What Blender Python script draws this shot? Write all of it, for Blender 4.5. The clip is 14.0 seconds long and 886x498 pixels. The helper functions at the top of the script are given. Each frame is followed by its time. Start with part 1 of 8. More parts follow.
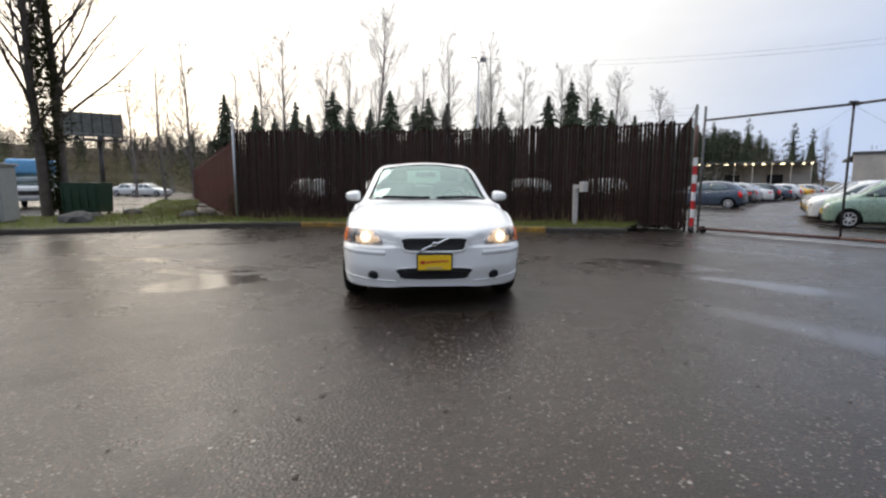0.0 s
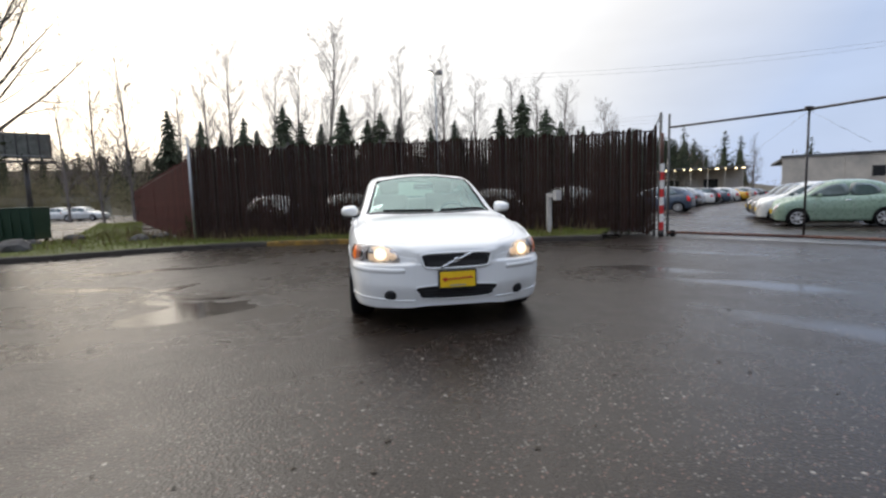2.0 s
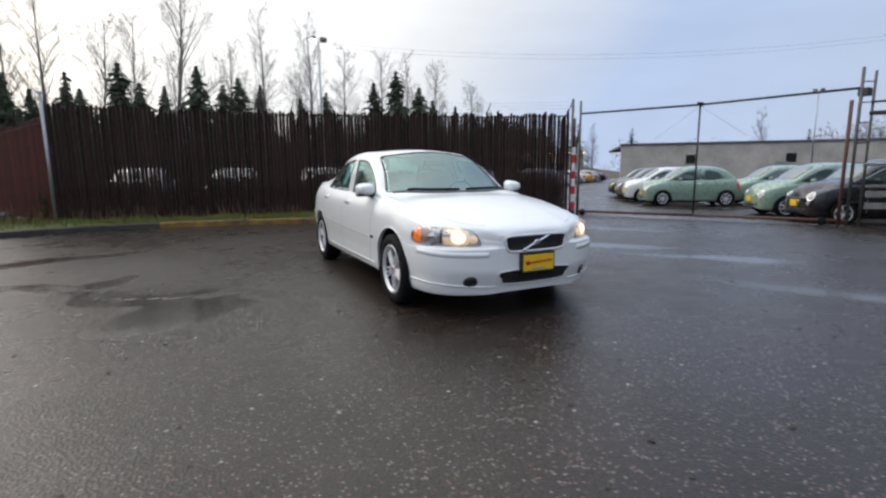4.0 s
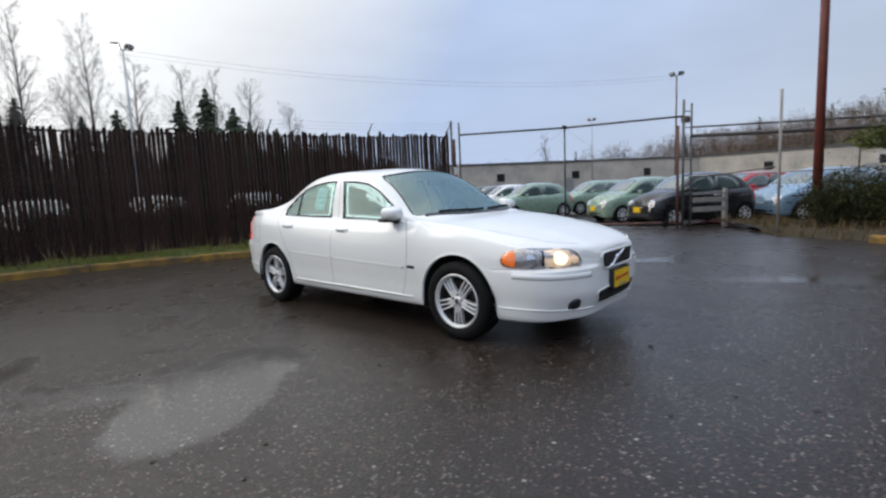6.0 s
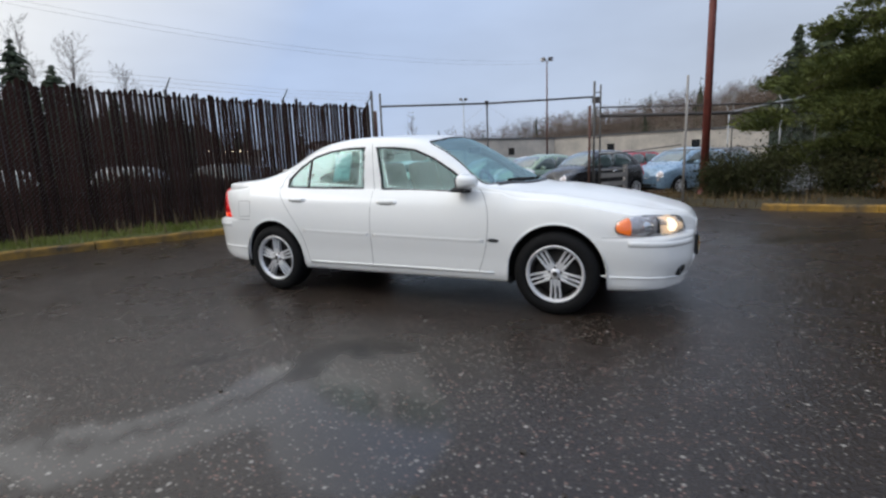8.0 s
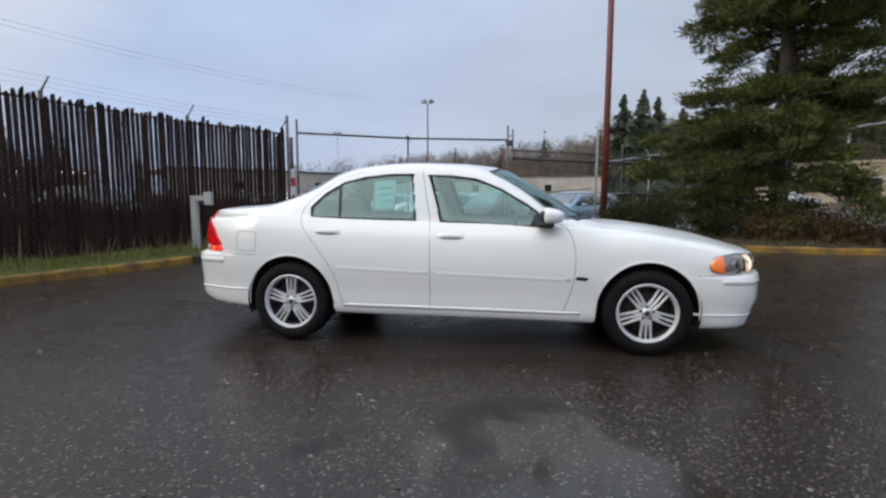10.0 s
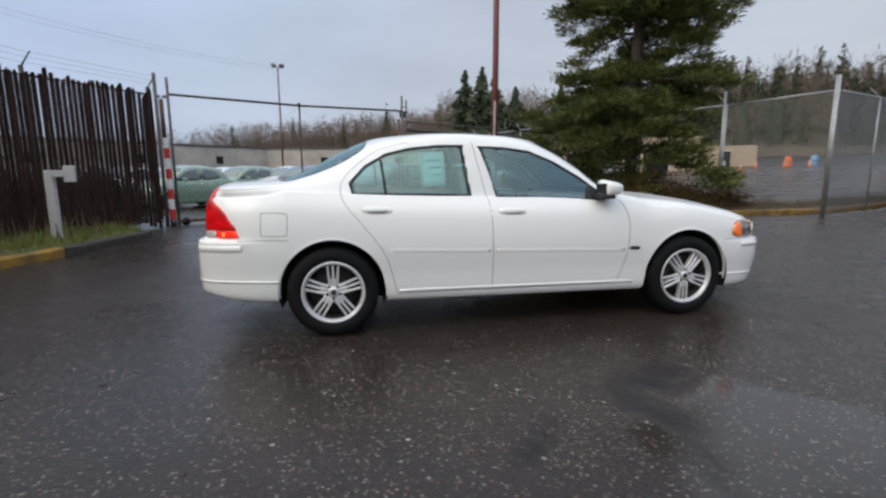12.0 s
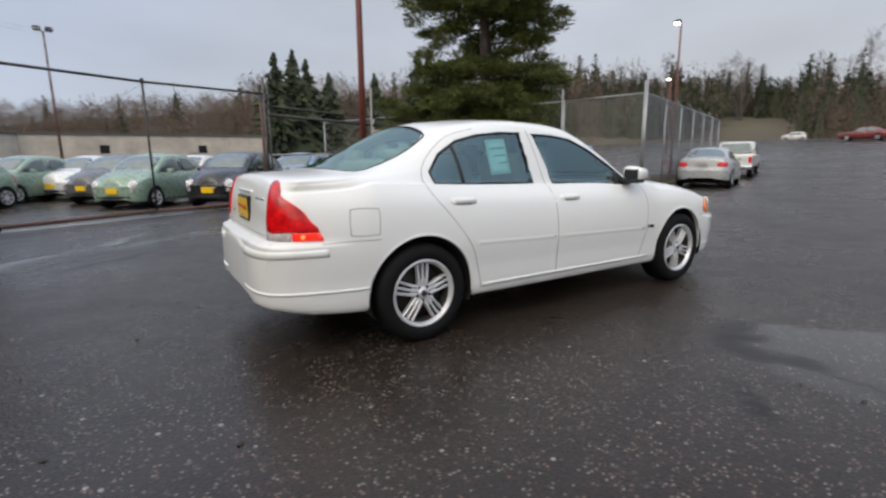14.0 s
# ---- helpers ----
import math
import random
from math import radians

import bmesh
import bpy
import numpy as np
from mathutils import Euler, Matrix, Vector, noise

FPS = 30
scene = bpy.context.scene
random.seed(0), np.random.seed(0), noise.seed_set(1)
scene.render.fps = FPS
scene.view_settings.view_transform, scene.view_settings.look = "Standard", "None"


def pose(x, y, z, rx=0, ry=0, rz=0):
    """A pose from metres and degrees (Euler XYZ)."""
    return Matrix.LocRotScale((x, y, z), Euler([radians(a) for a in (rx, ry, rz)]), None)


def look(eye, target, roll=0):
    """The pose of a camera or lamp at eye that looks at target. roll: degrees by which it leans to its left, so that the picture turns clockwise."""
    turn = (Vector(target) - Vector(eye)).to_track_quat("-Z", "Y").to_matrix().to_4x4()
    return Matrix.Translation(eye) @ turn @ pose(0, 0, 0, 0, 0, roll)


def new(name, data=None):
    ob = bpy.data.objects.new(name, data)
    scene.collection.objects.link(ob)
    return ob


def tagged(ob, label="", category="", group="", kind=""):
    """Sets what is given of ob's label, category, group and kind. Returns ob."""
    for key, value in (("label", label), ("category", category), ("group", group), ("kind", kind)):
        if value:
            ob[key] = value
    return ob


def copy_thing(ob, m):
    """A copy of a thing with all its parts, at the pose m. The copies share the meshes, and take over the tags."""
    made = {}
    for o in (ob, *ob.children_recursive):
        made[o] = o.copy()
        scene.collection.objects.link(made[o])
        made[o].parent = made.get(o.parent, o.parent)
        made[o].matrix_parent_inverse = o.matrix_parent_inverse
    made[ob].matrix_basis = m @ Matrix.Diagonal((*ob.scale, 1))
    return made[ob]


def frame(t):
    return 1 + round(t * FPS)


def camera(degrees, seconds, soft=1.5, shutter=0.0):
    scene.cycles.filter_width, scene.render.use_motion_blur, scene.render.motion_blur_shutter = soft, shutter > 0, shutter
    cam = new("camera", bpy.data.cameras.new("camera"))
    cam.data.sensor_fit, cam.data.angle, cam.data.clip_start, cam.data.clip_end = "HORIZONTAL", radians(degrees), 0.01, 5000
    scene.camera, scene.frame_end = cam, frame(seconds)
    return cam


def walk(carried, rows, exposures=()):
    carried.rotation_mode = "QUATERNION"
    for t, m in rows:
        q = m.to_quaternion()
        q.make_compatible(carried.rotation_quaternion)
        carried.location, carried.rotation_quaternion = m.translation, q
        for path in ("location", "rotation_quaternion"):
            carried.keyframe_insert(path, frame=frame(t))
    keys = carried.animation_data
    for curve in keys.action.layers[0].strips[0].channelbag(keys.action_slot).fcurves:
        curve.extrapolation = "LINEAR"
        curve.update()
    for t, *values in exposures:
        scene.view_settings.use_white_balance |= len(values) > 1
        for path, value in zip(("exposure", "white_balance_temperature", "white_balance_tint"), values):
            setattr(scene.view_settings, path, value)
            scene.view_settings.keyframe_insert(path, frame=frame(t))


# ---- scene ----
cam = camera(85.0, 14.0, soft=2.4, shutter=0.35)

PATH = [
    (0, (-0.221, -4.265, 1.119), (-0.076, -2.287, 0.864), 0.1),
    (0.5, (-0.266, -4.259, 1.114), (-0.092, -2.281, 0.882), -0.5),
    (1, (-0.357, -4.203, 1.113), (-0.187, -2.225, 0.867), -1.1),
    (1.5, (-0.515, -4.063, 1.117), (-0.255, -2.094, 0.883), -2.8),
    (2, (-0.77, -3.912, 1.113), (-0.432, -1.951, 0.908), -1.7),
    (2.2, (-0.916, -3.865, 1.118), (-0.482, -1.925, 0.9), -2.1),
    (4.3, (-2.539, -2.827, 1.15), (-1.575, -1.1, 0.848), 0.3),
    (4.5, (-2.653, -2.646, 1.143), (-1.614, -0.962, 0.852), 0.6),
    (5, (-3.057, -2.339, 1.177), (-1.791, -0.821, 0.868), -0.7),
    (5.5, (-3.382, -1.914, 1.188), (-2.038, -0.461, 0.903), -2.7),
    (6, (-3.707, -1.48, 1.175), (-2.223, -0.161, 0.94), -2.6),
    (6.5, (-3.921, -1.04, 1.151), (-2.368, 0.19, 0.874), -3.0),
    (7, (-4.07, -0.634, 1.162), (-2.443, 0.5, 0.907), -1.3),
    (7.5, (-4.261, -0.24, 1.154), (-2.531, 0.725, 0.879), -1.1),
    (8, (-4.369, 0.176, 1.149), (-2.589, 1.02, 0.805), -2.3),
    (8.2, (-4.394, 0.341, 1.168), (-2.577, 1.128, 0.886), -1.6),
    (10.3, (-4.445, 2.125, 1.138), (-2.472, 2.32, 0.878), -0.9),
    (10.5, (-4.413, 2.284, 1.147), (-2.438, 2.413, 0.86), -1.5),
    (11, (-4.378, 2.659, 1.153), (-2.396, 2.702, 0.893), -1.2),
    (11.5, (-4.353, 3.065, 1.157), (-2.383, 2.895, 0.85), -1.0),
    (12, (-4.201, 3.474, 1.147), (-2.258, 3.125, 0.826), -0.3),
    (12.5, (-4.079, 3.913, 1.148), (-2.177, 3.382, 0.832), -0.7),
    (13, (-3.893, 4.327, 1.145), (-2.048, 3.63, 0.817), -1.6),
    (13.5, (-3.655, 4.712, 1.147), (-1.882, 3.848, 0.821), -0.5),
    (14, (-3.412, 5.117, 1.152), (-1.752, 4.065, 0.782), -0.6),
]

EXPOSURES = [(0.0, 0.14, 6450, 10), (2.0, 0.12, 6400, 10), (5.0, 0.02, 6150, 9), (8.0, 0.0, 6150, 9), (11.0, 0.0, 6230, 9), (14.0, -0.02, 6500, 10)]
walk(cam, [(t, look(eye, target, roll)) for t, eye, target, roll in PATH], EXPOSURES)

from mathutils.bvhtree import BVHTree

# ---------------------------------------------------------------- sky and light
SUN_AZ = radians(-30)          # measured from +y towards +x
world = bpy.data.worlds.new("overcast_sky")
scene.world = world
world.use_nodes = True
wt = world.node_tree
wt.nodes.clear()
w_out = wt.nodes.new("ShaderNodeOutputWorld")
w_bg = wt.nodes.new("ShaderNodeBackground")
w_sky = wt.nodes.new("ShaderNodeTexSky")
w_sky.sky_type = "NISHITA"
w_sky.sun_disc = False
w_sky.sun_elevation = radians(16)
w_sky.sun_rotation = SUN_AZ
w_sky.air_density, w_sky.dust_density, w_sky.ozone_density = 1.0, 4.0, 2.0
w_tc = wt.nodes.new("ShaderNodeTexCoord")
w_dot = wt.nodes.new("ShaderNodeVectorMath")
w_dot.operation = "DOT_PRODUCT"
w_dot.inputs[1].default_value = (math.sin(SUN_AZ) * 0.80, math.cos(SUN_AZ) * 0.80, 0.60)
wt.links.new(w_tc.outputs["Generated"], w_dot.inputs[0])
w_map = wt.nodes.new("ShaderNodeMapRange")
w_map.inputs["From Min"].default_value = -0.75
w_map.inputs["From Max"].default_value = 1.0
w_map.interpolation_type = "SMOOTHSTEP"
wt.links.new(w_dot.outputs["Value"], w_map.inputs["Value"])
w_ns = wt.nodes.new("ShaderNodeTexNoise")
w_ns.inputs["Scale"].default_value = 1.6
w_ns.inputs["Detail"].default_value = 3.0
w_ns.inputs["Roughness"].default_value = 0.45
wt.links.new(w_tc.outputs["Generated"], w_ns.inputs["Vector"])
w_add = wt.nodes.new("ShaderNodeMath")
w_add.operation = "MULTIPLY_ADD"
w_add.inputs[1].default_value = 0.20
w_add.inputs[2].default_value = -0.10
wt.links.new(w_ns.outputs["Fac"], w_add.inputs[0])
w_sum = wt.nodes.new("ShaderNodeMath")
w_sum.operation = "ADD"
w_sum.use_clamp = True
wt.links.new(w_map.outputs["Result"], w_sum.inputs[0])
wt.links.new(w_add.outputs["Value"], w_sum.inputs[1])
w_ramp = wt.nodes.new("ShaderNodeValToRGB")
els = w_ramp.color_ramp.elements
els[0].position, els[0].color = 0.0, (0.605, 0.622, 0.675, 1)
els[1].position, els[1].color = 1.0, (1.24, 1.195, 1.13, 1)
for at_, tone in ((0.21, (0.575, 0.630, 0.745, 1)), (0.45, (0.570, 0.665, 0.865, 1)), (0.64, (0.575, 0.68, 0.905, 1)), (0.855, (0.95, 0.935, 0.925, 1))):
    els.new(at_).color = tone
wt.links.new(w_sum.outputs["Value"], w_ramp.inputs["Fac"])
w_scale = wt.nodes.new("ShaderNodeVectorMath")
w_scale.operation = "SCALE"
w_scale.inputs["Scale"].default_value = 0.10
wt.links.new(w_sky.outputs["Color"], w_scale.inputs[0])
w_mix = wt.nodes.new("ShaderNodeMix")
w_mix.data_type = "RGBA"
w_mix.inputs["Factor"].default_value = 0.85
wt.links.new(w_scale.outputs["Vector"], w_mix.inputs["A"])
wt.links.new(w_ramp.outputs["Color"], w_mix.inputs["B"])
wt.links.new(w_mix.outputs["Result"], w_bg.inputs["Color"])
w_sep = wt.nodes.new("ShaderNodeSeparateXYZ")
wt.links.new(w_tc.outputs["Generated"], w_sep.inputs["Vector"])
w_el = wt.nodes.new("ShaderNodeMapRange")
w_el.inputs["From Min"].default_value, w_el.inputs["From Max"].default_value = 0.34, 0.85
w_el.inputs["To Min"].default_value, w_el.inputs["To Max"].default_value = 0.0, 1.0
wt.links.new(w_sep.outputs["Z"], w_el.inputs["Value"])
w_side = wt.nodes.new("ShaderNodeMath")
w_side.operation = "MULTIPLY_ADD"
w_side.inputs[1].default_value, w_side.inputs[2].default_value = 0.52, 0.42
wt.links.new(w_map.outputs["Result"], w_side.inputs[0])
w_boost = wt.nodes.new("ShaderNodeMath")
w_boost.operation = "MULTIPLY_ADD"
wt.links.new(w_el.outputs["Result"], w_boost.inputs[0])
wt.links.new(w_side.outputs["Value"], w_boost.inputs[1])
# soft cloud banks
w_cl = wt.nodes.new("ShaderNodeTexNoise")
w_cl.inputs["Scale"].default_value = 2.4
w_cl.inputs["Detail"].default_value = 4.0
w_cm = wt.nodes.new("ShaderNodeMapping")
w_cm.inputs["Scale"].default_value = (1.0, 1.0, 3.2)
wt.links.new(w_tc.outputs["Generated"], w_cm.inputs["Vector"])
wt.links.new(w_cm.outputs["Vector"], w_cl.inputs["Vector"])
w_cr = wt.nodes.new("ShaderNodeMapRange")
w_cr.inputs["From Min"].default_value, w_cr.inputs["From Max"].default_value = 0.3, 0.7
w_cr.inputs["To Min"].default_value, w_cr.inputs["To Max"].default_value = 0.93, 1.09
wt.links.new(w_cl.outputs["Fac"], w_cr.inputs["Value"])
wt.links.new(w_cr.outputs["Result"], w_boost.inputs[2])
wt.links.new(w_boost.outputs["Value"], w_bg.inputs["Strength"])
wt.links.new(w_bg.outputs["Background"], w_out.inputs["Surface"])

sun = new("sun", bpy.data.lights.new("sun", "SUN"))
sun.data.energy = 0.5
sun.data.angle = radians(25)
sun.data.color = (1.0, 0.94, 0.86)
sun.matrix_world = look((0, 0, 0), (-math.sin(SUN_AZ) * 0.8, -math.cos(SUN_AZ) * 0.8, -0.6))


# ---------------------------------------------------------------- materials
def mat(name, col, rough=0.5, metal=0.0, var=0.12, scale=6.0, bump=0.0, bscale=80.0, coat=0.0, rvar=0.1, col2=None, spec=0.5, emit=None, power=0.0, trans=0.0, rnd=0.0, island=0.0):
    m = bpy.data.materials.new(name)
    m.use_nodes = True
    t = m.node_tree
    b = t.nodes["Principled BSDF"]
    b.inputs["Metallic"].default_value = metal
    b.inputs["Coat Weight"].default_value = coat
    b.inputs["Coat Roughness"].default_value = 0.03
    b.inputs["Specular IOR Level"].default_value = spec
    b.inputs["Transmission Weight"].default_value = trans
    tc = t.nodes.new("ShaderNodeTexCoord")
    n1 = t.nodes.new("ShaderNodeTexNoise")
    n1.inputs["Scale"].default_value = scale
    n1.inputs["Detail"].default_value = 6
    n1.inputs["Roughness"].default_value = 0.65
    t.links.new(tc.outputs["Object"], n1.inputs["Vector"])
    mx = t.nodes.new("ShaderNodeMix")
    mx.data_type = "RGBA"
    mp = t.nodes.new("ShaderNodeMapRange")
    mp.inputs["From Min"].default_value, mp.inputs["From Max"].default_value = 0.3, 0.7
    t.links.new(n1.outputs["Fac"], mp.inputs["Value"])
    t.links.new(mp.outputs["Result"], mx.inputs["Factor"])
    c2 = col2 or tuple(min(1, c * (1 + var)) for c in col)
    c1 = col if col2 else tuple(c * (1 - var) for c in col)
    mx.inputs["A"].default_value = (*c1, 1)
    mx.inputs["B"].default_value = (*c2, 1)
    last = mx.outputs["Result"]
    if rnd:
        oi = t.nodes.new("ShaderNodeObjectInfo")
        hs = t.nodes.new("ShaderNodeHueSaturation")
        mr = t.nodes.new("ShaderNodeMapRange")
        mr.inputs["To Min"].default_value, mr.inputs["To Max"].default_value = 1 - rnd, 1 + rnd
        t.links.new(oi.outputs["Random"], mr.inputs["Value"])
        t.links.new(mr.outputs["Result"], hs.inputs["Value"])
        t.links.new(last, hs.inputs["Color"])
        last = hs.outputs["Color"]
    if island:
        ge = t.nodes.new("ShaderNodeNewGeometry")
        hi = t.nodes.new("ShaderNodeHueSaturation")
        mi = t.nodes.new("ShaderNodeMapRange")
        mi.inputs["To Min"].default_value, mi.inputs["To Max"].default_value = 1 - island, 1 + island
        t.links.new(ge.outputs["Random Per Island"], mi.inputs["Value"])
        t.links.new(mi.outputs["Result"], hi.inputs["Value"])
        t.links.new(last, hi.inputs["Color"])
        last = hi.outputs["Color"]
    t.links.new(last, b.inputs["Base Color"])
    mr2 = t.nodes.new("ShaderNodeMapRange")
    mr2.inputs["To Min"].default_value = max(0.0, rough - rvar)
    mr2.inputs["To Max"].default_value = min(1.0, rough + rvar)
    n2 = t.nodes.new("ShaderNodeTexNoise")
    n2.inputs["Scale"].default_value = scale * 3.7
    n2.inputs["Detail"].default_value = 4
    t.links.new(tc.outputs["Object"], n2.inputs["Vector"])
    t.links.new(n2.outputs["Fac"], mr2.inputs["Value"])
    t.links.new(mr2.outputs["Result"], b.inputs["Roughness"])
    if bump:
        n3 = t.nodes.new("ShaderNodeTexNoise")
        n3.inputs["Scale"].default_value = bscale
        n3.inputs["Detail"].default_value = 4
        t.links.new(tc.outputs["Object"], n3.inputs["Vector"])
        bp = t.nodes.new("ShaderNodeBump")
        bp.inputs["Strength"].default_value = bump
        bp.inputs["Distance"].default_value = 0.02
        t.links.new(n3.outputs["Fac"], bp.inputs["Height"])
        t.links.new(bp.outputs["Normal"], b.inputs["Normal"])
    if emit:
        b.inputs["Emission Color"].default_value = (*emit, 1)
        b.inputs["Emission Strength"].default_value = power
    return m


def glass_mat(name, tint, mixin=0.12, rough=0.02, gloss=(1, 1, 1)):
    """Thin tinted pane: clear passage with a mirror-like gloss."""
    m = bpy.data.materials.new(name)
    m.use_nodes = True
    t = m.node_tree
    t.nodes.clear()
    out = t.nodes.new("ShaderNodeOutputMaterial")
    tr = t.nodes.new("ShaderNodeBsdfTransparent")
    tr.inputs["Color"].default_value = (*tint, 1)
    gl = t.nodes.new("ShaderNodeBsdfGlossy")
    gl.inputs["Roughness"].default_value = rough
    gl.inputs["Color"].default_value = (*gloss, 1)
    fr = t.nodes.new("ShaderNodeFresnel")
    fr.inputs["IOR"].default_value = 1.52
    ad = t.nodes.new("ShaderNodeMath")
    ad.operation = "ADD"
    ad.use_clamp = True
    ad.inputs[1].default_value = mixin
    nz = t.nodes.new("ShaderNodeTexNoise")
    nz.inputs["Scale"].default_value = 90
    bp = t.nodes.new("ShaderNodeBump")
    bp.inputs["Strength"].default_value = 0.015
    t.links.new(nz.outputs["Fac"], bp.inputs["Height"])
    t.links.new(bp.outputs["Normal"], gl.inputs["Normal"])
    mx = t.nodes.new("ShaderNodeMixShader")
    t.links.new(fr.outputs["Fac"], ad.inputs[0])
    t.links.new(ad.outputs["Value"], mx.inputs["Fac"])
    t.links.new(tr.outputs["BSDF"], mx.inputs[1])
    t.links.new(gl.outputs["BSDF"], mx.inputs[2])
    t.links.new(mx.outputs["Shader"], out.inputs["Surface"])
    return m


M_WHITE = mat("white_car_paint", (0.83, 0.83, 0.81), 0.25, var=0.008, scale=1.2, coat=0.5, rvar=0.02)
M_GAP = mat("panel_gap", (0.30, 0.30, 0.29), 0.8)
M_BLACK = mat("black_plastic", (0.012, 0.012, 0.013), 0.45, scale=20, bump=0.05, bscale=300)
M_RUBBER = mat("black_rubber", (0.007, 0.007, 0.0075), 0.75, spec=0.2, scale=15, bump=0.1, bscale=120)
M_WELL = mat("wheel_well_liner", (0.008, 0.008, 0.008), 0.9)
M_ALLOY = mat("silver_alloy", (0.70, 0.70, 0.71), 0.32, metal=0.45, var=0.05, scale=14)
M_CHROME = mat("chrome", (0.75, 0.76, 0.78), 0.08, metal=1.0, var=0.03, rvar=0.03)
M_DISC = mat("brake_disc_steel", (0.030, 0.026, 0.024), 0.7)
M_GLASS = glass_mat("tinted_car_glass", (0.66, 0.88, 0.86), 0.115, 0.02, (0.72, 0.95, 0.95))
M_SCREEN = glass_mat("windscreen_glass", (0.60, 0.78, 0.76), 0.21, 0.03, (0.55, 0.71, 0.71))
M_LENS = glass_mat("clear_lamp_lens", (0.93, 0.94, 0.95), 0.03)
M_LAMP_IN = mat("lamp_reflector", (0.60, 0.55, 0.52), 0.18, metal=0.6, scale=38, var=0.6)
M_BULB = mat("lit_headlamp_bulb", (1, 0.9, 0.75), 0.4, emit=(1.0, 0.84, 0.62), power=1.15)
M_AMBER = mat("amber_lamp", (0.85, 0.20, 0.008), 0.3, coat=0.3, scale=60, var=0.25, emit=(1.0, 0.22, 0.01), power=0.35)
# bulb light falling on the bowls is put in as emission
M_WARMREF = mat("warm_lit_reflector", (0.85, 0.62, 0.42), 0.25, metal=0.5, scale=42, var=0.22, emit=(1.0, 0.76, 0.53), power=0.38)
M_RED = mat("red_tail_lamp", (0.50, 0.003, 0.006), 0.22, coat=0.5, scale=17, var=0.6, spec=0.4, emit=(1.0, 0.008, 0.012), power=0.12)
M_REDHOT = mat("lit_tail_bulb", (1, 0.2, 0.05), 0.3, emit=(1.0, 0.16, 0.05), power=1.5)
M_REDLIT = mat("lit_red_lamp_corner", (0.8, 0.02, 0.01), 0.25, coat=0.4, scale=40, var=0.4, emit=(1.0, 0.03, 0.01), power=0.45)
M_CLEARW = mat("clear_reverse_lamp", (0.52, 0.46, 0.45), 0.12, coat=1.0, scale=40, var=0.3)
M_YELLOW = mat("yellow_plate", (0.88, 0.55, 0.01), 0.4, var=0.04, coat=0.3)
M_REDINK = mat("red_lettering", (0.5, 0.02, 0.02), 0.5)
M_BEIGE = mat("beige_leather", (0.46, 0.40, 0.31), 0.55, scale=9, bump=0.1, bscale=200)
M_DASH = mat("grey_dashboard", (0.09, 0.09, 0.085), 0.6, bump=0.1, bscale=250)
M_PAPER = mat("window_sheet_paper", (0.78, 0.95, 0.92), 0.7, var=0.03)
M_PAPERINK = mat("paper_print", (0.60, 0.77, 0.77), 0.8)
M_BROWN = mat("brown_fence_slat", (0.029, 0.0138, 0.0102), 0.8, var=0.35, scale=2.2, rnd=0.38, bump=0.1, bscale=40, spec=0.12)
M_REDSLAT = mat("red_fence_slat", (0.060, 0.0125, 0.011), 0.85, var=0.3, scale=3, rnd=0.35, spec=0.1)
M_GALV = mat("galvanised_steel", (0.36, 0.37, 0.38), 0.42, metal=0.7, var=0.2, scale=10)
M_STEELGREY = mat("weathered_grey_steel", (0.13, 0.125, 0.12), 0.5, metal=0.4, var=0.3, scale=8)
M_DARKSTEEL = mat("dark_weathered_steel", (0.06, 0.055, 0.055), 0.5, metal=0.4, var=0.3)
M_RUST = mat("rusty_steel", (0.15, 0.055, 0.035), 0.75, var=0.4, scale=9, bump=0.2, bscale=60, col2=(0.10, 0.07, 0.06))
M_REDPOLE = mat("red_brown_painted_pole", (0.15, 0.035, 0.025), 0.5, var=0.3, scale=5)
M_POLEWHITE = mat("white_reflector_paint", (0.75, 0.74, 0.72), 0.45)
M_POLERED = mat("red_reflector_paint", (0.55, 0.03, 0.03), 0.4)
M_POSTWHITE = mat("weathered_white_post", (0.55, 0.52, 0.48), 0.6, var=0.15, scale=7, bump=0.1)
M_KERB = mat("kerb_concrete", (0.048, 0.039, 0.030), 0.7, var=0.4, scale=5, bump=0.25, bscale=70)
M_KERBY = mat("worn_yellow_kerb_paint", (0.40, 0.22, 0.022), 0.7, scale=3.6, col2=(0.055, 0.043, 0.026), bump=0.3, bscale=50)
M_CONC = mat("stained_concrete", (0.38, 0.35, 0.305), 0.85, scale=0.5, col2=(0.64, 0.575, 0.49), bump=0.1, bscale=8)
M_TAN = mat("tan_stucco", (0.42, 0.34, 0.25), 0.85, scale=0.5, var=0.12)
M_ROOFM = mat("flat_roof_edge", (0.10, 0.10, 0.10), 0.8)
M_DARKGLASS = mat("dark_window_pane", (0.02, 0.022, 0.025), 0.1, var=0.2)
M_BARK = mat("grey_brown_bark", (0.075, 0.06, 0.05), 0.9, var=0.35, scale=6, bump=0.5, bscale=30)
M_TWIG = mat("bare_twig", (0.16, 0.13, 0.115), 0.9, var=0.3, scale=2)
M_NEEDLE = mat("conifer_needles", (0.056, 0.076, 0.024), 0.75, scale=1.3, col2=(0.150, 0.162, 0.048), spec=0.15, island=0.4)
M_NEEDLEFAR = mat("far_conifer_needles", (0.034, 0.048, 0.031), 0.8, scale=0.15, col2=(0.075, 0.086, 0.048), spec=0.15, rnd=0.3, island=0.3)
M_BRUSH = mat("brown_brush", (0.085, 0.064, 0.050), 0.9, scale=0.08, col2=(0.20, 0.155, 0.125), spec=0.1, island=0.3)
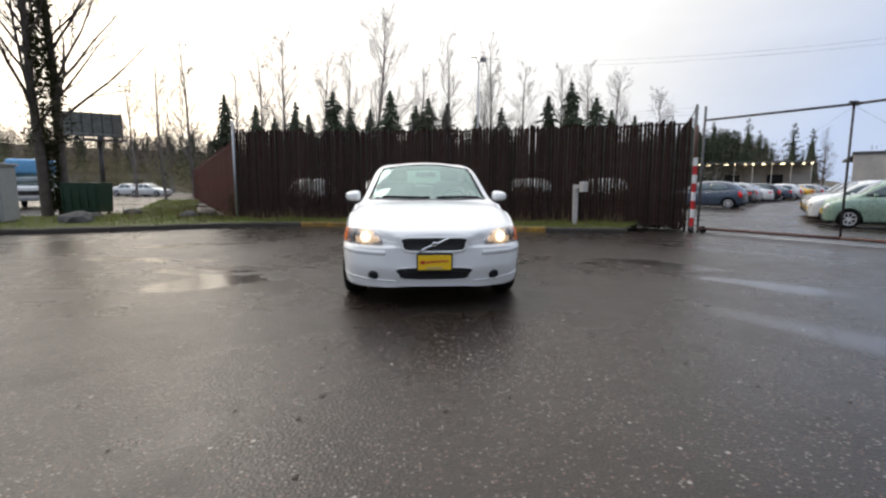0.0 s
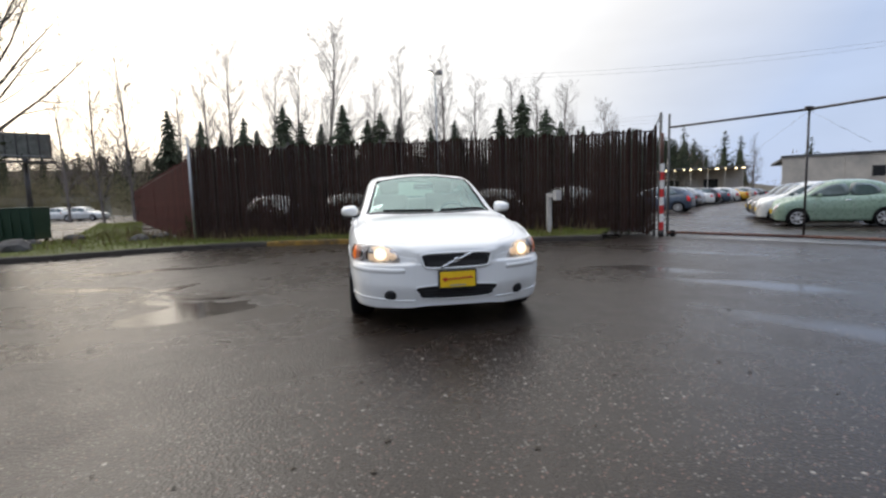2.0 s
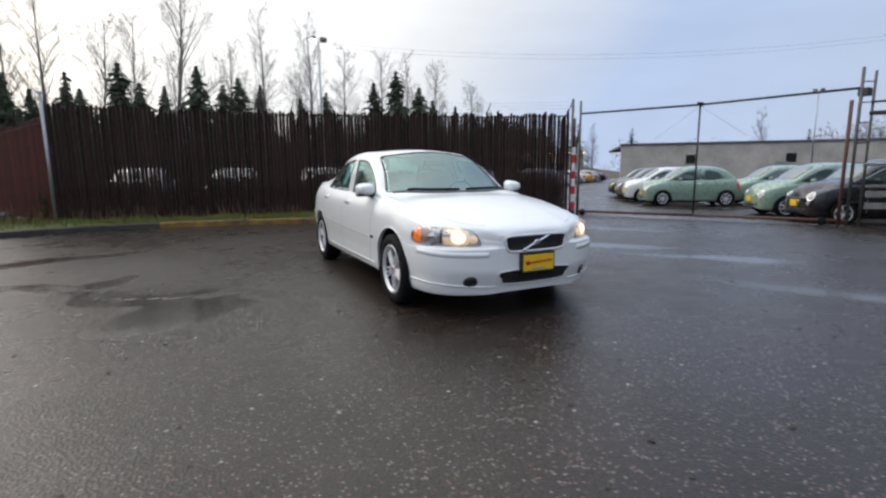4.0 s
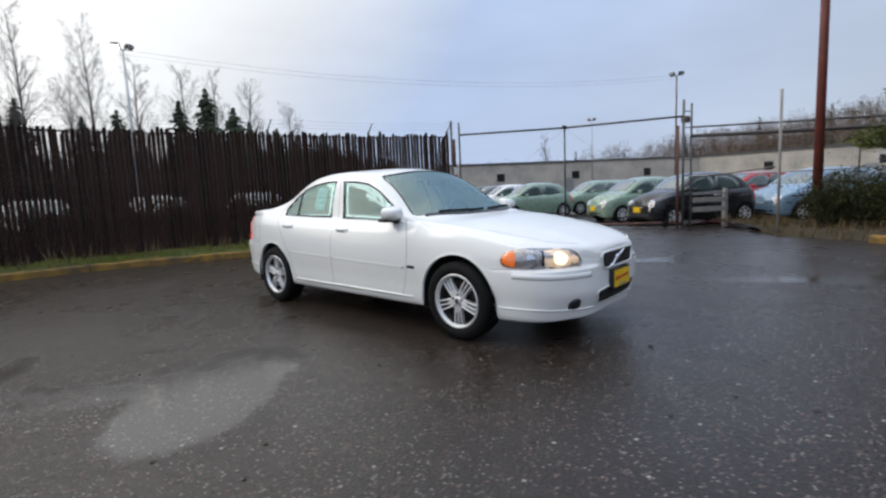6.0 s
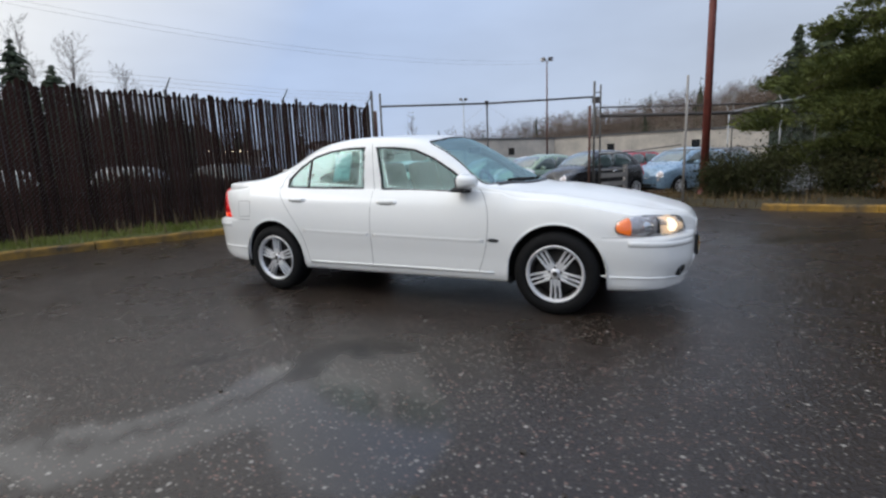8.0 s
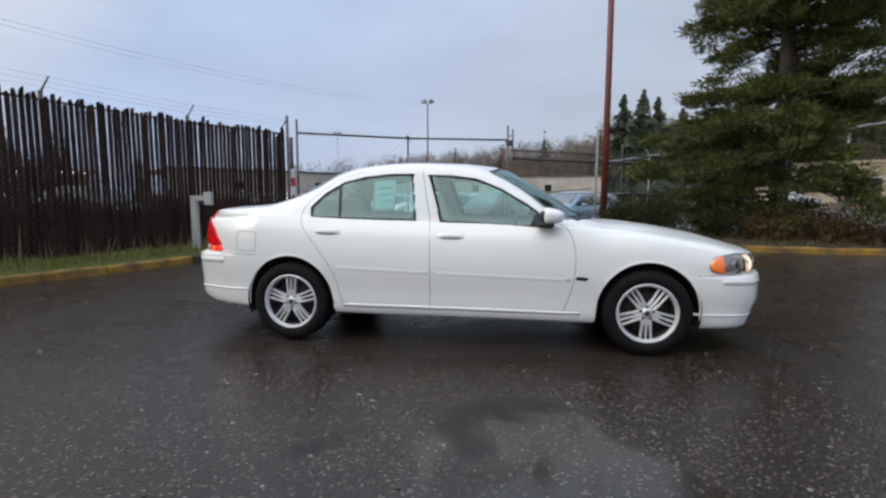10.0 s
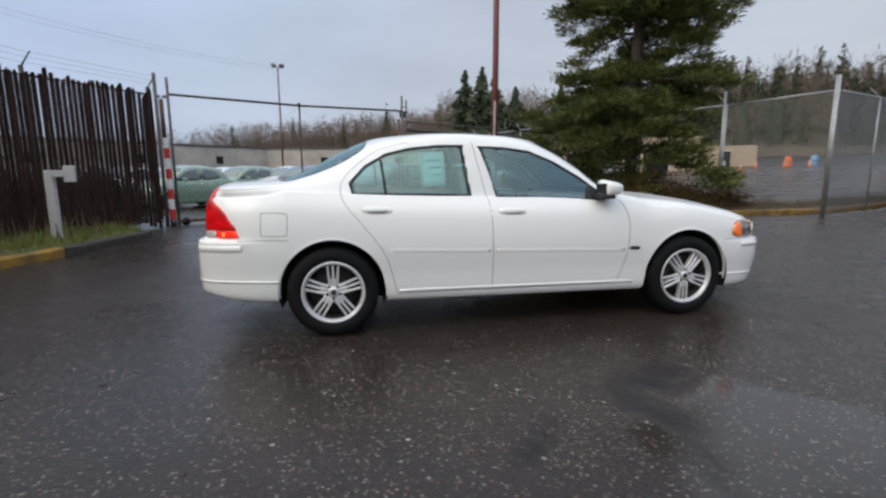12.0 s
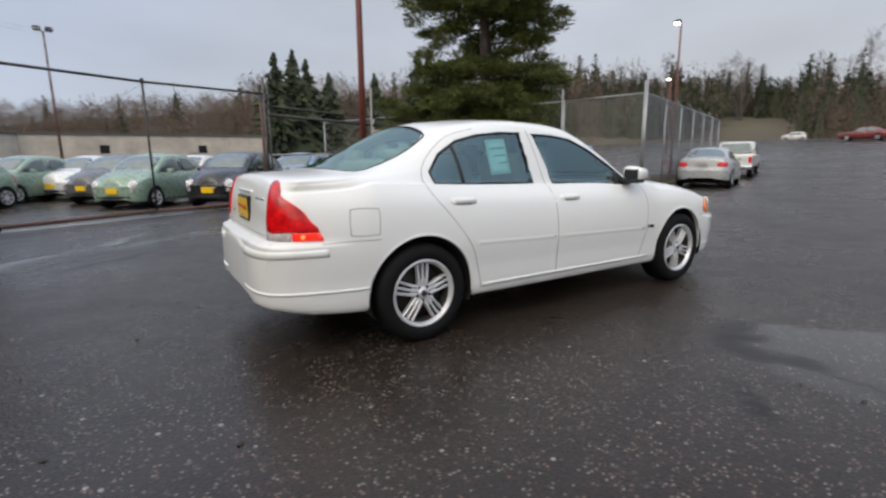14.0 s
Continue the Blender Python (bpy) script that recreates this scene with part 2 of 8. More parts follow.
M_SHRUB = mat("dark_green_shrub_leaf", (0.02, 0.028, 0.010), 0.8, scale=1.3, col2=(0.055, 0.05, 0.02), spec=0.12)
M_SHRUBB = mat("brown_shrub_leaf", (0.06, 0.042, 0.016), 0.8, scale=1.3, col2=(0.12, 0.075, 0.028), spec=0.2)
M_SOIL = mat("turf_soil", (0.075, 0.075, 0.028), 0.9, scale=1.5, col2=(0.095, 0.115, 0.024), bump=0.6, bscale=25)
M_LITTER = mat("brown_leaf_soil", (0.026, 0.020, 0.011), 0.9, scale=2.0, col2=(0.050, 0.040, 0.017), bump=0.6, bscale=25)
M_GRASS = mat("grass_blades", (0.12, 0.165, 0.022), 0.6, scale=0.8, col2=(0.21, 0.20, 0.05), spec=0.3)
M_DRYGRASS = mat("dry_weed_stems", (0.13, 0.09, 0.04), 0.8, scale=2)
M_ROCK = mat("grey_boulder", (0.055, 0.052, 0.05), 0.8, var=0.5, scale=4, bump=0.5, bscale=12)
M_DUMP = mat("green_painted_steel", (0.010, 0.036, 0.020), 0.5, var=0.2)
M_GREYBOX = mat("grey_painted_cabinet", (0.28, 0.28, 0.27), 0.55, var=0.1)
M_VANBLUE = mat("light_blue_van_stripe", (0.14, 0.36, 0.60), 0.35)
M_SIGNBACK = mat("sign_back_panel", (0.15, 0.155, 0.135), 0.7, var=0.35, scale=1.5)
M_WOODG = mat("weathered_grey_board", (0.30, 0.28, 0.26), 0.8, var=0.2, scale=8, bump=0.2)
M_CONE = mat("orange_safety_plastic", (0.75, 0.16, 0.05), 0.5)
M_LIGHTON = mat("lit_lamp_glass", (1, 0.97, 0.85), 0.3, emit=(1.0, 0.93, 0.70), power=7.0)
M_WARMLIGHT = mat("lit_canopy_lamp", (1, 0.9, 0.7), 0.3, emit=(1.0, 0.78, 0.45), power=5.0)


# ---------------------------------------------------------------- mesh helpers
def link_mesh(name, me, material, parent=None, label="", smooth=True):
    if smooth:
        me.polygons.foreach_set("use_smooth", [True] * len(me.polygons))
    if material:
        me.materials.append(material)
    ob = new(name, me)
    if parent:
        ob.parent = parent
    if label:
        ob["label"] = label
    return ob


def part(name, bm, material, parent=None, label="", smooth=False):
    me = bpy.data.meshes.new(name)
    bmesh.ops.recalc_face_normals(bm, faces=bm.faces)
    bm.to_mesh(me)
    bm.free()
    return link_mesh(name, me, material, parent, label, smooth)


def pyd(name, verts, faces, material, parent=None, label="", smooth=True):
    me = bpy.data.meshes.new(name)
    me.from_pydata(verts, [], faces)
    me.update()
    return link_mesh(name, me, material, parent, label, smooth)


def thing(name, m, label, category, group="", kind=""):
    ob = new(name)
    ob.empty_display_size = 0.1
    ob.matrix_world = m
    return tagged(ob, label, category, group, kind)


def bm_box(x0, y0, z0, x1, y1, z1, bevel=0.0, bm=None, m=None):
    own = bmesh.new()
    bmesh.ops.create_cube(own, size=1.0, matrix=Matrix.Translation(((x0 + x1) / 2, (y0 + y1) / 2, (z0 + z1) / 2)) @ Matrix.Diagonal((x1 - x0, y1 - y0, z1 - z0, 1)))
    if bevel:
        bmesh.ops.bevel(own, geom=own.edges[:], offset=bevel, segments=2, affect="EDGES", profile=0.6)
    if m is not None:
        own.transform(m)
    if bm is None:
        return own
    me = bpy.data.meshes.new("tmp")
    own.to_mesh(me)
    own.free()
    bm.from_mesh(me)
    bpy.data.meshes.remove(me)
    return bm


def tube(points, radii, sides=8, close=True):
    """Verts and faces of a tube along points."""
    vs, fs = [], []
    pts = [Vector(p) for p in points]
    for i, p in enumerate(pts):
        d = (pts[min(i + 1, len(pts) - 1)] - pts[max(i - 1, 0)]).normalized()
        a = d.orthogonal().normalized() if abs(d.z) < 0.95 else d.cross(Vector((0, 1, 0))).normalized()
        if abs(d.z) < 0.95:
            a = d.cross(Vector((0, 0, 1))).normalized()
        b = d.cross(a).normalized()
        r = radii[i] if hasattr(radii, "__len__") else radii
        for k in range(sides):
            an = 2 * math.pi * k / sides
            vs.append(tuple(p + a * (math.cos(an) * r) + b * (math.sin(an) * r)))
    for i in range(len(pts) - 1):
        for k in range(sides):
            k2 = (k + 1) % sides
            fs.append((i * sides + k, i * sides + k2, (i + 1) * sides + k2, (i + 1) * sides + k))
    if close:
        fs.append(tuple(range(sides))[::-1])
        fs.append(tuple(range((len(pts) - 1) * sides, len(pts) * sides)))
    return vs, fs


def merge(lists):
    vs, fs = [], []
    for v, f in lists:
        o = len(vs)
        vs.extend(v)
        fs.extend(tuple(i + o for i in q) for q in f)
    return vs, fs


def revolve(profile, n=48, axis="x"):
    """Verts and faces of a profile (along, radius) turned about an axis."""
    vs, fs = [], []
    for a, r in profile:
        for k in range(n):
            t = 2 * math.pi * k / n
            c, s = math.cos(t) * r, math.sin(t) * r
            vs.append((a, c, s) if axis == "x" else (c, s, a) if axis == "z" else (c, a, s))
    for i in range(len(profile) - 1):
        for k in range(n):
            k2 = (k + 1) % n
            fs.append((i * n + k, i * n + k2, (i + 1) * n + k2, (i + 1) * n + k))
    return vs, fs


def ground_z(x, y):
    """Height of the paved ground."""
    s = min(1.0, max(0.0, (x - 9.0) / 4.0))
    z = -0.12 * s * s * (3 - 2 * s)
    far = max(0.0, -y - 16 + 0.15 * x)
    z += 0.055 * max(0.0, min(far, 60.0)) * min(1.0, far / 25.0)
    return z


def smooth_curve(pts, n=8, closed=False):
    """Catmull-Rom through 2D or 3D points."""
    p = [np.array(q, float) for q in pts]
    out = []
    k = len(p)
    for i in range(k if closed else k - 1):
        a, b, c, d = (p[(i + j) % k] if closed else p[min(max(i + j, 0), k - 1)] for j in (-1, 0, 1, 2))
        for s in range(n):
            t = s / n
            out.append(0.5 * (2 * b + (c - a) * t + (2 * a - 5 * b + 4 * c - d) * t * t + (3 * b - a - 3 * c + d) * t ** 3))
    if not closed:
        out.append(p[-1])
    return out


def inside(poly, px, py):
    """Mask of points inside a polygon."""
    poly = np.array(poly)
    r = np.zeros(len(px), bool)
    j = len(poly) - 1
    for i in range(len(poly)):
        xi, yi = poly[i]
        xj, yj = poly[j]
        c = ((yi > py) != (yj > py)) & (px < (xj - xi) * (py - yi) / (yj - yi + 1e-12) + xi)
        r ^= c
        j = i
    return r


# ---------------------------------------------------------------- car bodies
def hermite(table, y):
    """Monotone cubic through (position, value) pairs."""
    a = np.array(table, float)
    xs, vs = a[:, 0], a[:, 1]
    d = np.diff(vs) / np.diff(xs)
    m = np.zeros(len(xs))
    m[1:-1] = np.where(d[:-1] * d[1:] > 0, 2 * d[:-1] * d[1:] / (d[:-1] + d[1:] + 1e-12), 0)
    m[0], m[-1] = d[0], d[-1]
    y = np.clip(y, xs[0], xs[-1])
    i = np.clip(np.searchsorted(xs, y) - 1, 0, len(xs) - 2)
    h = xs[i + 1] - xs[i]
    t = (y - xs[i]) / h
    return ((2 * t ** 3 - 3 * t ** 2 + 1) * vs[i] + (t ** 3 - 2 * t ** 2 + t) * h * m[i]
            + (-2 * t ** 3 + 3 * t ** 2) * vs[i + 1] + (t ** 3 - t ** 2) * h * m[i + 1])


class Shell:
    """A lofted car body: y runs from nose (0) to tail, x across, z up."""

    def __init__(self, spec, ny, ns):
        length = spec["length"]
        t = np.linspace(0, 1, ny)
        ys = length * (t - spec.get("dense", 0.86) * np.sin(2 * math.pi * t) / (2 * math.pi))
        W, zb, zs, zc = (hermite(spec[k], ys) for k in ("width", "bottom", "shoulder", "centre"))
        xr, zr, ins = (hermite(spec[k], ys) for k in ("rail_x", "rail_z", "inset"))
        zs = np.minimum(zs, zb + 0.86 * (zc - zb))
        zr = np.clip(zr, zs + 0.25 * (zc - zs), zs + 0.97 * (zc - zs))
        k = np.clip(W / 0.75, 0.02, 1)
        xr = np.minimum(xr, 0.86 * W)
        ins = ins * k
        h = zs - zb
        xb = W - ins - 0.03 * k
        ctl = [(W * 0.80, zb), (W - 0.04 * k, zb + 0.02 * h), (W - 0.012 * k, zb + 0.30 * h), (W, zb + 0.55 * h),
               (W - 0.30 * ins, zb + 0.84 * h), (W - ins, zs), (xb, zs + 0.18 * np.minimum(zr - zs, 0.10)),
               (0.5 * (xb + xr) + 0.02 * k, 0.5 * (zs + zr) + 0.012 * k), (xr, zr), (xr * 0.58, zr + 0.72 * (zc - zr)), (0 * W, zc)]
        C = np.array(ctl)
        C = np.concatenate([C[:1], C, C[-2:-1] * np.array([-1, 1])[None, :, None]])
        rows = []
        m = len(ctl)
        for i in range(m - 1):
            a, b, c, d = C[i], C[i + 1], C[i + 2], C[i + 3]
            for s in range(ns):
                u = s / ns
                rows.append(0.5 * (2 * b + (c - a) * u + (2 * a - 5 * b + 4 * c - d) * u * u + (3 * b - a - 3 * c + d) * u ** 3))
        rows.append(C[m])
        G = np.array(rows)                       # section, xz, length
        for ya, za, r in spec["arches"]:
            lift = za + np.sqrt(np.maximum(r * r - (ys - ya) ** 2, 0))
            near = np.abs(ys - ya) < r
            G[:, 1, :] = np.where(near[None, :] & (G[:, 1, :] < lift[None, :]) & (G[:, 0, :] > 0.4), lift[None, :], G[:, 1, :])
        nj = G.shape[0]
        half = np.stack([G[:, 0, :], np.broadcast_to(ys, (nj, ny)), G[:, 1, :]], -1)
        left = half * np.array([-1, 1, 1])
        V = np.concatenate([left, half[:-1][::-1]]).reshape(-1, 3)
        if "shape" in spec:
            V = spec["shape"](V)
        nr = 2 * nj - 1
        i, j = np.meshgrid(np.arange(nr - 1), np.arange(ny - 1), indexing="ij")
        a = (i * ny + j).ravel()
        F = np.stack([a, a + 1, a + ny + 1, a + ny], -1)
        ends = []
        for col, flip in ((0, 1), (ny - 1, -1)):
            for q in range(nj - 1):
                ends.append(((q * ny + col), ((q + 1) * ny + col), ((nr - 2 - q) * ny + col), ((nr - 1 - q) * ny + col))[::flip])
        F = np.concatenate([F, np.array(ends)])
        p = V[F]
        area = np.linalg.norm(np.cross(p[:, 2] - p[:, 0], p[:, 3] - p[:, 1]), axis=1)
        F = F[area > 1e-8]
        self.V, self.F, self.spec = V, F, spec
        self.centres = V[F].mean(1)
        me = bpy.data.meshes.new("shell")
        me.from_pydata(V.tolist(), [], F.tolist())
        me.update()
        n = np.zeros(len(V) * 3)
        me.vertices.foreach_get("normal", n)
        self.N = n.reshape(-1, 3)
        f = np.zeros(len(F) * 3)
        me.polygons.foreach_get("normal", f)
        self.FN = f.reshape(-1, 3)
        bpy.data.meshes.remove(me)
        self.bvh = BVHTree.FromPolygons(V.tolist(), F.tolist())

    def piece(self, name, mask, material, parent, label=""):
        F = self.F[mask]
        if not len(F):
            return None
        used, inv = np.unique(F, return_inverse=True)
        me = bpy.data.meshes.new(name)
        me.from_pydata(self.V[used].tolist(), [], inv.reshape(-1, 4).tolist())
        me.update()
        ob = link_mesh(name, me, material, parent, label)
        return ob

    def cast(self, p, d):
        d = Vector(d).normalized()
        loc, nrm, _, _ = self.bvh.ray_cast(Vector(p) - d * 4, d)
        if loc is None:
            loc, nrm, _, _ = self.bvh.find_nearest(Vector(p))
        return loc, (-nrm if nrm.dot(d) > 0 else nrm)

    def patch(self, name, guides, d, off, material, parent, label="", rings=5, skirt=0.006, curve=4):
        """A raised panel over the body inside a closed outline, cast along d."""
        out = smooth_curve(guides, curve, True) if curve else [np.array(g, float) for g in guides]
        c = sum(out) / len(out)
        n = len(out)
        vs, fs = [], []
        for r in range(rings + 1):
            k = 1 - r / rings
            for g in out if r < rings else out[:1]:
                loc, nrm = self.cast(c + (g - c) * k, d)
                if r == 0:
                    vs.append(tuple(loc - nrm * skirt))
                vs.append(tuple(loc + nrm * off))
            if r == 0:
                vs = vs[0::2] + vs[1::2]
        for r in range(rings):
            o = r * n
            for i in range(n):
                fs.append((o + i, o + (i + 1) % n, o + n + (i + 1) % n, o + n + i))
        o = rings * n
        for i in range(n):
            fs.append((o + i, o + (i + 1) % n, o + n))
        bm = bmesh.new()
        me = bpy.data.meshes.new(name)
        me.from_pydata(vs, [], fs)
        bm.from_mesh(me)
        bpy.data.meshes.remove(me)
        return part(name, bm, material, parent, label, True)

    def ribbon(self, name, guides, d, width, off, material, parent, label="", curve=6, closed=False, crown=0.0):
        """A narrow strip that follows a line over the body."""
        line = smooth_curve(guides, curve, closed) if curve else [np.array(g, float) for g in guides]
        pts = [self.cast(g, d) for g in line]
        n = len(pts)
        vs, fs = [], []
        for i, (p, nr) in enumerate(pts):
            a = pts[(i - 1) % n if closed else max(i - 1, 0)][0]
            b = pts[(i + 1) % n if closed else min(i + 1, n - 1)][0]
            side = (b - a).cross(nr).normalized() * (width / 2)
            sink = min(0.003, 0.0004 + abs(off))
            vs += [tuple(p + side - nr * sink), tuple(p + side * 0.9 + nr * off), tuple(p + nr * (off + crown)), tuple(p - side * 0.9 + nr * off), tuple(p - side - nr * sink)]
        for i in range(n if closed else n - 1):
            o, q = i * 5, ((i + 1) % n) * 5
            fs += [(o + k, o + k + 1, q + k + 1, q + k) for k in range(4)]
        if not closed:
            fs += [(0, 1, 2, 3, 4)[::-1], tuple(range((n - 1) * 5, n * 5))]
        bm = bmesh.new()
        me = bpy.data.meshes.new(name)
        me.from_pydata(vs, [], fs)
        bm.from_mesh(me)
        bpy.data.meshes.remove(me)
        return part(name, bm, material, parent, label, True)


def side3(pts, x):
    return [(x, y, z) for y, z in pts]


def front3(pts, y=0.0):
    return [(x, y, z) for x, z in pts]


def mirrored(pts):
    return [(-p[0], p[1], p[2]) for p in pts]


def make_wheel(parent, x, y, r, rim, width, detail=True, turn=0.0):
    """One road wheel with its hub at (x, y); x is the outer rim plane."""
    s = 1 if x > 0 else -1
    wh = new("wheel")
    wh.parent = parent
    wh.location = (x - s * width * 0.5, y, r)
    w = width / 2
    n = 56 if detail else 18
    prof = [(-w * 0.85, rim), (-w, rim + 0.02), (-w * 1.02, (r + rim) / 2), (-w * 0.93, r - 0.022), (-w * 0.75, r - 0.004), (-w * 0.3, r), (w * 0.3, r), (w * 0.75, r - 0.004), (w * 0.93, r - 0.022), (w * 1.02, (r + rim) / 2), (w, rim + 0.02), (w * 0.85, rim)]
    v, f = revolve(prof, n)
    pyd("tyre", v, f, M_RUBBER, wh, "black rubber tyre")
    v, f = revolve([(s * w * 0.80, rim + 0.008), (s * w * 0.95, rim + 0.004), (s * w * 0.95, rim - 0.008), (s * w * 0.88, rim - 0.014), (s * w * 0.72, rim - 0.022)], n)
    pyd("rim", v, f, M_ALLOY, wh, "silver alloy rim")
    v, f = revolve([(s * w * 0.80, rim - 0.018), (s * w * 0.5, rim - 0.03), (-s * w * 0.8, rim - 0.03)], n)
    pyd("rim_barrel", v, f, M_DISC, wh, "dark inner rim barrel")
    if not detail:
        v, f = revolve([(s * w * 0.55, rim - 0.015), (s * w * 0.5, 0.0)], n)
        pyd("wheel_back", v, f, M_DISC, wh)
        for k in range(7):
            a = 2 * math.pi * k / 7
            c, q = math.cos(a), math.sin(a)
            v, f = (tube([(s * w * 0.82, c * 0.02, q * 0.02), (s * w * 0.80, c * rim * 0.6, q * rim * 0.6), (s * w * 0.72, c * (rim - 0.012), q * (rim - 0.012))], [0.026, 0.018, 0.021], 5))
            pyd("spoke", v, f, M_ALLOY, wh)
        v, f = revolve([(s * w * 0.6, 0.05), (s * w * 0.86, 0.046), (s * w * 0.9, 0.0)], 14)
        pyd("hub_cap", v, f, M_ALLOY, wh)
        return wh
    v, f = revolve([(s * w * 0.05, rim * 0.80), (s * w * 0.12, rim * 0.80), (s * w * 0.12, 0.05), (s * w * 0.02, 0.0)], 40)
    pyd("brake_disc", v, f, M_DISC, wh, "brown-grey steel brake disc")
    v, f = revolve([(-s * w * 0.5, rim - 0.01), (-s * w * 0.45, 0.0)], 40)
    pyd("wheel_back", v, f, M_WELL, wh)
    # five broad arms, each split into three bars towards the rim
    for k in range(5):
        a = 2 * math.pi * k / 5 + turn
        bm = bmesh.new()
        for q in (-1, 0, 1):
            bar = bmesh.new()
            rings = []
            for u in (0.20, 0.42, 0.62, 0.82, 0.97):
                rr = rim * u
                oo = q * (0.018 + 0.021 * u ** 0.8)
                hw = 0.0105 - 0.0025 * min(1.0, u / 0.6) if q else 0.0095 - 0.0030 * min(1.0, u / 0.6)
                hw = max(hw, 0.0082) + (0.004 if u < 0.3 else 0)
                xx = s * w * (0.80 - 0.10 * u * u) - s * (0.004 if u < 0.3 else 0.0)
                rings.append([bar.verts.new((xx - s * 0.004, oo - hw, rr)), bar.verts.new((xx, oo - hw * 0.55, rr)), bar.verts.new((xx, oo + hw * 0.55, rr)), bar.verts.new((xx - s * 0.004, oo + hw, rr)), bar.verts.new((xx - s * 0.034, oo + hw, rr)), bar.verts.new((xx - s * 0.034, oo - hw, rr))])
            for i in range(4):
                for e in range(6):
                    bar.faces.new((rings[i][e], rings[i][(e + 1) % 6], rings[i + 1][(e + 1) % 6], rings[i + 1][e]))
            bar.faces.new(rings[0])
            bar.faces.new(rings[-1])
            bmesh.ops.recalc_face_normals(bar, faces=bar.faces)
            me = bpy.data.meshes.new("t")
            bar.to_mesh(me)
            bar.free()
            bm.from_mesh(me)
            bpy.data.meshes.remove(me)
        # web behind the three bars, reaching halfway out
        web = [(-0.026, 0.03), (0.026, 0.03), (0.033, rim * 0.46), (0.0, rim * 0.40), (-0.033, rim * 0.46)]
        fa = [bm.verts.new((s * w * 0.735, o, r_)) for o, r_ in web]
        ba = [bm.verts.new((s * w * 0.60, o, r_)) for o, r_ in web]
        bm.faces.new(fa)
        bm.faces.new(ba[::-1])
        for i in range(5):
            bm.faces.new((fa[i], ba[i], ba[(i + 1) % 5], fa[(i + 1) % 5]))
        bm.transform(Matrix.Rotation(a, 4, "X"))
        part("spoke", bm, M_ALLOY, wh)
    v, f = revolve([(s * w * 0.40, 0.062), (s * w * 0.70, 0.060), (s * w * 0.74, 0.050), (s * w * 0.74, 0.031), (s * w * 0.82, 0.029), (s * w * 0.84, 0.024), (s * w * 0.84, 0.0)], 32)
    pyd("hub_cap", v, f, M_ALLOY, wh)
    v, f = revolve([(s * w * 0.842, 0.020), (s * w * 0.856, 0.017), (s * w * 0.856, 0.0)], 20)
    pyd("cap_badge", v, f, M_DARKSTEEL, wh, "dark centre cap")
    for k in range(5):
        a = 2 * math.pi * (k + 0.5) / 5 + turn
        v, f = tube([(s * w * 0.64, math.cos(a + math.pi / 2) * 0.047, math.sin(a + math.pi / 2) * 0.047), (s * w * 0.765, math.cos(a + math.pi / 2) * 0.047, math.sin(a + math.pi / 2) * 0.047)], 0.010, 6)
        pyd("wheel_nut", v, f, M_DARKSTEEL, wh)
    return wh


def ease(x, a, b):
    u = np.clip((x - a) / (b - a), 0, 1)
    return u * u * (3 - 2 * u)


def sedan_steps(V):
    """Set the lamps and the deck back behind the proud bumpers."""
    x, y, z = V.T.copy()
    up = ease(z, 0.676, 0.700) * ease(y, 4.02, 4.36)
    x2 = x * (1 - 0.030 * up)
    y2 = y - 0.050 * ease(z, 0.676, 0.700) * ease(y, 4.25, 4.50)
    fr = ease(z, 0.578, 0.600) * (1 - 0.55 * ease(z, 0.60, 0.76)) * (1 - ease(y, 0.22, 0.75)) * ease(np.abs(x), 0.30, 0.46)
    y2 = y2 + 0.050 * fr
    x2 = x2 * (1 - 0.012 * fr)
    chin = 1 - ease(z, 0.22, 0.42)
    y2 = y2 + 0.045 * chin * (1 - ease(y, 0.05, 0.45))
    z2 = z + 0.012 * ease(y, 0.15, 0.45) * (1 - ease(y, 0.9, 1.25)) * ease(z, 0.70, 0.80)
    return np.stack([x2, y2, z2], -1)


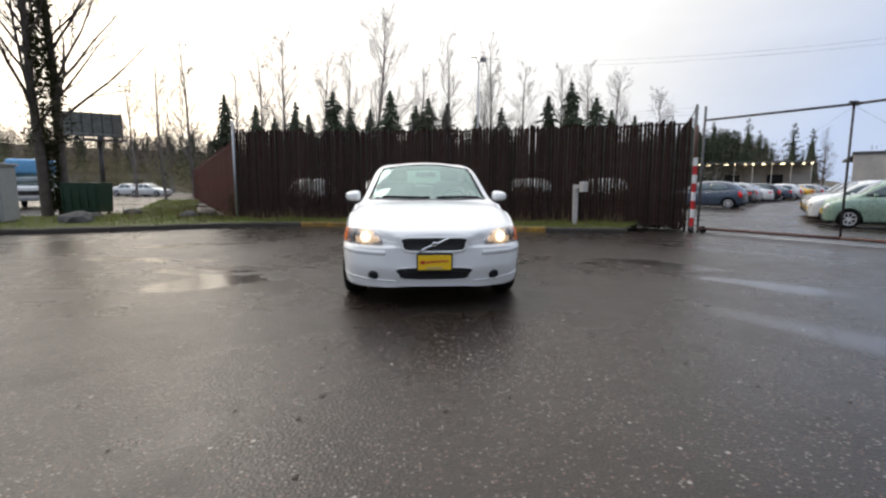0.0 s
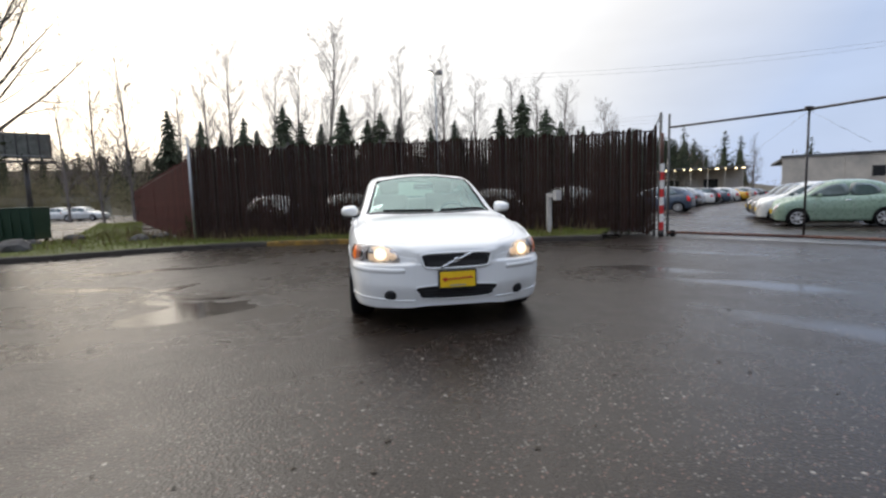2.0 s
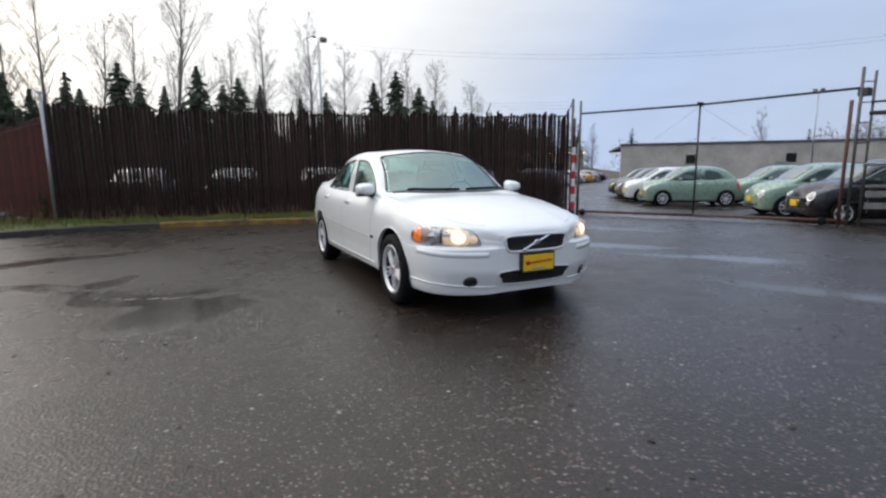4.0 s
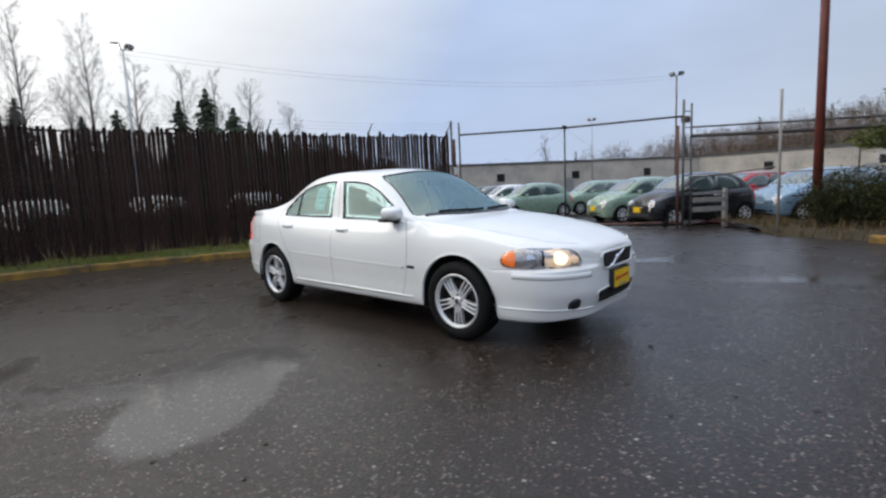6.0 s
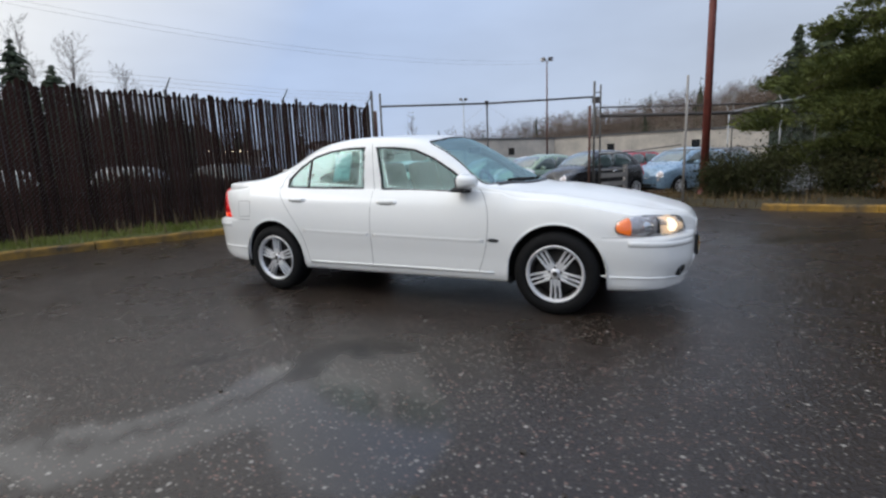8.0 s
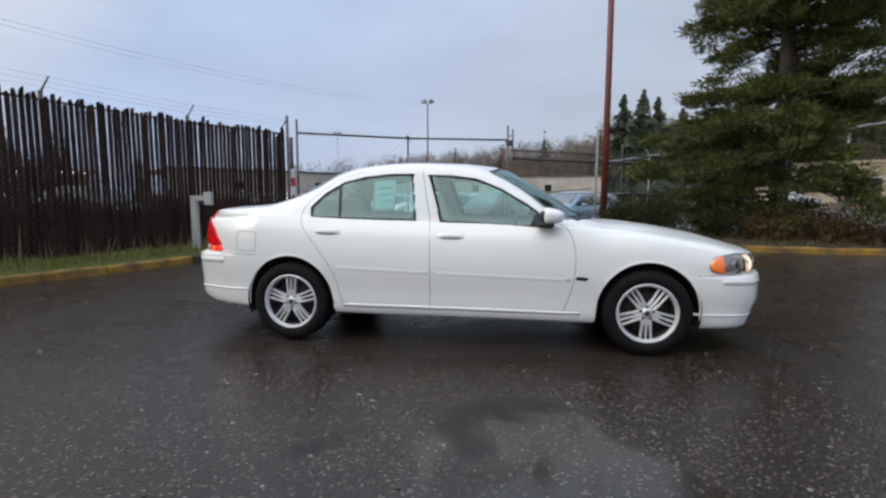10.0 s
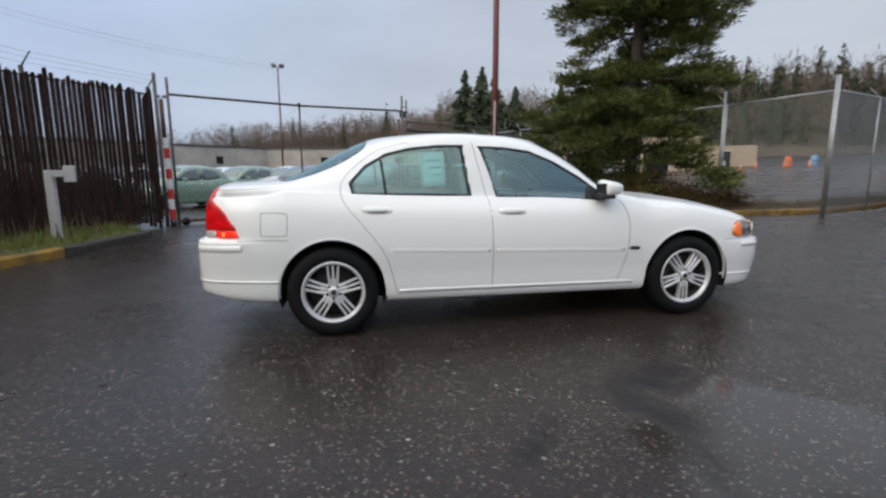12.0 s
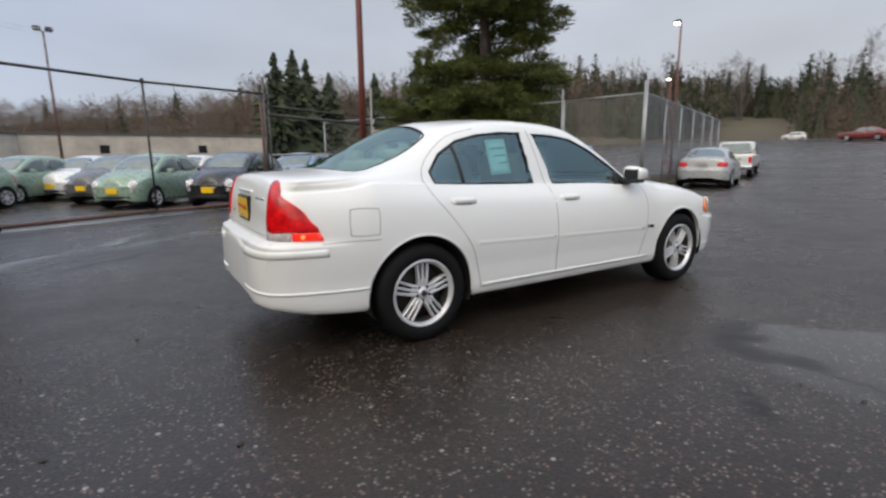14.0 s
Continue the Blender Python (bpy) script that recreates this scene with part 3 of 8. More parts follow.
SEDAN = dict(
    shape=sedan_steps,
    length=4.60, dense=0.80,
    width=[(0, 0.34), (0.012, 0.41), (0.04, 0.50), (0.09, 0.60), (0.18, 0.735), (0.30, 0.815), (0.45, 0.858), (0.70, 0.885), (0.95, 0.898), (1.5, 0.906), (2.5, 0.912), (3.3, 0.908), (3.8, 0.896), (4.1, 0.868), (4.3, 0.825), (4.45, 0.765), (4.53, 0.70), (4.57, 0.62), (4.59, 0.54), (4.60, 0.46)],
    bottom=[(0, 0.226), (0.012, 0.218), (0.04, 0.212), (0.18, 0.207), (0.5, 0.205), (1.4, 0.225), (3.2, 0.235), (4.0, 0.25), (4.3, 0.268), (4.48, 0.30), (4.585, 0.325), (4.60, 0.36)],
    shoulder=[(0, 0.62), (0.1, 0.665), (0.3, 0.718), (0.6, 0.77), (1.0, 0.845), (1.4, 0.912), (1.7, 0.93), (2.5, 0.948), (3.3, 0.972), (3.7, 0.988), (4.1, 1.004), (4.4, 1.006), (4.50, 0.992), (4.545, 0.94), (4.575, 0.80), (4.6, 0.60)],
    centre=[(0, 0.690), (0.008, 0.708), (0.03, 0.728), (0.10, 0.760), (0.29, 0.812), (0.65, 0.888), (0.95, 0.932), (1.20, 0.962), (1.30, 0.99), (1.50, 1.118), (1.855, 1.335), (1.955, 1.385), (2.1, 1.418), (2.355, 1.443), (2.756, 1.452), (3.16, 1.428), (3.37, 1.392), (3.6, 1.295), (3.85, 1.165), (4.0, 1.104), (4.1, 1.082), (4.3, 1.070), (4.49, 1.060), (4.52, 1.03), (4.54, 0.94), (4.555, 0.80), (4.575, 0.71), (4.60, 0.66)],
    rail_x=[(0, 0.31), (0.05, 0.40), (0.3, 0.56), (1.0, 0.66), (1.4, 0.715), (1.6, 0.69), (1.8, 0.655), (2.0, 0.625), (2.2, 0.605), (2.7, 0.59), (3.0, 0.588), (3.3, 0.585), (3.6, 0.60), (3.9, 0.65), (4.1, 0.70), (4.35, 0.69), (4.6, 0.3)],
    rail_z=[(0, 0.680), (0.05, 0.722), (0.12, 0.748), (0.3, 0.785), (1.0, 0.90), (1.35, 0.945), (1.55, 0.99), (1.776, 1.145), (1.987, 1.268), (2.175, 1.343), (2.364, 1.372), (2.7, 1.392), (2.87, 1.388), (3.08, 1.368), (3.25, 1.33), (3.4, 1.272), (3.55, 1.195), (3.8, 1.105), (4.0, 1.062), (4.2, 1.048), (4.5, 1.03), (4.6, 0.58)],
    inset=[(0, 0.03), (0.5, 0.05), (1.3, 0.065), (1.7, 0.10), (2.5, 0.115), (3.2, 0.11), (3.8, 0.085), (4.3, 0.06), (4.6, 0.04)],
    arches=[(0.93, 0.325, 0.362), (3.645, 0.325, 0.362)],
)


def build_sedan():
    car = thing("sedan", pose(0.015, 0, 0, 0, 0, 0), "white four-door sedan with lit headlamps parked on wet asphalt", "car")
    sh = Shell(SEDAN, 720, 13)
    cx, cy, cz = sh.centres.T
    nz, ny_ = sh.FN[:, 2], sh.FN[:, 1]
    ax = np.abs(cx)
    win_f = [(2.452, 0.962), (1.615, 0.925), (1.640, 0.975), (1.785, 1.085), (1.987, 1.205), (2.175, 1.283), (2.364, 1.310), (2.565, 1.322)]
    win_r = [(2.645, 0.970), (3.495, 0.990), (3.512, 1.062), (3.403, 1.178), (3.25, 1.264), (3.079, 1.304), (2.868, 1.325), (2.685, 1.328)]
    win_f, win_r = ([tuple(p) for p in smooth_curve(w, 1, True)] for w in (win_f, win_r))
    screen = [(0, 1.27), (0.35, 1.305), (0.62, 1.43), (0.695, 1.515), (0.665, 1.62), (0.60, 1.85), (0.548, 2.08), (0.40, 2.045), (0, 2.01)]
    screen = screen + [(-x, y) for x, y in screen[-2:0:-1]]
    back = [(0, 4.045), (0.35, 4.03), (0.60, 3.97), (0.585, 3.75), (0.53, 3.47), (0.48, 3.405), (0.25, 3.375), (0, 3.37)]
    back = back + [(-x, y) for x, y in back[-2:0:-1]]
    side_w = inside(win_f, cy, cz) | inside(win_r, cy, cz)
    side_w &= (np.abs(sh.FN[:, 0]) > 0.5)
    top_s = inside(screen, cx, cy) & (cz > 0.95)
    top_b = inside(back, cx, cy) & (cz > 1.0)
    hole = side_w | top_s | top_b
    left = cx < 0
    rail = hermite(SEDAN["rail_x"], cy)
    # regions of the body
    rear_edge = np.interp(cz, [0.29, 0.375, 0.586, 0.797, 0.942, 1.06, 1.18, 1.32], [3.205, 3.223, 3.29, 3.445, 3.555, 3.575, 3.47, 3.28])
    front_edge = np.interp(cz, [0.284, 0.513, 0.759, 0.902, 0.96, 1.3], [1.53, 1.458, 1.444, 1.50, 1.54, 1.54])
    hood_x = np.interp(cy, [0.08, 0.3, 0.8, 1.35], [0.40, 0.60, 0.70, 0.735])
    hood = (cy > 0.06) & (cy < 1.37) & (ax < hood_x) & (nz > 0.35) & ~hole & (cz > 0.70)
    trunk = ((cy > 3.98) & (ax < 0.66) & (nz > 0.3) | (cy > 4.4) & (ax < 0.60)) & (cz > 0.715) & ~hole
    roof = (cz > 1.2) & (ax < rail + 0.012) & (cy > 2.0) & (cy < 3.45) & ~hole
    doorz = (cz > 0.29) & ~hole & ~roof & ~hood & (cz < np.interp(cy, [1.5, 1.776, 1.987, 2.175, 2.7, 3.08, 3.4, 3.6], [0.97, 1.125, 1.25, 1.325, 1.372, 1.350, 1.25, 1.16]))
    fdoor = doorz & (cy > front_edge) & (cy < 2.515)
    rdoor = doorz & (cy >= 2.515) & (cy < rear_edge)
    fbump = ((cy < 0.64) & (cz < 0.592) | (cy < 0.07)) & ~hood & ~hole
    rbump = (cy > 3.92) & (cz < 0.69) & ~hole & ~trunk
    sill = (cz <= 0.29) & (cy > 1.2) & (cy < 3.4) & ~fbump & ~rbump
    inner = np.zeros(len(cx), bool)
    for ya in (0.93, 3.645):
        rad = np.where(cz > 0.325, np.hypot(cy - ya, cz - 0.325), np.abs(cy - ya))
        wide = hermite(SEDAN["width"], cy)
        inner |= (rad < 0.372) & (ax < wide - 0.035) & (ax > 0.38) & (cz < 0.70)
    fdoor, rdoor, fbump, rbump, sill = (q & ~inner for q in (fdoor, rdoor, fbump, rbump, sill))
    rest = ~(hole | hood | trunk | roof | fdoor | rdoor | fbump | rbump | sill | inner)
    for fr_ in (True, False):
        for lf_ in (True, False):
            sh.piece("arch_lining", inner & ((cy < 2.3) == fr_) & (left == lf_), M_WELL, car, "black arch lining")
    sh.piece("hood", hood, M_WHITE, car)
    sh.piece("trunk_lid", trunk, M_WHITE, car)
    sh.piece("roof", roof, M_WHITE, car)
    sh.piece("front_bumper", fbump, M_WHITE, car)
    sh.piece("rear_bumper", rbump, M_WHITE, car)
    doors = {}
    for sgn, msk in ((-1, left), (1, ~left)):
        doors["f", sgn] = sh.piece("front_door", fdoor & msk, M_WHITE, car)
        doors["r", sgn] = sh.piece("rear_door", rdoor & msk, M_WHITE, car)
        sh.piece("sill_panel", sill & msk, M_WHITE, car)
        sh.piece("front_fender", rest & msk & (cy < 1.9), M_WHITE, car)
        sh.piece("rear_quarter_panel", rest & msk & (cy >= 1.9), M_WHITE, car)
    for sgn in (-1, 1):
        D = (-sgn, 0, 0)
        X = sgn * 0.9
        fd, rd = doors["f", sgn], doors["r", sgn]
        sh.patch("window_pane", side3(win_f, X), D, -0.004, M_GLASS, fd, "tinted side window", 8, 0.004, 0)
        sh.patch("window_pane", side3(win_r, X), D, -0.004, M_GLASS, rd, "tinted side window", 8, 0.004, 0)
        sh.ribbon("window_seal", side3(win_f, X), D, 0.018, 0.002, M_BLACK, fd, "black window rubber", 1, True)
        sh.ribbon("window_seal", side3(win_r, X), D, 0.018, 0.002, M_BLACK, rd, "black window rubber", 1, True)
        sh.ribbon("quarter_divider", side3([(3.262, 0.985), (3.275, 1.12), (3.292, 1.245)], X), D, 0.022, 0.003, M_BLACK, rd, "black window divider", 3)
        sh.ribbon("panel_gap", side3([(1.53, 0.29), (1.458, 0.513), (1.444, 0.759), (1.49, 0.90), (1.545, 0.945)], X), D, 0.0055, 0.0010, M_GAP, fd)
        sh.ribbon("panel_gap", side3([(2.512, 0.29), (2.512, 0.6), (2.522, 0.90), (2.56, 1.10), (2.612, 1.352)], X), D, 0.0055, 0.0010, M_GAP, rd)
        sh.ribbon("panel_gap", side3([(3.205, 0.29), (3.223, 0.375), (3.29, 0.586), (3.445, 0.797), (3.55, 0.93), (3.573, 1.05), (3.48, 1.17), (3.30, 1.295), (3.08, 1.352)], X), D, 0.005, 0.0010, M_GAP, rd)
        sh.ribbon("sill_gap", side3([(1.53, 0.29), (2.4, 0.292), (3.205, 0.292)], X), D, 0.005, 0.0010, M_GAP, car)
        sh.ribbon("side_molding", side3([(1.475, 0.548), (2.0, 0.563), (2.495, 0.578)], X), D, 0.034, 0.0003, M_WHITE, fd, "white side moulding", 6, False, 0.0002)
        sh.ribbon("side_molding", side3([(2.53, 0.578), (2.9, 0.590), (3.255, 0.602)], X), D, 0.034, 0.0003, M_WHITE, rd, "white side moulding", 6, False, 0.0003)
        sh.ribbon("sill_ridge", side3([(1.40, 0.30), (2.3, 0.308), (3.19, 0.31)], X), D, 0.022, 0.004, M_WHITE, car, "", 6, False, 0.003)
        for y0, dr in ((2.36, fd), (3.33, rd)):
            zz = 0.852 if y0 < 3 else 0.877
            sh.patch("handle_recess", side3([(y0 - 0.085, zz - 0.022), (y0 + 0.085, zz - 0.016), (y0 + 0.085, zz + 0.024), (y0 - 0.085, zz + 0.020)], X), D, 0.0015, M_WHITE, dr, "", 3, 0.004, 4)
            loc, nr = sh.cast((X, y0, zz), D)
            bm = bm_box(-0.014, -0.074, -0.012, 0.013, 0.074, 0.013, 0.007)
            bm.transform(Matrix.Translation(loc + nr * 0.002))
            part("door_handle", bm, M_WHITE, dr, "white door handle", True)
            # grey strip drawn in place of the shade under the handle
            bm = bm_box(-0.003, -0.055, -0.004, 0.004, 0.055, 0.003, 0.001)
            bm.transform(Matrix.Translation(loc + nr * 0.010 + Vector((0, 0, -0.020))))
            part("handle_shade_strip", bm, M_GAP, dr)
        # arch flange, side marker, bumper lines
        for ya in (0.93, 3.645):
            arc = [(ya + 0.366 * math.cos(a), 0.325 + 0.366 * math.sin(a)) for a in np.linspace(-0.16, math.pi + 0.16, 26)]
            sh.ribbon("arch_flange", side3(arc, X), D, 0.018, 0.001, M_WHITE, car, "", 2, False, 0.0006)
        sh.patch("side_marker", side3([(1.365, 0.548), (1.435, 0.552), (1.43, 0.572), (1.36, 0.568)], X), D, 0.005, M_DARKGLASS, car, "dark side repeater lamp", 3, 0.004, 3)
        sh.ribbon("bumper_gap", side3([(0.60, 0.595), (0.45, 0.596), (0.33, 0.596)], X), D, 0.006, 0.001, M_GAP, car)
        sh.ribbon("bumper_gap", side3([(3.93, 0.688), (4.1, 0.690), (4.26, 0.685)], X), D, 0.006, 0.001, M_GAP, car)
        dfr = (-sgn * 0.55, 0.83, 0)
        fmold = [(sgn * x, y, z) for x, y, z in ((0.40, 0.06, 0.535), (0.55, 0.11, 0.535), (0.70, 0.19, 0.54), (0.80, 0.32, 0.548), (0.845, 0.44, 0.552))]
        sh.ribbon("bumper_molding", fmold, dfr, 0.044, 0.003, M_WHITE, car, "white bumper moulding", 5, False, 0.004)
        flip = [(sgn * x, y, z) for x, y, z in ((0.34, 0.05, 0.275), (0.55, 0.11, 0.282), (0.74, 0.25, 0.30), (0.84, 0.45, 0.31), (0.86, 0.58, 0.31))]
        sh.ribbon("bumper_lip", flip, dfr, 0.018, 0.003, M_WHITE, car, "", 5, False, 0.004)
        drr = (-sgn * 0.6, -0.8, 0)
        rmold = [(sgn * x, y, z) for x, y, z in ((0.35, 4.58, 0.625), (0.55, 4.55, 0.625), (0.70, 4.50, 0.628), (0.80, 4.37, 0.632), (0.845, 4.235, 0.634))]
        sh.ribbon("bumper_molding", rmold, drr, 0.048, 0.003, M_WHITE, car, "white bumper moulding", 5, False, 0.004)
        rlip = [(sgn * x, y, z) for x, y, z in ((0.3, 4.58, 0.40), (0.55, 4.55, 0.40), (0.70, 4.48, 0.402), (0.81, 4.33, 0.404), (0.865, 4.0, 0.402))]
        sh.ribbon("bumper_lip", rlip, drr, 0.016, 0.005, M_WHITE, car, "", 5, False, 0.003)
        # headlamp
        hl = [(0.470, 0.08, 0.604), (0.472, 0.08, 0.640), (0.496, 0.10, 0.690), (0.540, 0.12, 0.716), (0.62, 0.17, 0.726), (0.72, 0.28, 0.734), (0.785, 0.37, 0.737), (0.828, 0.445, 0.730), (0.846, 0.502, 0.694), (0.848, 0.515, 0.640), (0.830, 0.45, 0.612), (0.68, 0.21, 0.602), (0.53, 0.12, 0.600)]
        hl = [(sgn * a, b, c) for a, b, c in hl]
        lamp = sh.patch("headlamp", hl, dfr, 0.003, M_LAMP_IN, car, "lit clear headlamp with amber corner", 6, 0.008, 2)
        am = [(sgn * a, b, c) for a, b, c in ((0.812, 0.425, 0.724), (0.830, 0.455, 0.716), (0.844, 0.500, 0.688), (0.845, 0.51, 0.642), (0.834, 0.465, 0.620), (0.818, 0.425, 0.618))]
        sh.patch("turn_signal", am, dfr, 0.007, M_AMBER, lamp, "amber turn signal", 4, 0.003, 3)
        bowl = [(sgn * a, b, c) for a, b, c in ((0.555, 0.12, 0.612), (0.555, 0.12, 0.712), (0.690, 0.25, 0.722), (0.700, 0.24, 0.612))]
        sh.patch("reflector_bowl", bowl, dfr, 0.005, M_WARMREF, lamp, "warm lit square reflector bowl", 5, 0.003, 2)
        for (bx, by, bz, r, bmat, nm, lab) in ((0.618, 0.15, 0.664, 0.043, M_BULB, "lit_bulb", "glowing headlamp bulb"), (0.518, 0.10, 0.650, 0.028, M_WARMREF, "inner_bowl", "warm lit round reflector bowl"), (0.760, 0.33, 0.668, 0.034, M_CHROME, "projector", "round projector lens")):
            ring = [(sgn * (bx + r * 1.15 * math.cos(a)), by, bz + r * 1.1 * math.sin(a)) for a in np.linspace(0, 2 * math.pi, 12, endpoint=False)]
            sh.patch(nm, ring, (0, 1, 0) if nm != "projector" else dfr, 0.008, bmat, lamp, lab, 4, 0.004, 2)
        trim = [(sgn * a, b, c) for a, b, c in ((0.715, 0.26, 0.618), (0.712, 0.26, 0.668), (0.708, 0.26, 0.718))]
        sh.ribbon("lamp_divider", trim, dfr, 0.020, 0.008, M_DARKGLASS, lamp, "dark lamp divider", 3)
        sh.patch("lamp_lens", hl, dfr, 0.016, M_LENS, lamp, "clear lamp cover", 6, 0.002, 2)
        hr = [(p[0], p[1], p[2]) for p in hl]
        sh.ribbon("lamp_gap", hr, dfr, 0.006, 0.002, M_GAP, lamp, "", 2, True)
        # tail lamp
        tl = [(0.605, 4.50, 0.752), (0.598, 4.50, 0.86), (0.588, 4.49, 0.970), (0.580, 4.47, 1.026), (0.628, 4.45, 1.022), (0.655, 4.44, 0.975), (0.690, 4.42, 0.938), (0.728, 4.39, 0.910), (0.760, 4.34, 0.868), (0.782, 4.30, 0.81), (0.800, 4.26, 0.752), (0.72, 4.42, 0.752)]
        tl = [(sgn * a, b, c) for a, b, c in tl]
        tail = sh.patch("tail_lamp", tl, drr, 0.010, M_RED, car, "red tail lamp with a clear lower strip", 8, 0.008, 2)
        lo = [(sgn * a, b, c) for a, b, c in ((0.607, 4.50, 0.704), (0.605, 4.50, 0.746), (0.66, 4.46, 0.746), (0.728, 4.40, 0.746), (0.732, 4.40, 0.704), (0.67, 4.46, 0.704))]
        sh.patch("reverse_lamp", lo, drr, 0.010, M_CLEARW, tail, "clear reversing lamp", 4, 0.006, 0)
        lc = [(sgn * a, b, c) for a, b, c in ((0.735, 4.39, 0.704), (0.731, 4.39, 0.748), (0.77, 4.33, 0.750), (0.801, 4.26, 0.750), (0.812, 4.24, 0.704), (0.775, 4.32, 0.704))]
        sh.patch("lit_corner", lc, drr, 0.010, M_REDLIT, tail, "glowing red lamp corner", 4, 0.006, 0)
        lb = [(sgn * (0.763 + 0.014 * math.cos(a)), 4.34, 0.727 + 0.013 * math.sin(a)) for a in np.linspace(0, 2 * math.pi, 10, endpoint=False)]
        sh.patch("lit_bulb", lb, drr, 0.014, M_REDHOT, tail, "glowing orange-red tail bulb", 3, 0.003, 2)
        # mirror
        mo = new("door_mirror")
        mo.parent = fd
        mo["label"] = "white door mirror on a black foot"
        bm = bmesh.new()
        bmesh.ops.create_uvsphere(bm, u_segments=28, v_segments=18, radius=1.0)
        for v in bm.verts:
            c = v.co
            p = 3.2
            q = (abs(c.x) ** p + abs(c.y) ** p + abs(c.z) ** p) ** (1 / p)
            c /= q
            v.co = Vector((c.x * 0.088, (c.y * 0.115 if c.y < 0 else c.y * 0.040), c.z * 0.062 * (1 + 0.22 * min(c.y, 0)) * (1 - 0.16 * c.x * sgn)))
        bm.transform(Matrix.Translation((sgn * 0.885, 1.645, 1.008)) @ Matrix.Rotation(sgn * radians(-6), 4, "Z"))
        part("mirror_shell", bm, M_WHITE, mo, "white mirror shell", True)
        bm = bm_box(-0.060, 0.000, -0.040, 0.060, 0.0155, 0.040, 0.005)
        bm.transform(Matrix.Translation((sgn * 0.885, 1.671, 1.006)) @ Matrix.Rotation(sgn * radians(-6), 4, "Z"))
        part("mirror_bezel", bm, M_BLACK, mo, "black mirror bezel", True)
        bm = bm_box(-0.056, 0.010, -0.037, 0.056, 0.017, 0.037, 0.002)
        bm.transform(Matrix.Translation((sgn * 0.885, 1.675, 1.006)) @ Matrix.Rotation(sgn * radians(-6), 4, "Z"))
        # not mirroring: the dark reflection is put into the pane colour
        part("mirror_glass", bm, M_DARKGLASS, mo, "mirror glass")
        bm = bm_box(-0.10, -0.050, -0.016, 0.07, 0.060, 0.014, 0.010)
        bm.transform(Matrix.Translation((sgn * 0.86, 1.655, 0.952)))
        part("mirror_foot", bm, M_BLACK, mo, "black mirror foot", True)
        sh.patch("mirror_triangle", side3([(1.60, 0.925), (1.77, 0.932), (1.72, 1.04)], X), D, 0.006, M_BLACK, fd, "black mirror corner", 3, 0.004, 0)
        # wheels and wells
        for ya in (0.93, 3.645):
            make_wheel(car, sgn * 0.895, ya, 0.316, 0.213, 0.225, True, math.pi if ya < 2 else 0.0)
            v, f = [], []
            n = 20
            for xx in (sgn * 0.878, sgn * 0.648):
                for k in range(n + 1):
                    a = -0.35 + (math.pi + 0.7) * k / n
                    v.append((xx, ya + 0.367 * math.cos(a), max(0.215, 0.325 + 0.366 * math.sin(a))))
            for k in range(n):
                f.append((k, k + 1, n + 2 + k, n + 1 + k))
            f.append(tuple(range(n + 1, 2 * n + 2)))
            pyd("wheel_well", v, f, M_WELL, car, "black wheel arch liner")
        hx = [(sgn * x, y, 1) for x, y in ((0.40, 0.12), (0.60, 0.32), (0.70, 0.8), (0.735, 1.3))]
        sh.ribbon("hood_gap", hx, (0, 0, -1), 0.004, 0.001, M_GAP, car)
    # front centre
    F = (0, 1, 0)
    gr = front3([(-0.288, 0.664), (-0.15, 0.672), (0.15, 0.672), (0.288, 0.664), (0.286, 0.615), (0.262, 0.556), (0.13, 0.546), (-0.13, 0.546), (-0.262, 0.556), (-0.286, 0.61)])
    grille = sh.patch("grille", gr, F, 0.003, M_BLACK, car, "black grille with a diagonal chrome bar", 6, 0.006, 2)
    sh.ribbon("grille_surround", gr, F, 0.018, 0.010, M_WHITE, grille, "white grille surround", 2, True, 0.004)
    for k in range(11):
        x = -0.24 + 0.048 * k
        sh.ribbon("grille_bar", front3([(x, 0.558), (x, 0.60), (x, 0.648)]), F, 0.006, 0.004, M_BLACK, grille, "", 2)
    sh.ribbon("grille_diagonal", front3([(-0.135, 0.550), (0.0, 0.608), (0.135, 0.668)]), F, 0.020, 0.016, M_CHROME, grille, "chrome diagonal bar", 3, False, 0.003)
    ring = front3([(0.024 * math.cos(a), 0.610 + 0.024 * math.sin(a)) for a in np.linspace(0, 2 * math.pi, 14, endpoint=False)])
    sh.patch("emblem", ring, F, 0.024, M_CHROME, grille, "plain round chrome emblem", 3, 0.004, 2)
    lw = front3([(-0.335, 0.395), (0.0, 0.405), (0.335, 0.395), (0.318, 0.335), (0.28, 0.292), (0, 0.282), (-0.28, 0.292), (-0.318, 0.335)])
    low = sh.patch("lower_intake", lw, F, 0.002, M_BLACK, car, "black lower air intake", 6, 0.006, 2)
    for z in (0.31, 0.335, 0.36):
        sh.ribbon("intake_slat", front3([(-0.29, z), (0, z), (0.29, z)]), F, 0.010, 0.008, M_BLACK, low, "", 8)
    sh.ribbon("intake_lip", lw, F, 0.012, 0.007, M_WHITE, low, "", 2, True)
    for sgn in (-1, 1):
        fr = front3([(sgn * 0.552 + 0.049 * math.cos(a), 0.322 + 0.047 * math.sin(a)) for a in np.linspace(0, 2 * math.pi, 16, endpoint=False)])
        fog = sh.patch("fog_lamp", fr, F, 0.002, M_BLACK, car, "round dark fog lamp", 4, 0.006, 2)
        fr2 = front3([(sgn * 0.552 + 0.036 * math.cos(a), 0.322 + 0.035 * math.sin(a)) for a in np.linspace(0, 2 * math.pi, 16, endpoint=False)])
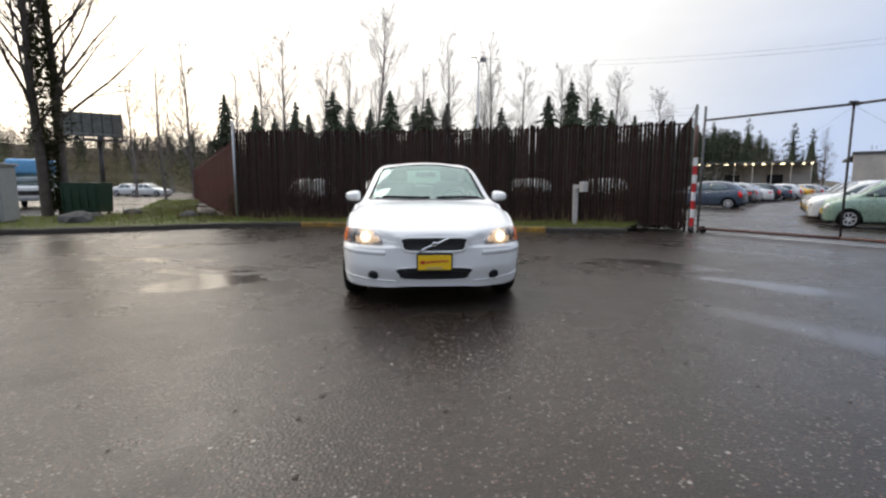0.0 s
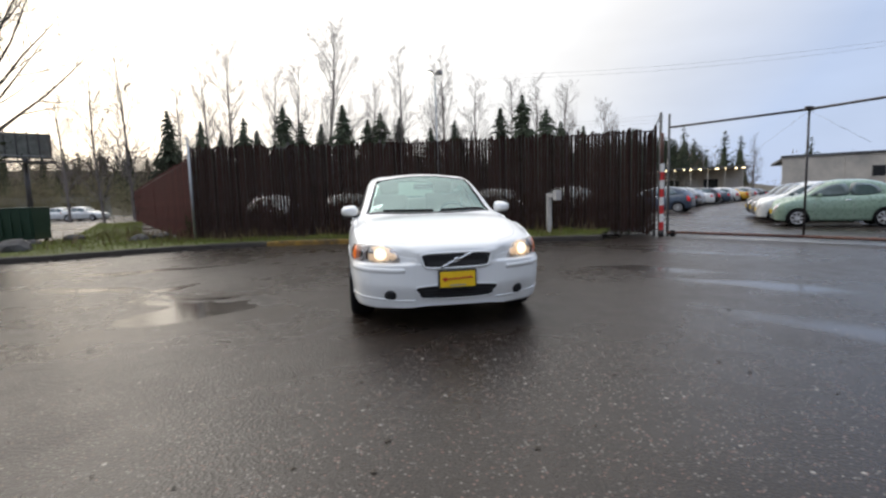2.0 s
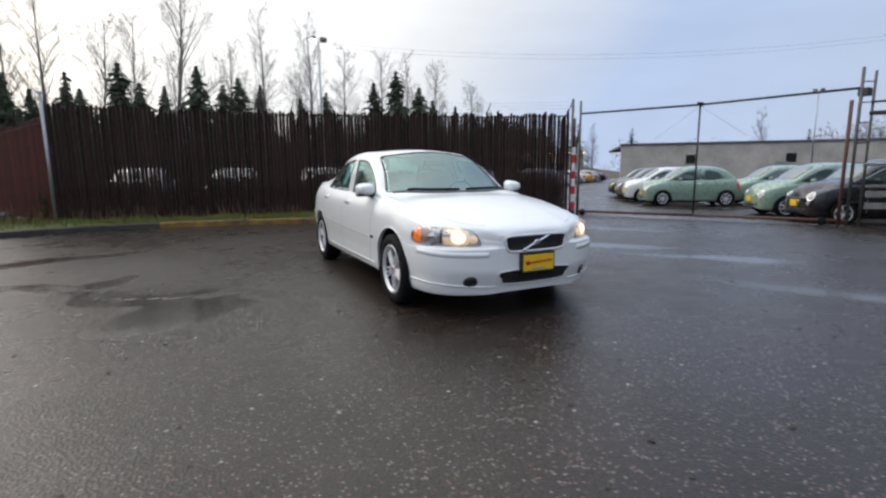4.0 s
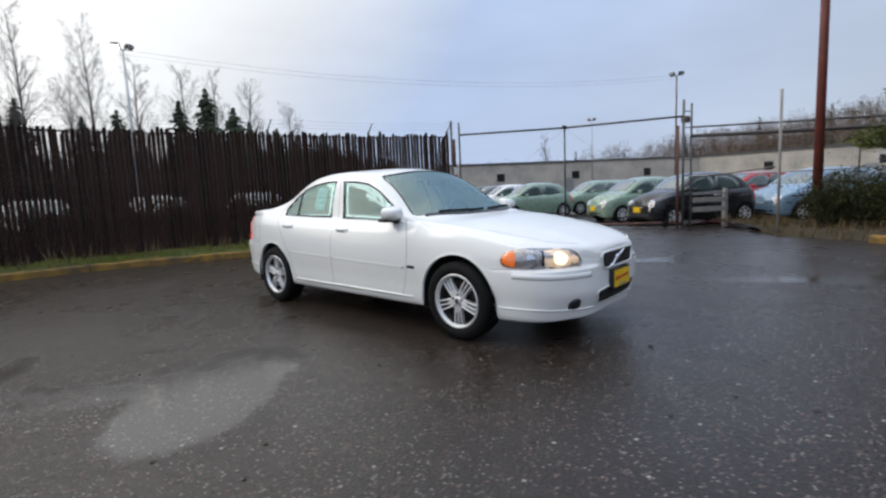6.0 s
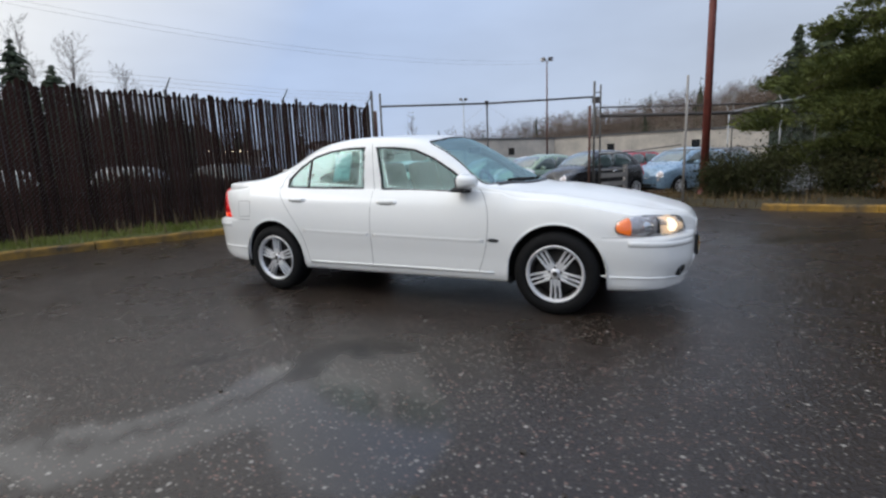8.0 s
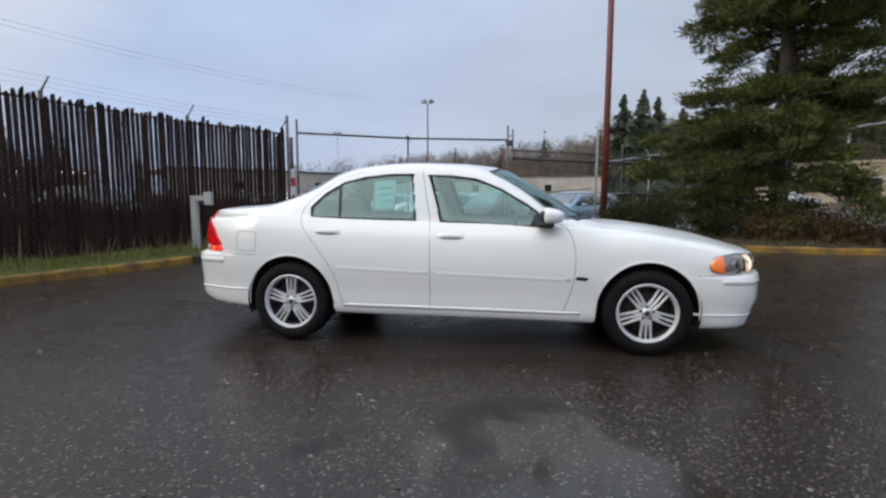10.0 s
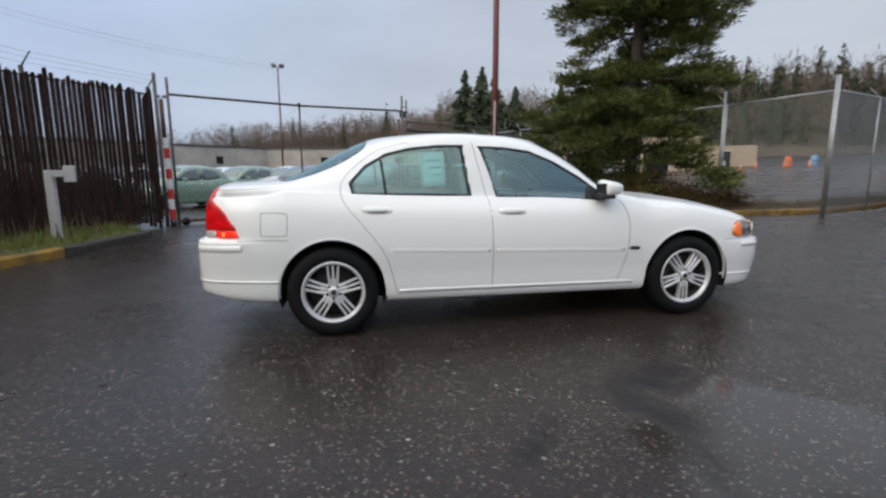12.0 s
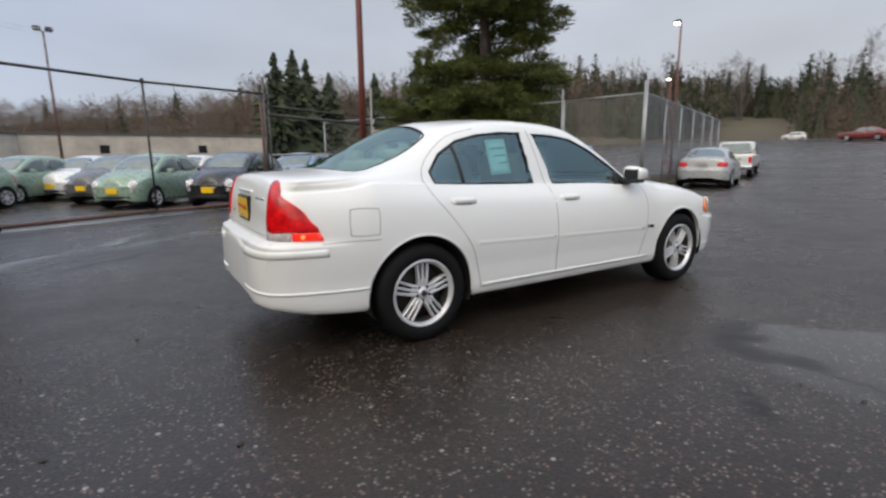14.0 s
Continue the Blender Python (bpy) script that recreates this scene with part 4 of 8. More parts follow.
        sh.patch("fog_glass", fr2, F, 0.006, M_DARKGLASS, fog, "dark lamp glass", 3, 0.004, 2)
    for yy, sg, zc_, nm in ((-0.032, -1, 0.452, "front"), (4.468, 1, 0.845, "rear")):
        pl = new("dealer_plate")
        pl.parent = car
        pl["label"] = "yellow plate in a black frame"
        part("plate_frame", bm_box(-0.160, yy - 0.006, zc_ - 0.080, 0.160, yy + 0.05, zc_ + 0.080, 0.006), M_BLACK, pl, "black plate frame")
        part("plate_face", bm_box(-0.148, min(yy - 0.009 * 1, yy + sg * 0.009) if sg < 0 else yy + 0.045, zc_ - 0.064, 0.148, yy if sg < 0 else yy + 0.054, zc_ + 0.066, 0.002), M_YELLOW, pl, "yellow plate face")
        yo = yy - 0.0115 if sg < 0 else yy + 0.0555
        pts = [(x, yo, zc_ + 0.008 + (0.016 if i < 5 else 0.009) * math.sin(i * 1.9) + 0.06 * x) for i, x in enumerate(np.linspace(-0.125, 0.125, 34))]
        v, f = tube(pts, [0.010 if i < 5 else 0.0055 for i in range(34)], 5)
        v = [(a, yo + (b - yo) * 0.15, c) for a, b, c in v]
        pyd("script_bar", v, f, M_REDINK, pl, "red bar of unreadable script")
        part("print_bar", bm_box(-0.07, yo - 0.001, zc_ - 0.052, 0.07, yo + 0.001, zc_ - 0.042), M_GAP, pl)
    # glass front and back
    T = (0, 0, -1)
    scr = [(x, y, 1.2) for x, y in screen]
    sh.patch("windscreen", scr, T, -0.003, M_SCREEN, car, "tinted windscreen", 14, 0.004, 3)
    sh.ribbon("windscreen_seal", scr, T, 0.014, 0.003, M_BLACK, car, "black windscreen edge", 3, True)
    bk = [(x, y, 1.2) for x, y in back]
    sh.patch("rear_window", bk, T, -0.003, M_GLASS, car, "tinted rear window", 12, 0.004, 3)
    sh.ribbon("rear_window_seal", bk, T, 0.012, 0.003, M_BLACK, car, "", 3, True)
    cowl = [(x, y, 1.2) for x, y in ((-0.66, 1.43), (-0.35, 1.285), (0, 1.25), (0.35, 1.285), (0.66, 1.43))]
    sh.ribbon("cowl_panel", cowl, T, 0.050, 0.004, M_BLACK, car, "black plastic cowl", 6)
    for x0, x1 in ((-0.52, 0.02), (0.10, 0.60)):
        pts = [(x, 1.292 + 0.30 * x * x + 0.02, 1.2) for x in np.linspace(x0, x1, 9)]
        sh.ribbon("wiper", pts, T, 0.011, 0.014, M_BLACK, car, "black windscreen wiper", 1, False, 0.004)
    B = (0, -1, 0)
    sh.ribbon("trunk_gap", [(x, 4.5, 0.722) for x in np.linspace(-0.56, 0.56, 9)], B, 0.008, 0.001, M_GAP, car, "", 2)
    sh.ribbon("trunk_grip", [(x, 4.5, 0.955) for x in np.linspace(-0.2, 0.2, 5)], B, 0.020, 0.010, M_WHITE, car, "", 3, False, 0.006)
    for x0, x1 in ((-0.50, -0.30), (0.30, 0.42)):
        sh.ribbon("badge", [(x, 4.5, 0.925 if x0 < 0 else 0.80) for x in np.linspace(x0, x1, 3)], B, 0.014, 0.003, M_CHROME, car, "small chrome badge bar", 2)
    fl = side3([(4.105, 0.72), (3.935, 0.718), (3.928, 0.868), (4.098, 0.872)], 0.0)
    fl = [(-0.9, p[1], p[2]) for p in fl]
    rr = []
    for i in range(4):
        a, b, c = (np.array(fl[(i + k) % 4]) for k in (-1, 0, 1))
        rr += [b + (a - b) / np.linalg.norm(a - b) * 0.02, b + (c - b) / np.linalg.norm(c - b) * 0.02]
    sh.ribbon("fuel_flap", rr, (1, 0, 0), 0.005, 0.001, M_GAP, car, "outline of the fuel flap", 3, True)
    # underside and cabin
    part("floor_pan", bm_box(-0.48, 0.30, 0.235, 0.48, 4.25, 0.26, 0.005), M_WELL, car, "dark underbody")
    cab = new("cabin")
    cab.parent = car
    part("cabin_tub", bm_box(-0.78, 1.36, 0.262, 0.78, 3.20, 0.62, 0.02), M_BEIGE, cab, "beige cabin lining")
    part("parcel_shelf", bm_box(-0.60, 3.42, 0.90, 0.60, 4.0, 0.94, 0.01), M_BEIGE, cab)
    part("dashboard", bm_box(-0.70, 1.28, 0.62, 0.70, 1.72, 0.93, 0.06), M_DASH, cab, "grey dashboard", True)
    for x in (-0.36, 0.36):
        seat = new("front_seat")
        seat.parent = cab
        part("cushion", bm_box(x - 0.25, 2.0, 0.50, x + 0.25, 2.50, 0.66, 0.05), M_BEIGE, seat, "", True)
        bm = bm_box(-0.24, -0.07, 0, 0.24, 0.07, 0.60, 0.06)
        bm.transform(Matrix.Translation((x, 2.50, 0.60)) @ Matrix.Rotation(radians(-14), 4, "X"))
        part("backrest", bm, M_BEIGE, seat, "", True)
        bm = bm_box(-0.13, -0.05, 0, 0.13, 0.05, 0.17, 0.045)
        bm.transform(Matrix.Translation((x, 2.66, 1.20)) @ Matrix.Rotation(radians(-10), 4, "X"))
        part("headrest", bm, M_BEIGE, seat, "", True)
    part("rear_bench", bm_box(-0.64, 2.95, 0.50, 0.64, 3.45, 0.68, 0.05), M_BEIGE, cab, "", True)
    bm = bm_box(-0.62, -0.08, 0, 0.62, 0.08, 0.55, 0.06)
    bm.transform(Matrix.Translation((0, 3.42, 0.62)) @ Matrix.Rotation(radians(-18), 4, "X"))
    part("rear_backrest", bm, M_BEIGE, cab, "", True)
    for x in (-0.36, 0.36):
        part("rear_headrest", bm_box(x - 0.12, 3.52, 1.08, x + 0.12, 3.61, 1.22, 0.04), M_BEIGE, cab, "", True)
    pts = [(0.36 + 0.185 * math.cos(a), 1.86 + 0.07 * math.sin(a), 0.90 + 0.17 * math.sin(a)) for a in np.linspace(0, 2 * math.pi, 25)]
    v, f = tube(pts, 0.016, 8)
    pyd("steering_wheel", v, f, M_DASH, cab, "dark steering wheel")
    part("interior_mirror", bm_box(-0.12, 1.86, 1.24, 0.12, 1.89, 1.30, 0.012), M_BLACK, cab)
    # sheet in the rear window
    pp = sh.patch("window_sheet", side3([(2.827, 1.290), (3.005, 1.280), (3.005, 1.035), (2.822, 1.045)], -0.9), (1, 0, 0), -0.014, M_PAPER, car, "pale green paper sheet behind the window", 3, 0.015, 0)
    for k in range(3):
        z = 1.22 - 0.05 * k
        sh.ribbon("print_line", side3([(2.85, z + 0.002), (2.98 - 0.03 * (k % 3), z - 0.004)], -0.9), (1, 0, 0), 0.006, -0.010, M_PAPERINK, pp, "", 2)
    return car


build_sedan()


# ---------------------------------------------------------------- ground
def asphalt_material():
    m = bpy.data.materials.new("wet_asphalt")
    m.use_nodes = True
    t = m.node_tree
    b = t.nodes["Principled BSDF"]
    tc = t.nodes.new("ShaderNodeTexCoord")

    def noise_node(scale, detail=5, rough=0.6):
        n = t.nodes.new("ShaderNodeTexNoise")
        n.inputs["Scale"].default_value = scale
        n.inputs["Detail"].default_value = detail
        n.inputs["Roughness"].default_value = rough
        t.links.new(tc.outputs["Object"], n.inputs["Vector"])
        return n

    def ramp(src, lo, hi, a=0.0, c=1.0):
        r = t.nodes.new("ShaderNodeMapRange")
        r.inputs["From Min"].default_value, r.inputs["From Max"].default_value = lo, hi
        r.inputs["To Min"].default_value, r.inputs["To Max"].default_value = a, c
        t.links.new(src, r.inputs["Value"])
        return r.outputs["Result"]

    def mixc(fac, a, c):
        x = t.nodes.new("ShaderNodeMix")
        x.data_type = "RGBA"
        t.links.new(fac, x.inputs["Factor"])
        for sock, val in (("A", a), ("B", c)):
            if isinstance(val, tuple):
                x.inputs[sock].default_value = (*val, 1)
            else:
                t.links.new(val, x.inputs[sock])
        return x.outputs["Result"]

    def mathn(op, a, c):
        x = t.nodes.new("ShaderNodeMath")
        x.operation = op
        for i, val in enumerate((a, c)):
            if isinstance(val, float):
                x.inputs[i].default_value = val
            else:
                t.links.new(val, x.inputs[i])
        return x.outputs["Value"]

    big = noise_node(0.35, 5, 0.6)
    mid = noise_node(2.6, 6, 0.65)
    grain = noise_node(55, 3, 0.7)
    vor = t.nodes.new("ShaderNodeTexVoronoi")
    vor.inputs["Scale"].default_value = 62
    t.links.new(tc.outputs["Object"], vor.inputs["Vector"])
    vor2 = t.nodes.new("ShaderNodeTexVoronoi")
    vor2.inputs["Scale"].default_value = 21
    t.links.new(tc.outputs["Object"], vor2.inputs["Vector"])
    sep = t.nodes.new("ShaderNodeSeparateColor")
    t.links.new(vor.outputs["Color"], sep.inputs["Color"])
    sep2 = t.nodes.new("ShaderNodeSeparateColor")
    t.links.new(vor2.outputs["Color"], sep2.inputs["Color"])
    col = mixc(ramp(mid.outputs["Fac"], 0.3, 0.7), (0.0125, 0.0090, 0.0068), (0.0230, 0.0168, 0.0128))
    col = mixc(ramp(grain.outputs["Fac"], 0.35, 0.7), col, (0.035, 0.027, 0.0215))
    stone = mathn("MULTIPLY", ramp(sep.outputs["Red"], 0.73, 0.88), ramp(vor.outputs["Distance"], 0.55, 0.25))
    col = mixc(stone, col, mixc(ramp(sep.outputs["Blue"], 0.35, 0.65), (0.16, 0.098, 0.078), (0.19, 0.173, 0.150)))
    stone2 = mathn("MULTIPLY", ramp(sep2.outputs["Green"], 0.965, 0.98), ramp(vor2.outputs["Distance"], 0.30, 0.12))
    col = mixc(stone2, col, (0.32, 0.295, 0.26))
    at = t.nodes.new("ShaderNodeAttribute")
    at.attribute_name = "wet"
    pt = t.nodes.new("ShaderNodeAttribute")
    pt.attribute_name = "broken"
    # broken patches, and the crack with its dark reflection put into the colour
    col = mixc(pt.outputs["Fac"], col, (0.0075, 0.0055, 0.0045))
    # pale tint puts some reflected sky into the colour of the wet parts
    pale = mixc(ramp(mid.outputs["Fac"], 0.3, 0.7), (0.040, 0.038, 0.035), (0.065, 0.061, 0.055))
    col = mixc(mathn("MULTIPLY", at.outputs["Fac"], 0.22), col, pale)
    t.links.new(col, b.inputs["Base Color"])
    film = ramp(big.outputs["Fac"], 0.36, 0.64, 0.38, 0.22)
    film = mathn("ADD", film, ramp(mid.outputs["Fac"], 0.3, 0.7, 0.06, -0.06))
    rough = t.nodes.new("ShaderNodeMix")
    t.links.new(at.outputs["Fac"], rough.inputs["Factor"])
    t.links.new(film, rough.inputs["A"])
    rough.inputs["B"].default_value = 0.14
    rr = t.nodes.new("ShaderNodeMix")
    t.links.new(pt.outputs["Fac"], rr.inputs["Factor"])
    t.links.new(rough.outputs["Result"], rr.inputs["A"])
    rr.inputs["B"].default_value = 0.42
    t.links.new(rr.outputs["Result"], b.inputs["Roughness"])
    hgt = mathn("ADD", mathn("MULTIPLY", grain.outputs["Fac"], 0.6), mathn("MULTIPLY", vor.outputs["Distance"], 0.7))
    bp = t.nodes.new("ShaderNodeBump")
    bp.inputs["Distance"].default_value = 0.006
    t.links.new(mathn("MULTIPLY", mathn("SUBTRACT", 1.0, mathn("MAXIMUM", at.outputs["Fac"], pt.outputs["Fac"])), 0.55), bp.inputs["Strength"])
    t.links.new(hgt, bp.inputs["Height"])
    t.links.new(bp.outputs["Normal"], b.inputs["Normal"])
    sp = t.nodes.new("ShaderNodeMix")
    t.links.new(at.outputs["Fac"], sp.inputs["Factor"])
    sp.inputs["A"].default_value, sp.inputs["B"].default_value = 0.33, 0.55
    t.links.new(sp.outputs["Result"], b.inputs["Specular IOR Level"])
    return m


def blot(X, Y, cx, cy, rx, ry, ang, edge=0.25):
    """Soft ellipse, 1 inside."""
    c, s = math.cos(radians(ang)), math.sin(radians(ang))
    u, v = ((X - cx) * c + (Y - cy) * s) / rx, (-(X - cx) * s + (Y - cy) * c) / ry
    d = np.sqrt(u * u + v * v)
    return np.clip((1 + edge - d) / (2 * edge), 0, 1)


def wobble(X, Y, scale, seed):
    """Cheap smooth noise out of sines."""
    r = np.random.RandomState(seed)
    out = np.zeros_like(X)
    for k in range(14):
        a, f, p = r.uniform(0, 6.28), scale * r.uniform(0.5, 3.0), r.uniform(0, 6.28)
        out += np.sin((X * math.cos(a) + Y * math.sin(a)) * f + p) / (0.6 + 0.5 * k ** 0.5)
    return out / 6


def build_ground():
    fx = np.arange(-6.5, 7.0, 0.065)
    fy = np.arange(-4.0, 9.5, 0.065)
    g = 0.06 * 1.28 ** np.arange(1, 42)
    grow = np.cumsum(g)
    grow = grow[grow < 1100]
    xs = np.concatenate([fx[0] - grow[::-1], fx, fx[-1] + grow])
    ys = np.concatenate([fy[0] - grow[::-1], fy, fy[-1] + grow])
    extra = np.arange(8, 16, 0.5)
    xs = np.unique(np.concatenate([xs, extra]).round(3))
    ys = np.unique(np.concatenate([ys, -np.arange(16, 90, 2.0)]).round(3))
    X, Y = np.meshgrid(xs, ys, indexing="ij")
    Z = np.vectorize(ground_z)(X, Y)
    nx, ny = X.shape
    i, j = np.meshgrid(np.arange(nx - 1), np.arange(ny - 1), indexing="ij")
    a = (i * ny + j).ravel()
    F = np.stack([a, a + ny, a + ny + 1, a + 1], -1)
    me = bpy.data.meshes.new("ground")
    me.from_pydata(np.stack([X, Y, Z], -1).reshape(-1, 3).tolist(), [], F.tolist())
    me.update()
    Xw, Yw = X + 0.22 * wobble(X, Y, 2.2, 3), Y + 0.22 * wobble(X, Y, 2.2, 4)
    wet = np.zeros_like(X)
    pools = [(-4.3, 3.4, 0.9, 0.22, -20, 0.45), (3.35, 2.5, 0.75, 0.20, -42, 0.4), (3.8, 1.0, 0.9, 0.16, -50, 0.5), (5.2, 4.4, 1.3, 0.16, -52, 0.5), (-3.4, 3.15, 0.5, 0.16, 60, 0.5),
             (4.4, 5.9, 1.5, 0.10, -35, 0.5), (2.5, 2.62, 0.14, 0.06, 0, 0.5), (-4.6, 5.3, 0.9, 0.2, 10, 0.5), (3.3, -1.3, 1.2, 0.18, -60, 0.6), (4.9, -3.5, 1.6, 0.2, -75, 0.6)]
    # main pool beside the crack: dense shore points, then distance to the outline
    shore = [(-1.88, 1.55), (-2.02, 2.05), (-2.35, 2.30), (-2.75, 2.27), (-3.10, 2.48), (-3.42, 2.86), (-3.58, 2.35), (-3.22, 2.02), (-2.92, 1.80), (-3.16, 1.32), (-3.06, 0.98), (-2.62, 1.00), (-2.25, 1.32)]
    shore = np.array(smooth_curve(shore, 6, True))
    near = (np.abs(X + 2.7) < 1.6) & (np.abs(Y - 1.9) < 1.7)
    px, py = Xw[near] * 0.6 + X[near] * 0.4, Yw[near] * 0.6 + Y[near] * 0.4
    gap = np.sqrt(((px[:, None] - shore[None, :, 0]) ** 2 + (py[:, None] - shore[None, :, 1]) ** 2).min(1))
    gap = np.where(inside(shore, px, py), gap, -gap)
    wet[near] = np.clip(0.5 + gap / 0.09, 0, 1)
    for p in pools:
        wet = np.maximum(wet, blot(Xw, Yw, *p))
    sheen = np.clip(0.55 * wobble(X, Y, 0.7, 9) - 0.12, 0, 0.35)
    wet = np.clip(np.maximum(wet, sheen), 0, 1)
    broken = np.zeros_like(X)
    for p in [(-1.95, 1.95, 0.17, 0.09, 60, 0.4), (-2.36, 2.73, 0.14, 0.05, -30, 0.4),
              (3.1, 3.1, 0.28, 0.05, -40, 0.4),
              (1.5, -9.9, 0.06, 1.3, -20, 0.5), (3.55, 5.25, 1.4, 0.045, -53, 0.5), (3.75, 5.55, 1.2, 0.03, -56, 0.5), (4.6, 5.6, 1.5, 0.04, -58, 0.5), (1.3, -5.0, 0.5, 0.04, 70, 0.5), (0.4, -6.0, 1.1, 0.05, 62, 0.5), (2.3, -9.5, 1.6, 0.07, 72, 0.5)]:
        broken = np.maximum(broken, blot(X + 0.16 * wobble(X, Y, 5, 5), Y + 0.16 * wobble(X, Y, 5, 6), *p))
    # ragged wet crack from the west to the broken patch; its dark fence reflection is painted
    crack = [(-3.9, 3.3), (-3.40, 2.81), (-3.22, 2.36), (-2.71, 2.12), (-2.33, 2.08), (-2.0, 2.17), (-1.82, 1.72)]
    Xc, Yc = X + 0.10 * wobble(X, Y, 13, 15), Y + 0.10 * wobble(X, Y, 13, 16)
    for k in range(len(crack) - 1):
        (x0, y0), (x1, y1) = crack[k], crack[k + 1]
        L2 = (x1 - x0) ** 2 + (y1 - y0) ** 2
        u = np.clip(((Xc - x0) * (x1 - x0) + (Yc - y0) * (y1 - y0)) / L2, 0, 1)
        d = np.hypot(Xc - x0 - u * (x1 - x0), Yc - y0 - u * (y1 - y0))
        wd = (0.05, 0.05, 0.045, 0.05, 0.09, 0.10)[k]
        broken = np.maximum(broken, np.clip((wd * 1.5 - d) / wd, 0, 1) * (0.5 if k < 4 else 0.8))
    broken = broken * 0.95
    wet = np.clip(wet - broken, 0, 1)
    for nm, arr in (("wet", wet), ("broken", broken)):
        at = me.attributes.new(nm, "FLOAT", "POINT")
        at.data.foreach_set("value", arr.ravel().astype(np.float32))
    gr = link_mesh("ground", me, asphalt_material())
    return tagged(gr, "wet grey asphalt yard with shallow puddles and cracks", "asphalt", "", "structure")


build_ground()


# ---------------------------------------------------------------- kerbs and verges
KERB_BACK = [(-15.0, 7.4), (-12.0, 7.4), (-9.6, 7.65), (-7.6, 8.25), (-6.0, 9.05), (-4.6, 9.5), (-3.2, 9.55), (-1.4, 9.35), (0.3, 8.72), (1.9, 7.95), (3.2, 7.5), (4.3, 7.25), (5.1, 7.12)]
FENCE = [(-5.24, 10.52), (-2.0, 10.45), (0.5, 9.93), (2.2, 9.35), (4.8, 8.62), (6.78, 7.44)]
KERB_EAST = [(7.12, -1.5), (6.98, -1.9), (6.72, -3.2), (6.5, -4.8), (6.35, -6.6), (6.45, -8.2), (7.0, -10.2), (8.0, -12.6), (10.0, -17.0), (13.5, -25.0)]


def kerb(name, line, label, yellow):
    pts = smooth_curve(line, 6)
    k = thing(name, Matrix(), label, "kerb", "", "structure")
    prof = [(-0.075, -0.05), (-0.075, 0.105), (-0.055, 0.128), (0.055, 0.128), (0.075, 0.108), (0.075, -0.05)]
    n = len(pts)
    step = 6
    for s in range(0, n - 1, step):
        seg = pts[s:min(s + step, n - 1) + 1]
        if len(seg) < 2:
            continue
        vs, fs = [], []
        for i, p in enumerate(seg):
            gi = s + i
            d = pts[min(gi + 1, n - 1)] - pts[max(gi - 1, 0)]
            d /= np.linalg.norm(d)
            nrm = np.array([-d[1], d[0]])
            shrink = 0.006 if i in (0, len(seg) - 1) else 0.0
            q = p + d * (shrink if i == 0 else -shrink)
            for a, z in prof:
                w = q + nrm * a
                vs.append((w[0], w[1], z + ground_z(q[0], q[1]) + 0.006 * math.sin(gi * 1.7)))
        m = len(prof)
        for i in range(len(seg) - 1):
            for e in range(m - 1):
                fs.append((i * m + e, i * m + e + 1, (i + 1) * m + e + 1, (i + 1) * m + e))
        fs += [tuple(range(m)), tuple(range((len(seg) - 1) * m, len(seg) * m))[::-1]]
        bm = bmesh.new()
        me = bpy.data.meshes.new("t")
        me.from_pydata(vs, [], fs)
        bm.from_mesh(me)
        bpy.data.meshes.remove(me)
        part("kerb_stone", bm, M_KERBY if yellow(pts[s]) else M_KERB, k)
    return k


kerb("kerb_back", KERB_BACK, "low concrete kerb with worn yellow paint", lambda p: -4.5 < p[0] < 2.7)
kerb("kerb_east", KERB_EAST, "low kerb with worn yellow paint round a planted island", lambda p: -14 < p[1] < -1.3)


def verge(name, a, b, label, z=0.115, rows=10, res=60, edge=None, soil=None):
    """A turf strip between two lines."""
    A, B = np.array(smooth_curve(a, 12)), np.array(smooth_curve(b, 12))
    ta = np.linspace(0, 1, res)

    def along(L):
        d = np.concatenate([[0], np.cumsum(np.linalg.norm(np.diff(L, axis=0), axis=1))])
        return np.stack([np.interp(ta * d[-1], d, L[:, k]) for k in (0, 1)], -1)
    A, B = along(A), along(B)
    vs, fs = [], []
    for i in range(res):
        for r in range(rows + 1):
            p = A[i] + (B[i] - A[i]) * r / rows
            lump = 0.05 * noise.noise(Vector((p[0] * 1.1, p[1] * 1.1, 3))) + 0.02 * noise.noise(Vector((p[0] * 5, p[1] * 5, 1)))
            vs.append((p[0], p[1], (edge if edge is not None and r == 0 else z) + ground_z(p[0], p[1]) + (lump + 0.03 if 0 < r else 0)))
    w = rows + 1
    for i in range(res - 1):
        for r in range(rows):
            fs.append((i * w + r, i * w + r + 1, (i + 1) * w + r + 1, (i + 1) * w + r))
    ob = pyd(name, vs, fs, soil or M_SOIL)
    tagged(ob, label, "grass", "", "structure")
    return np.array(vs).reshape(res, w, 3)


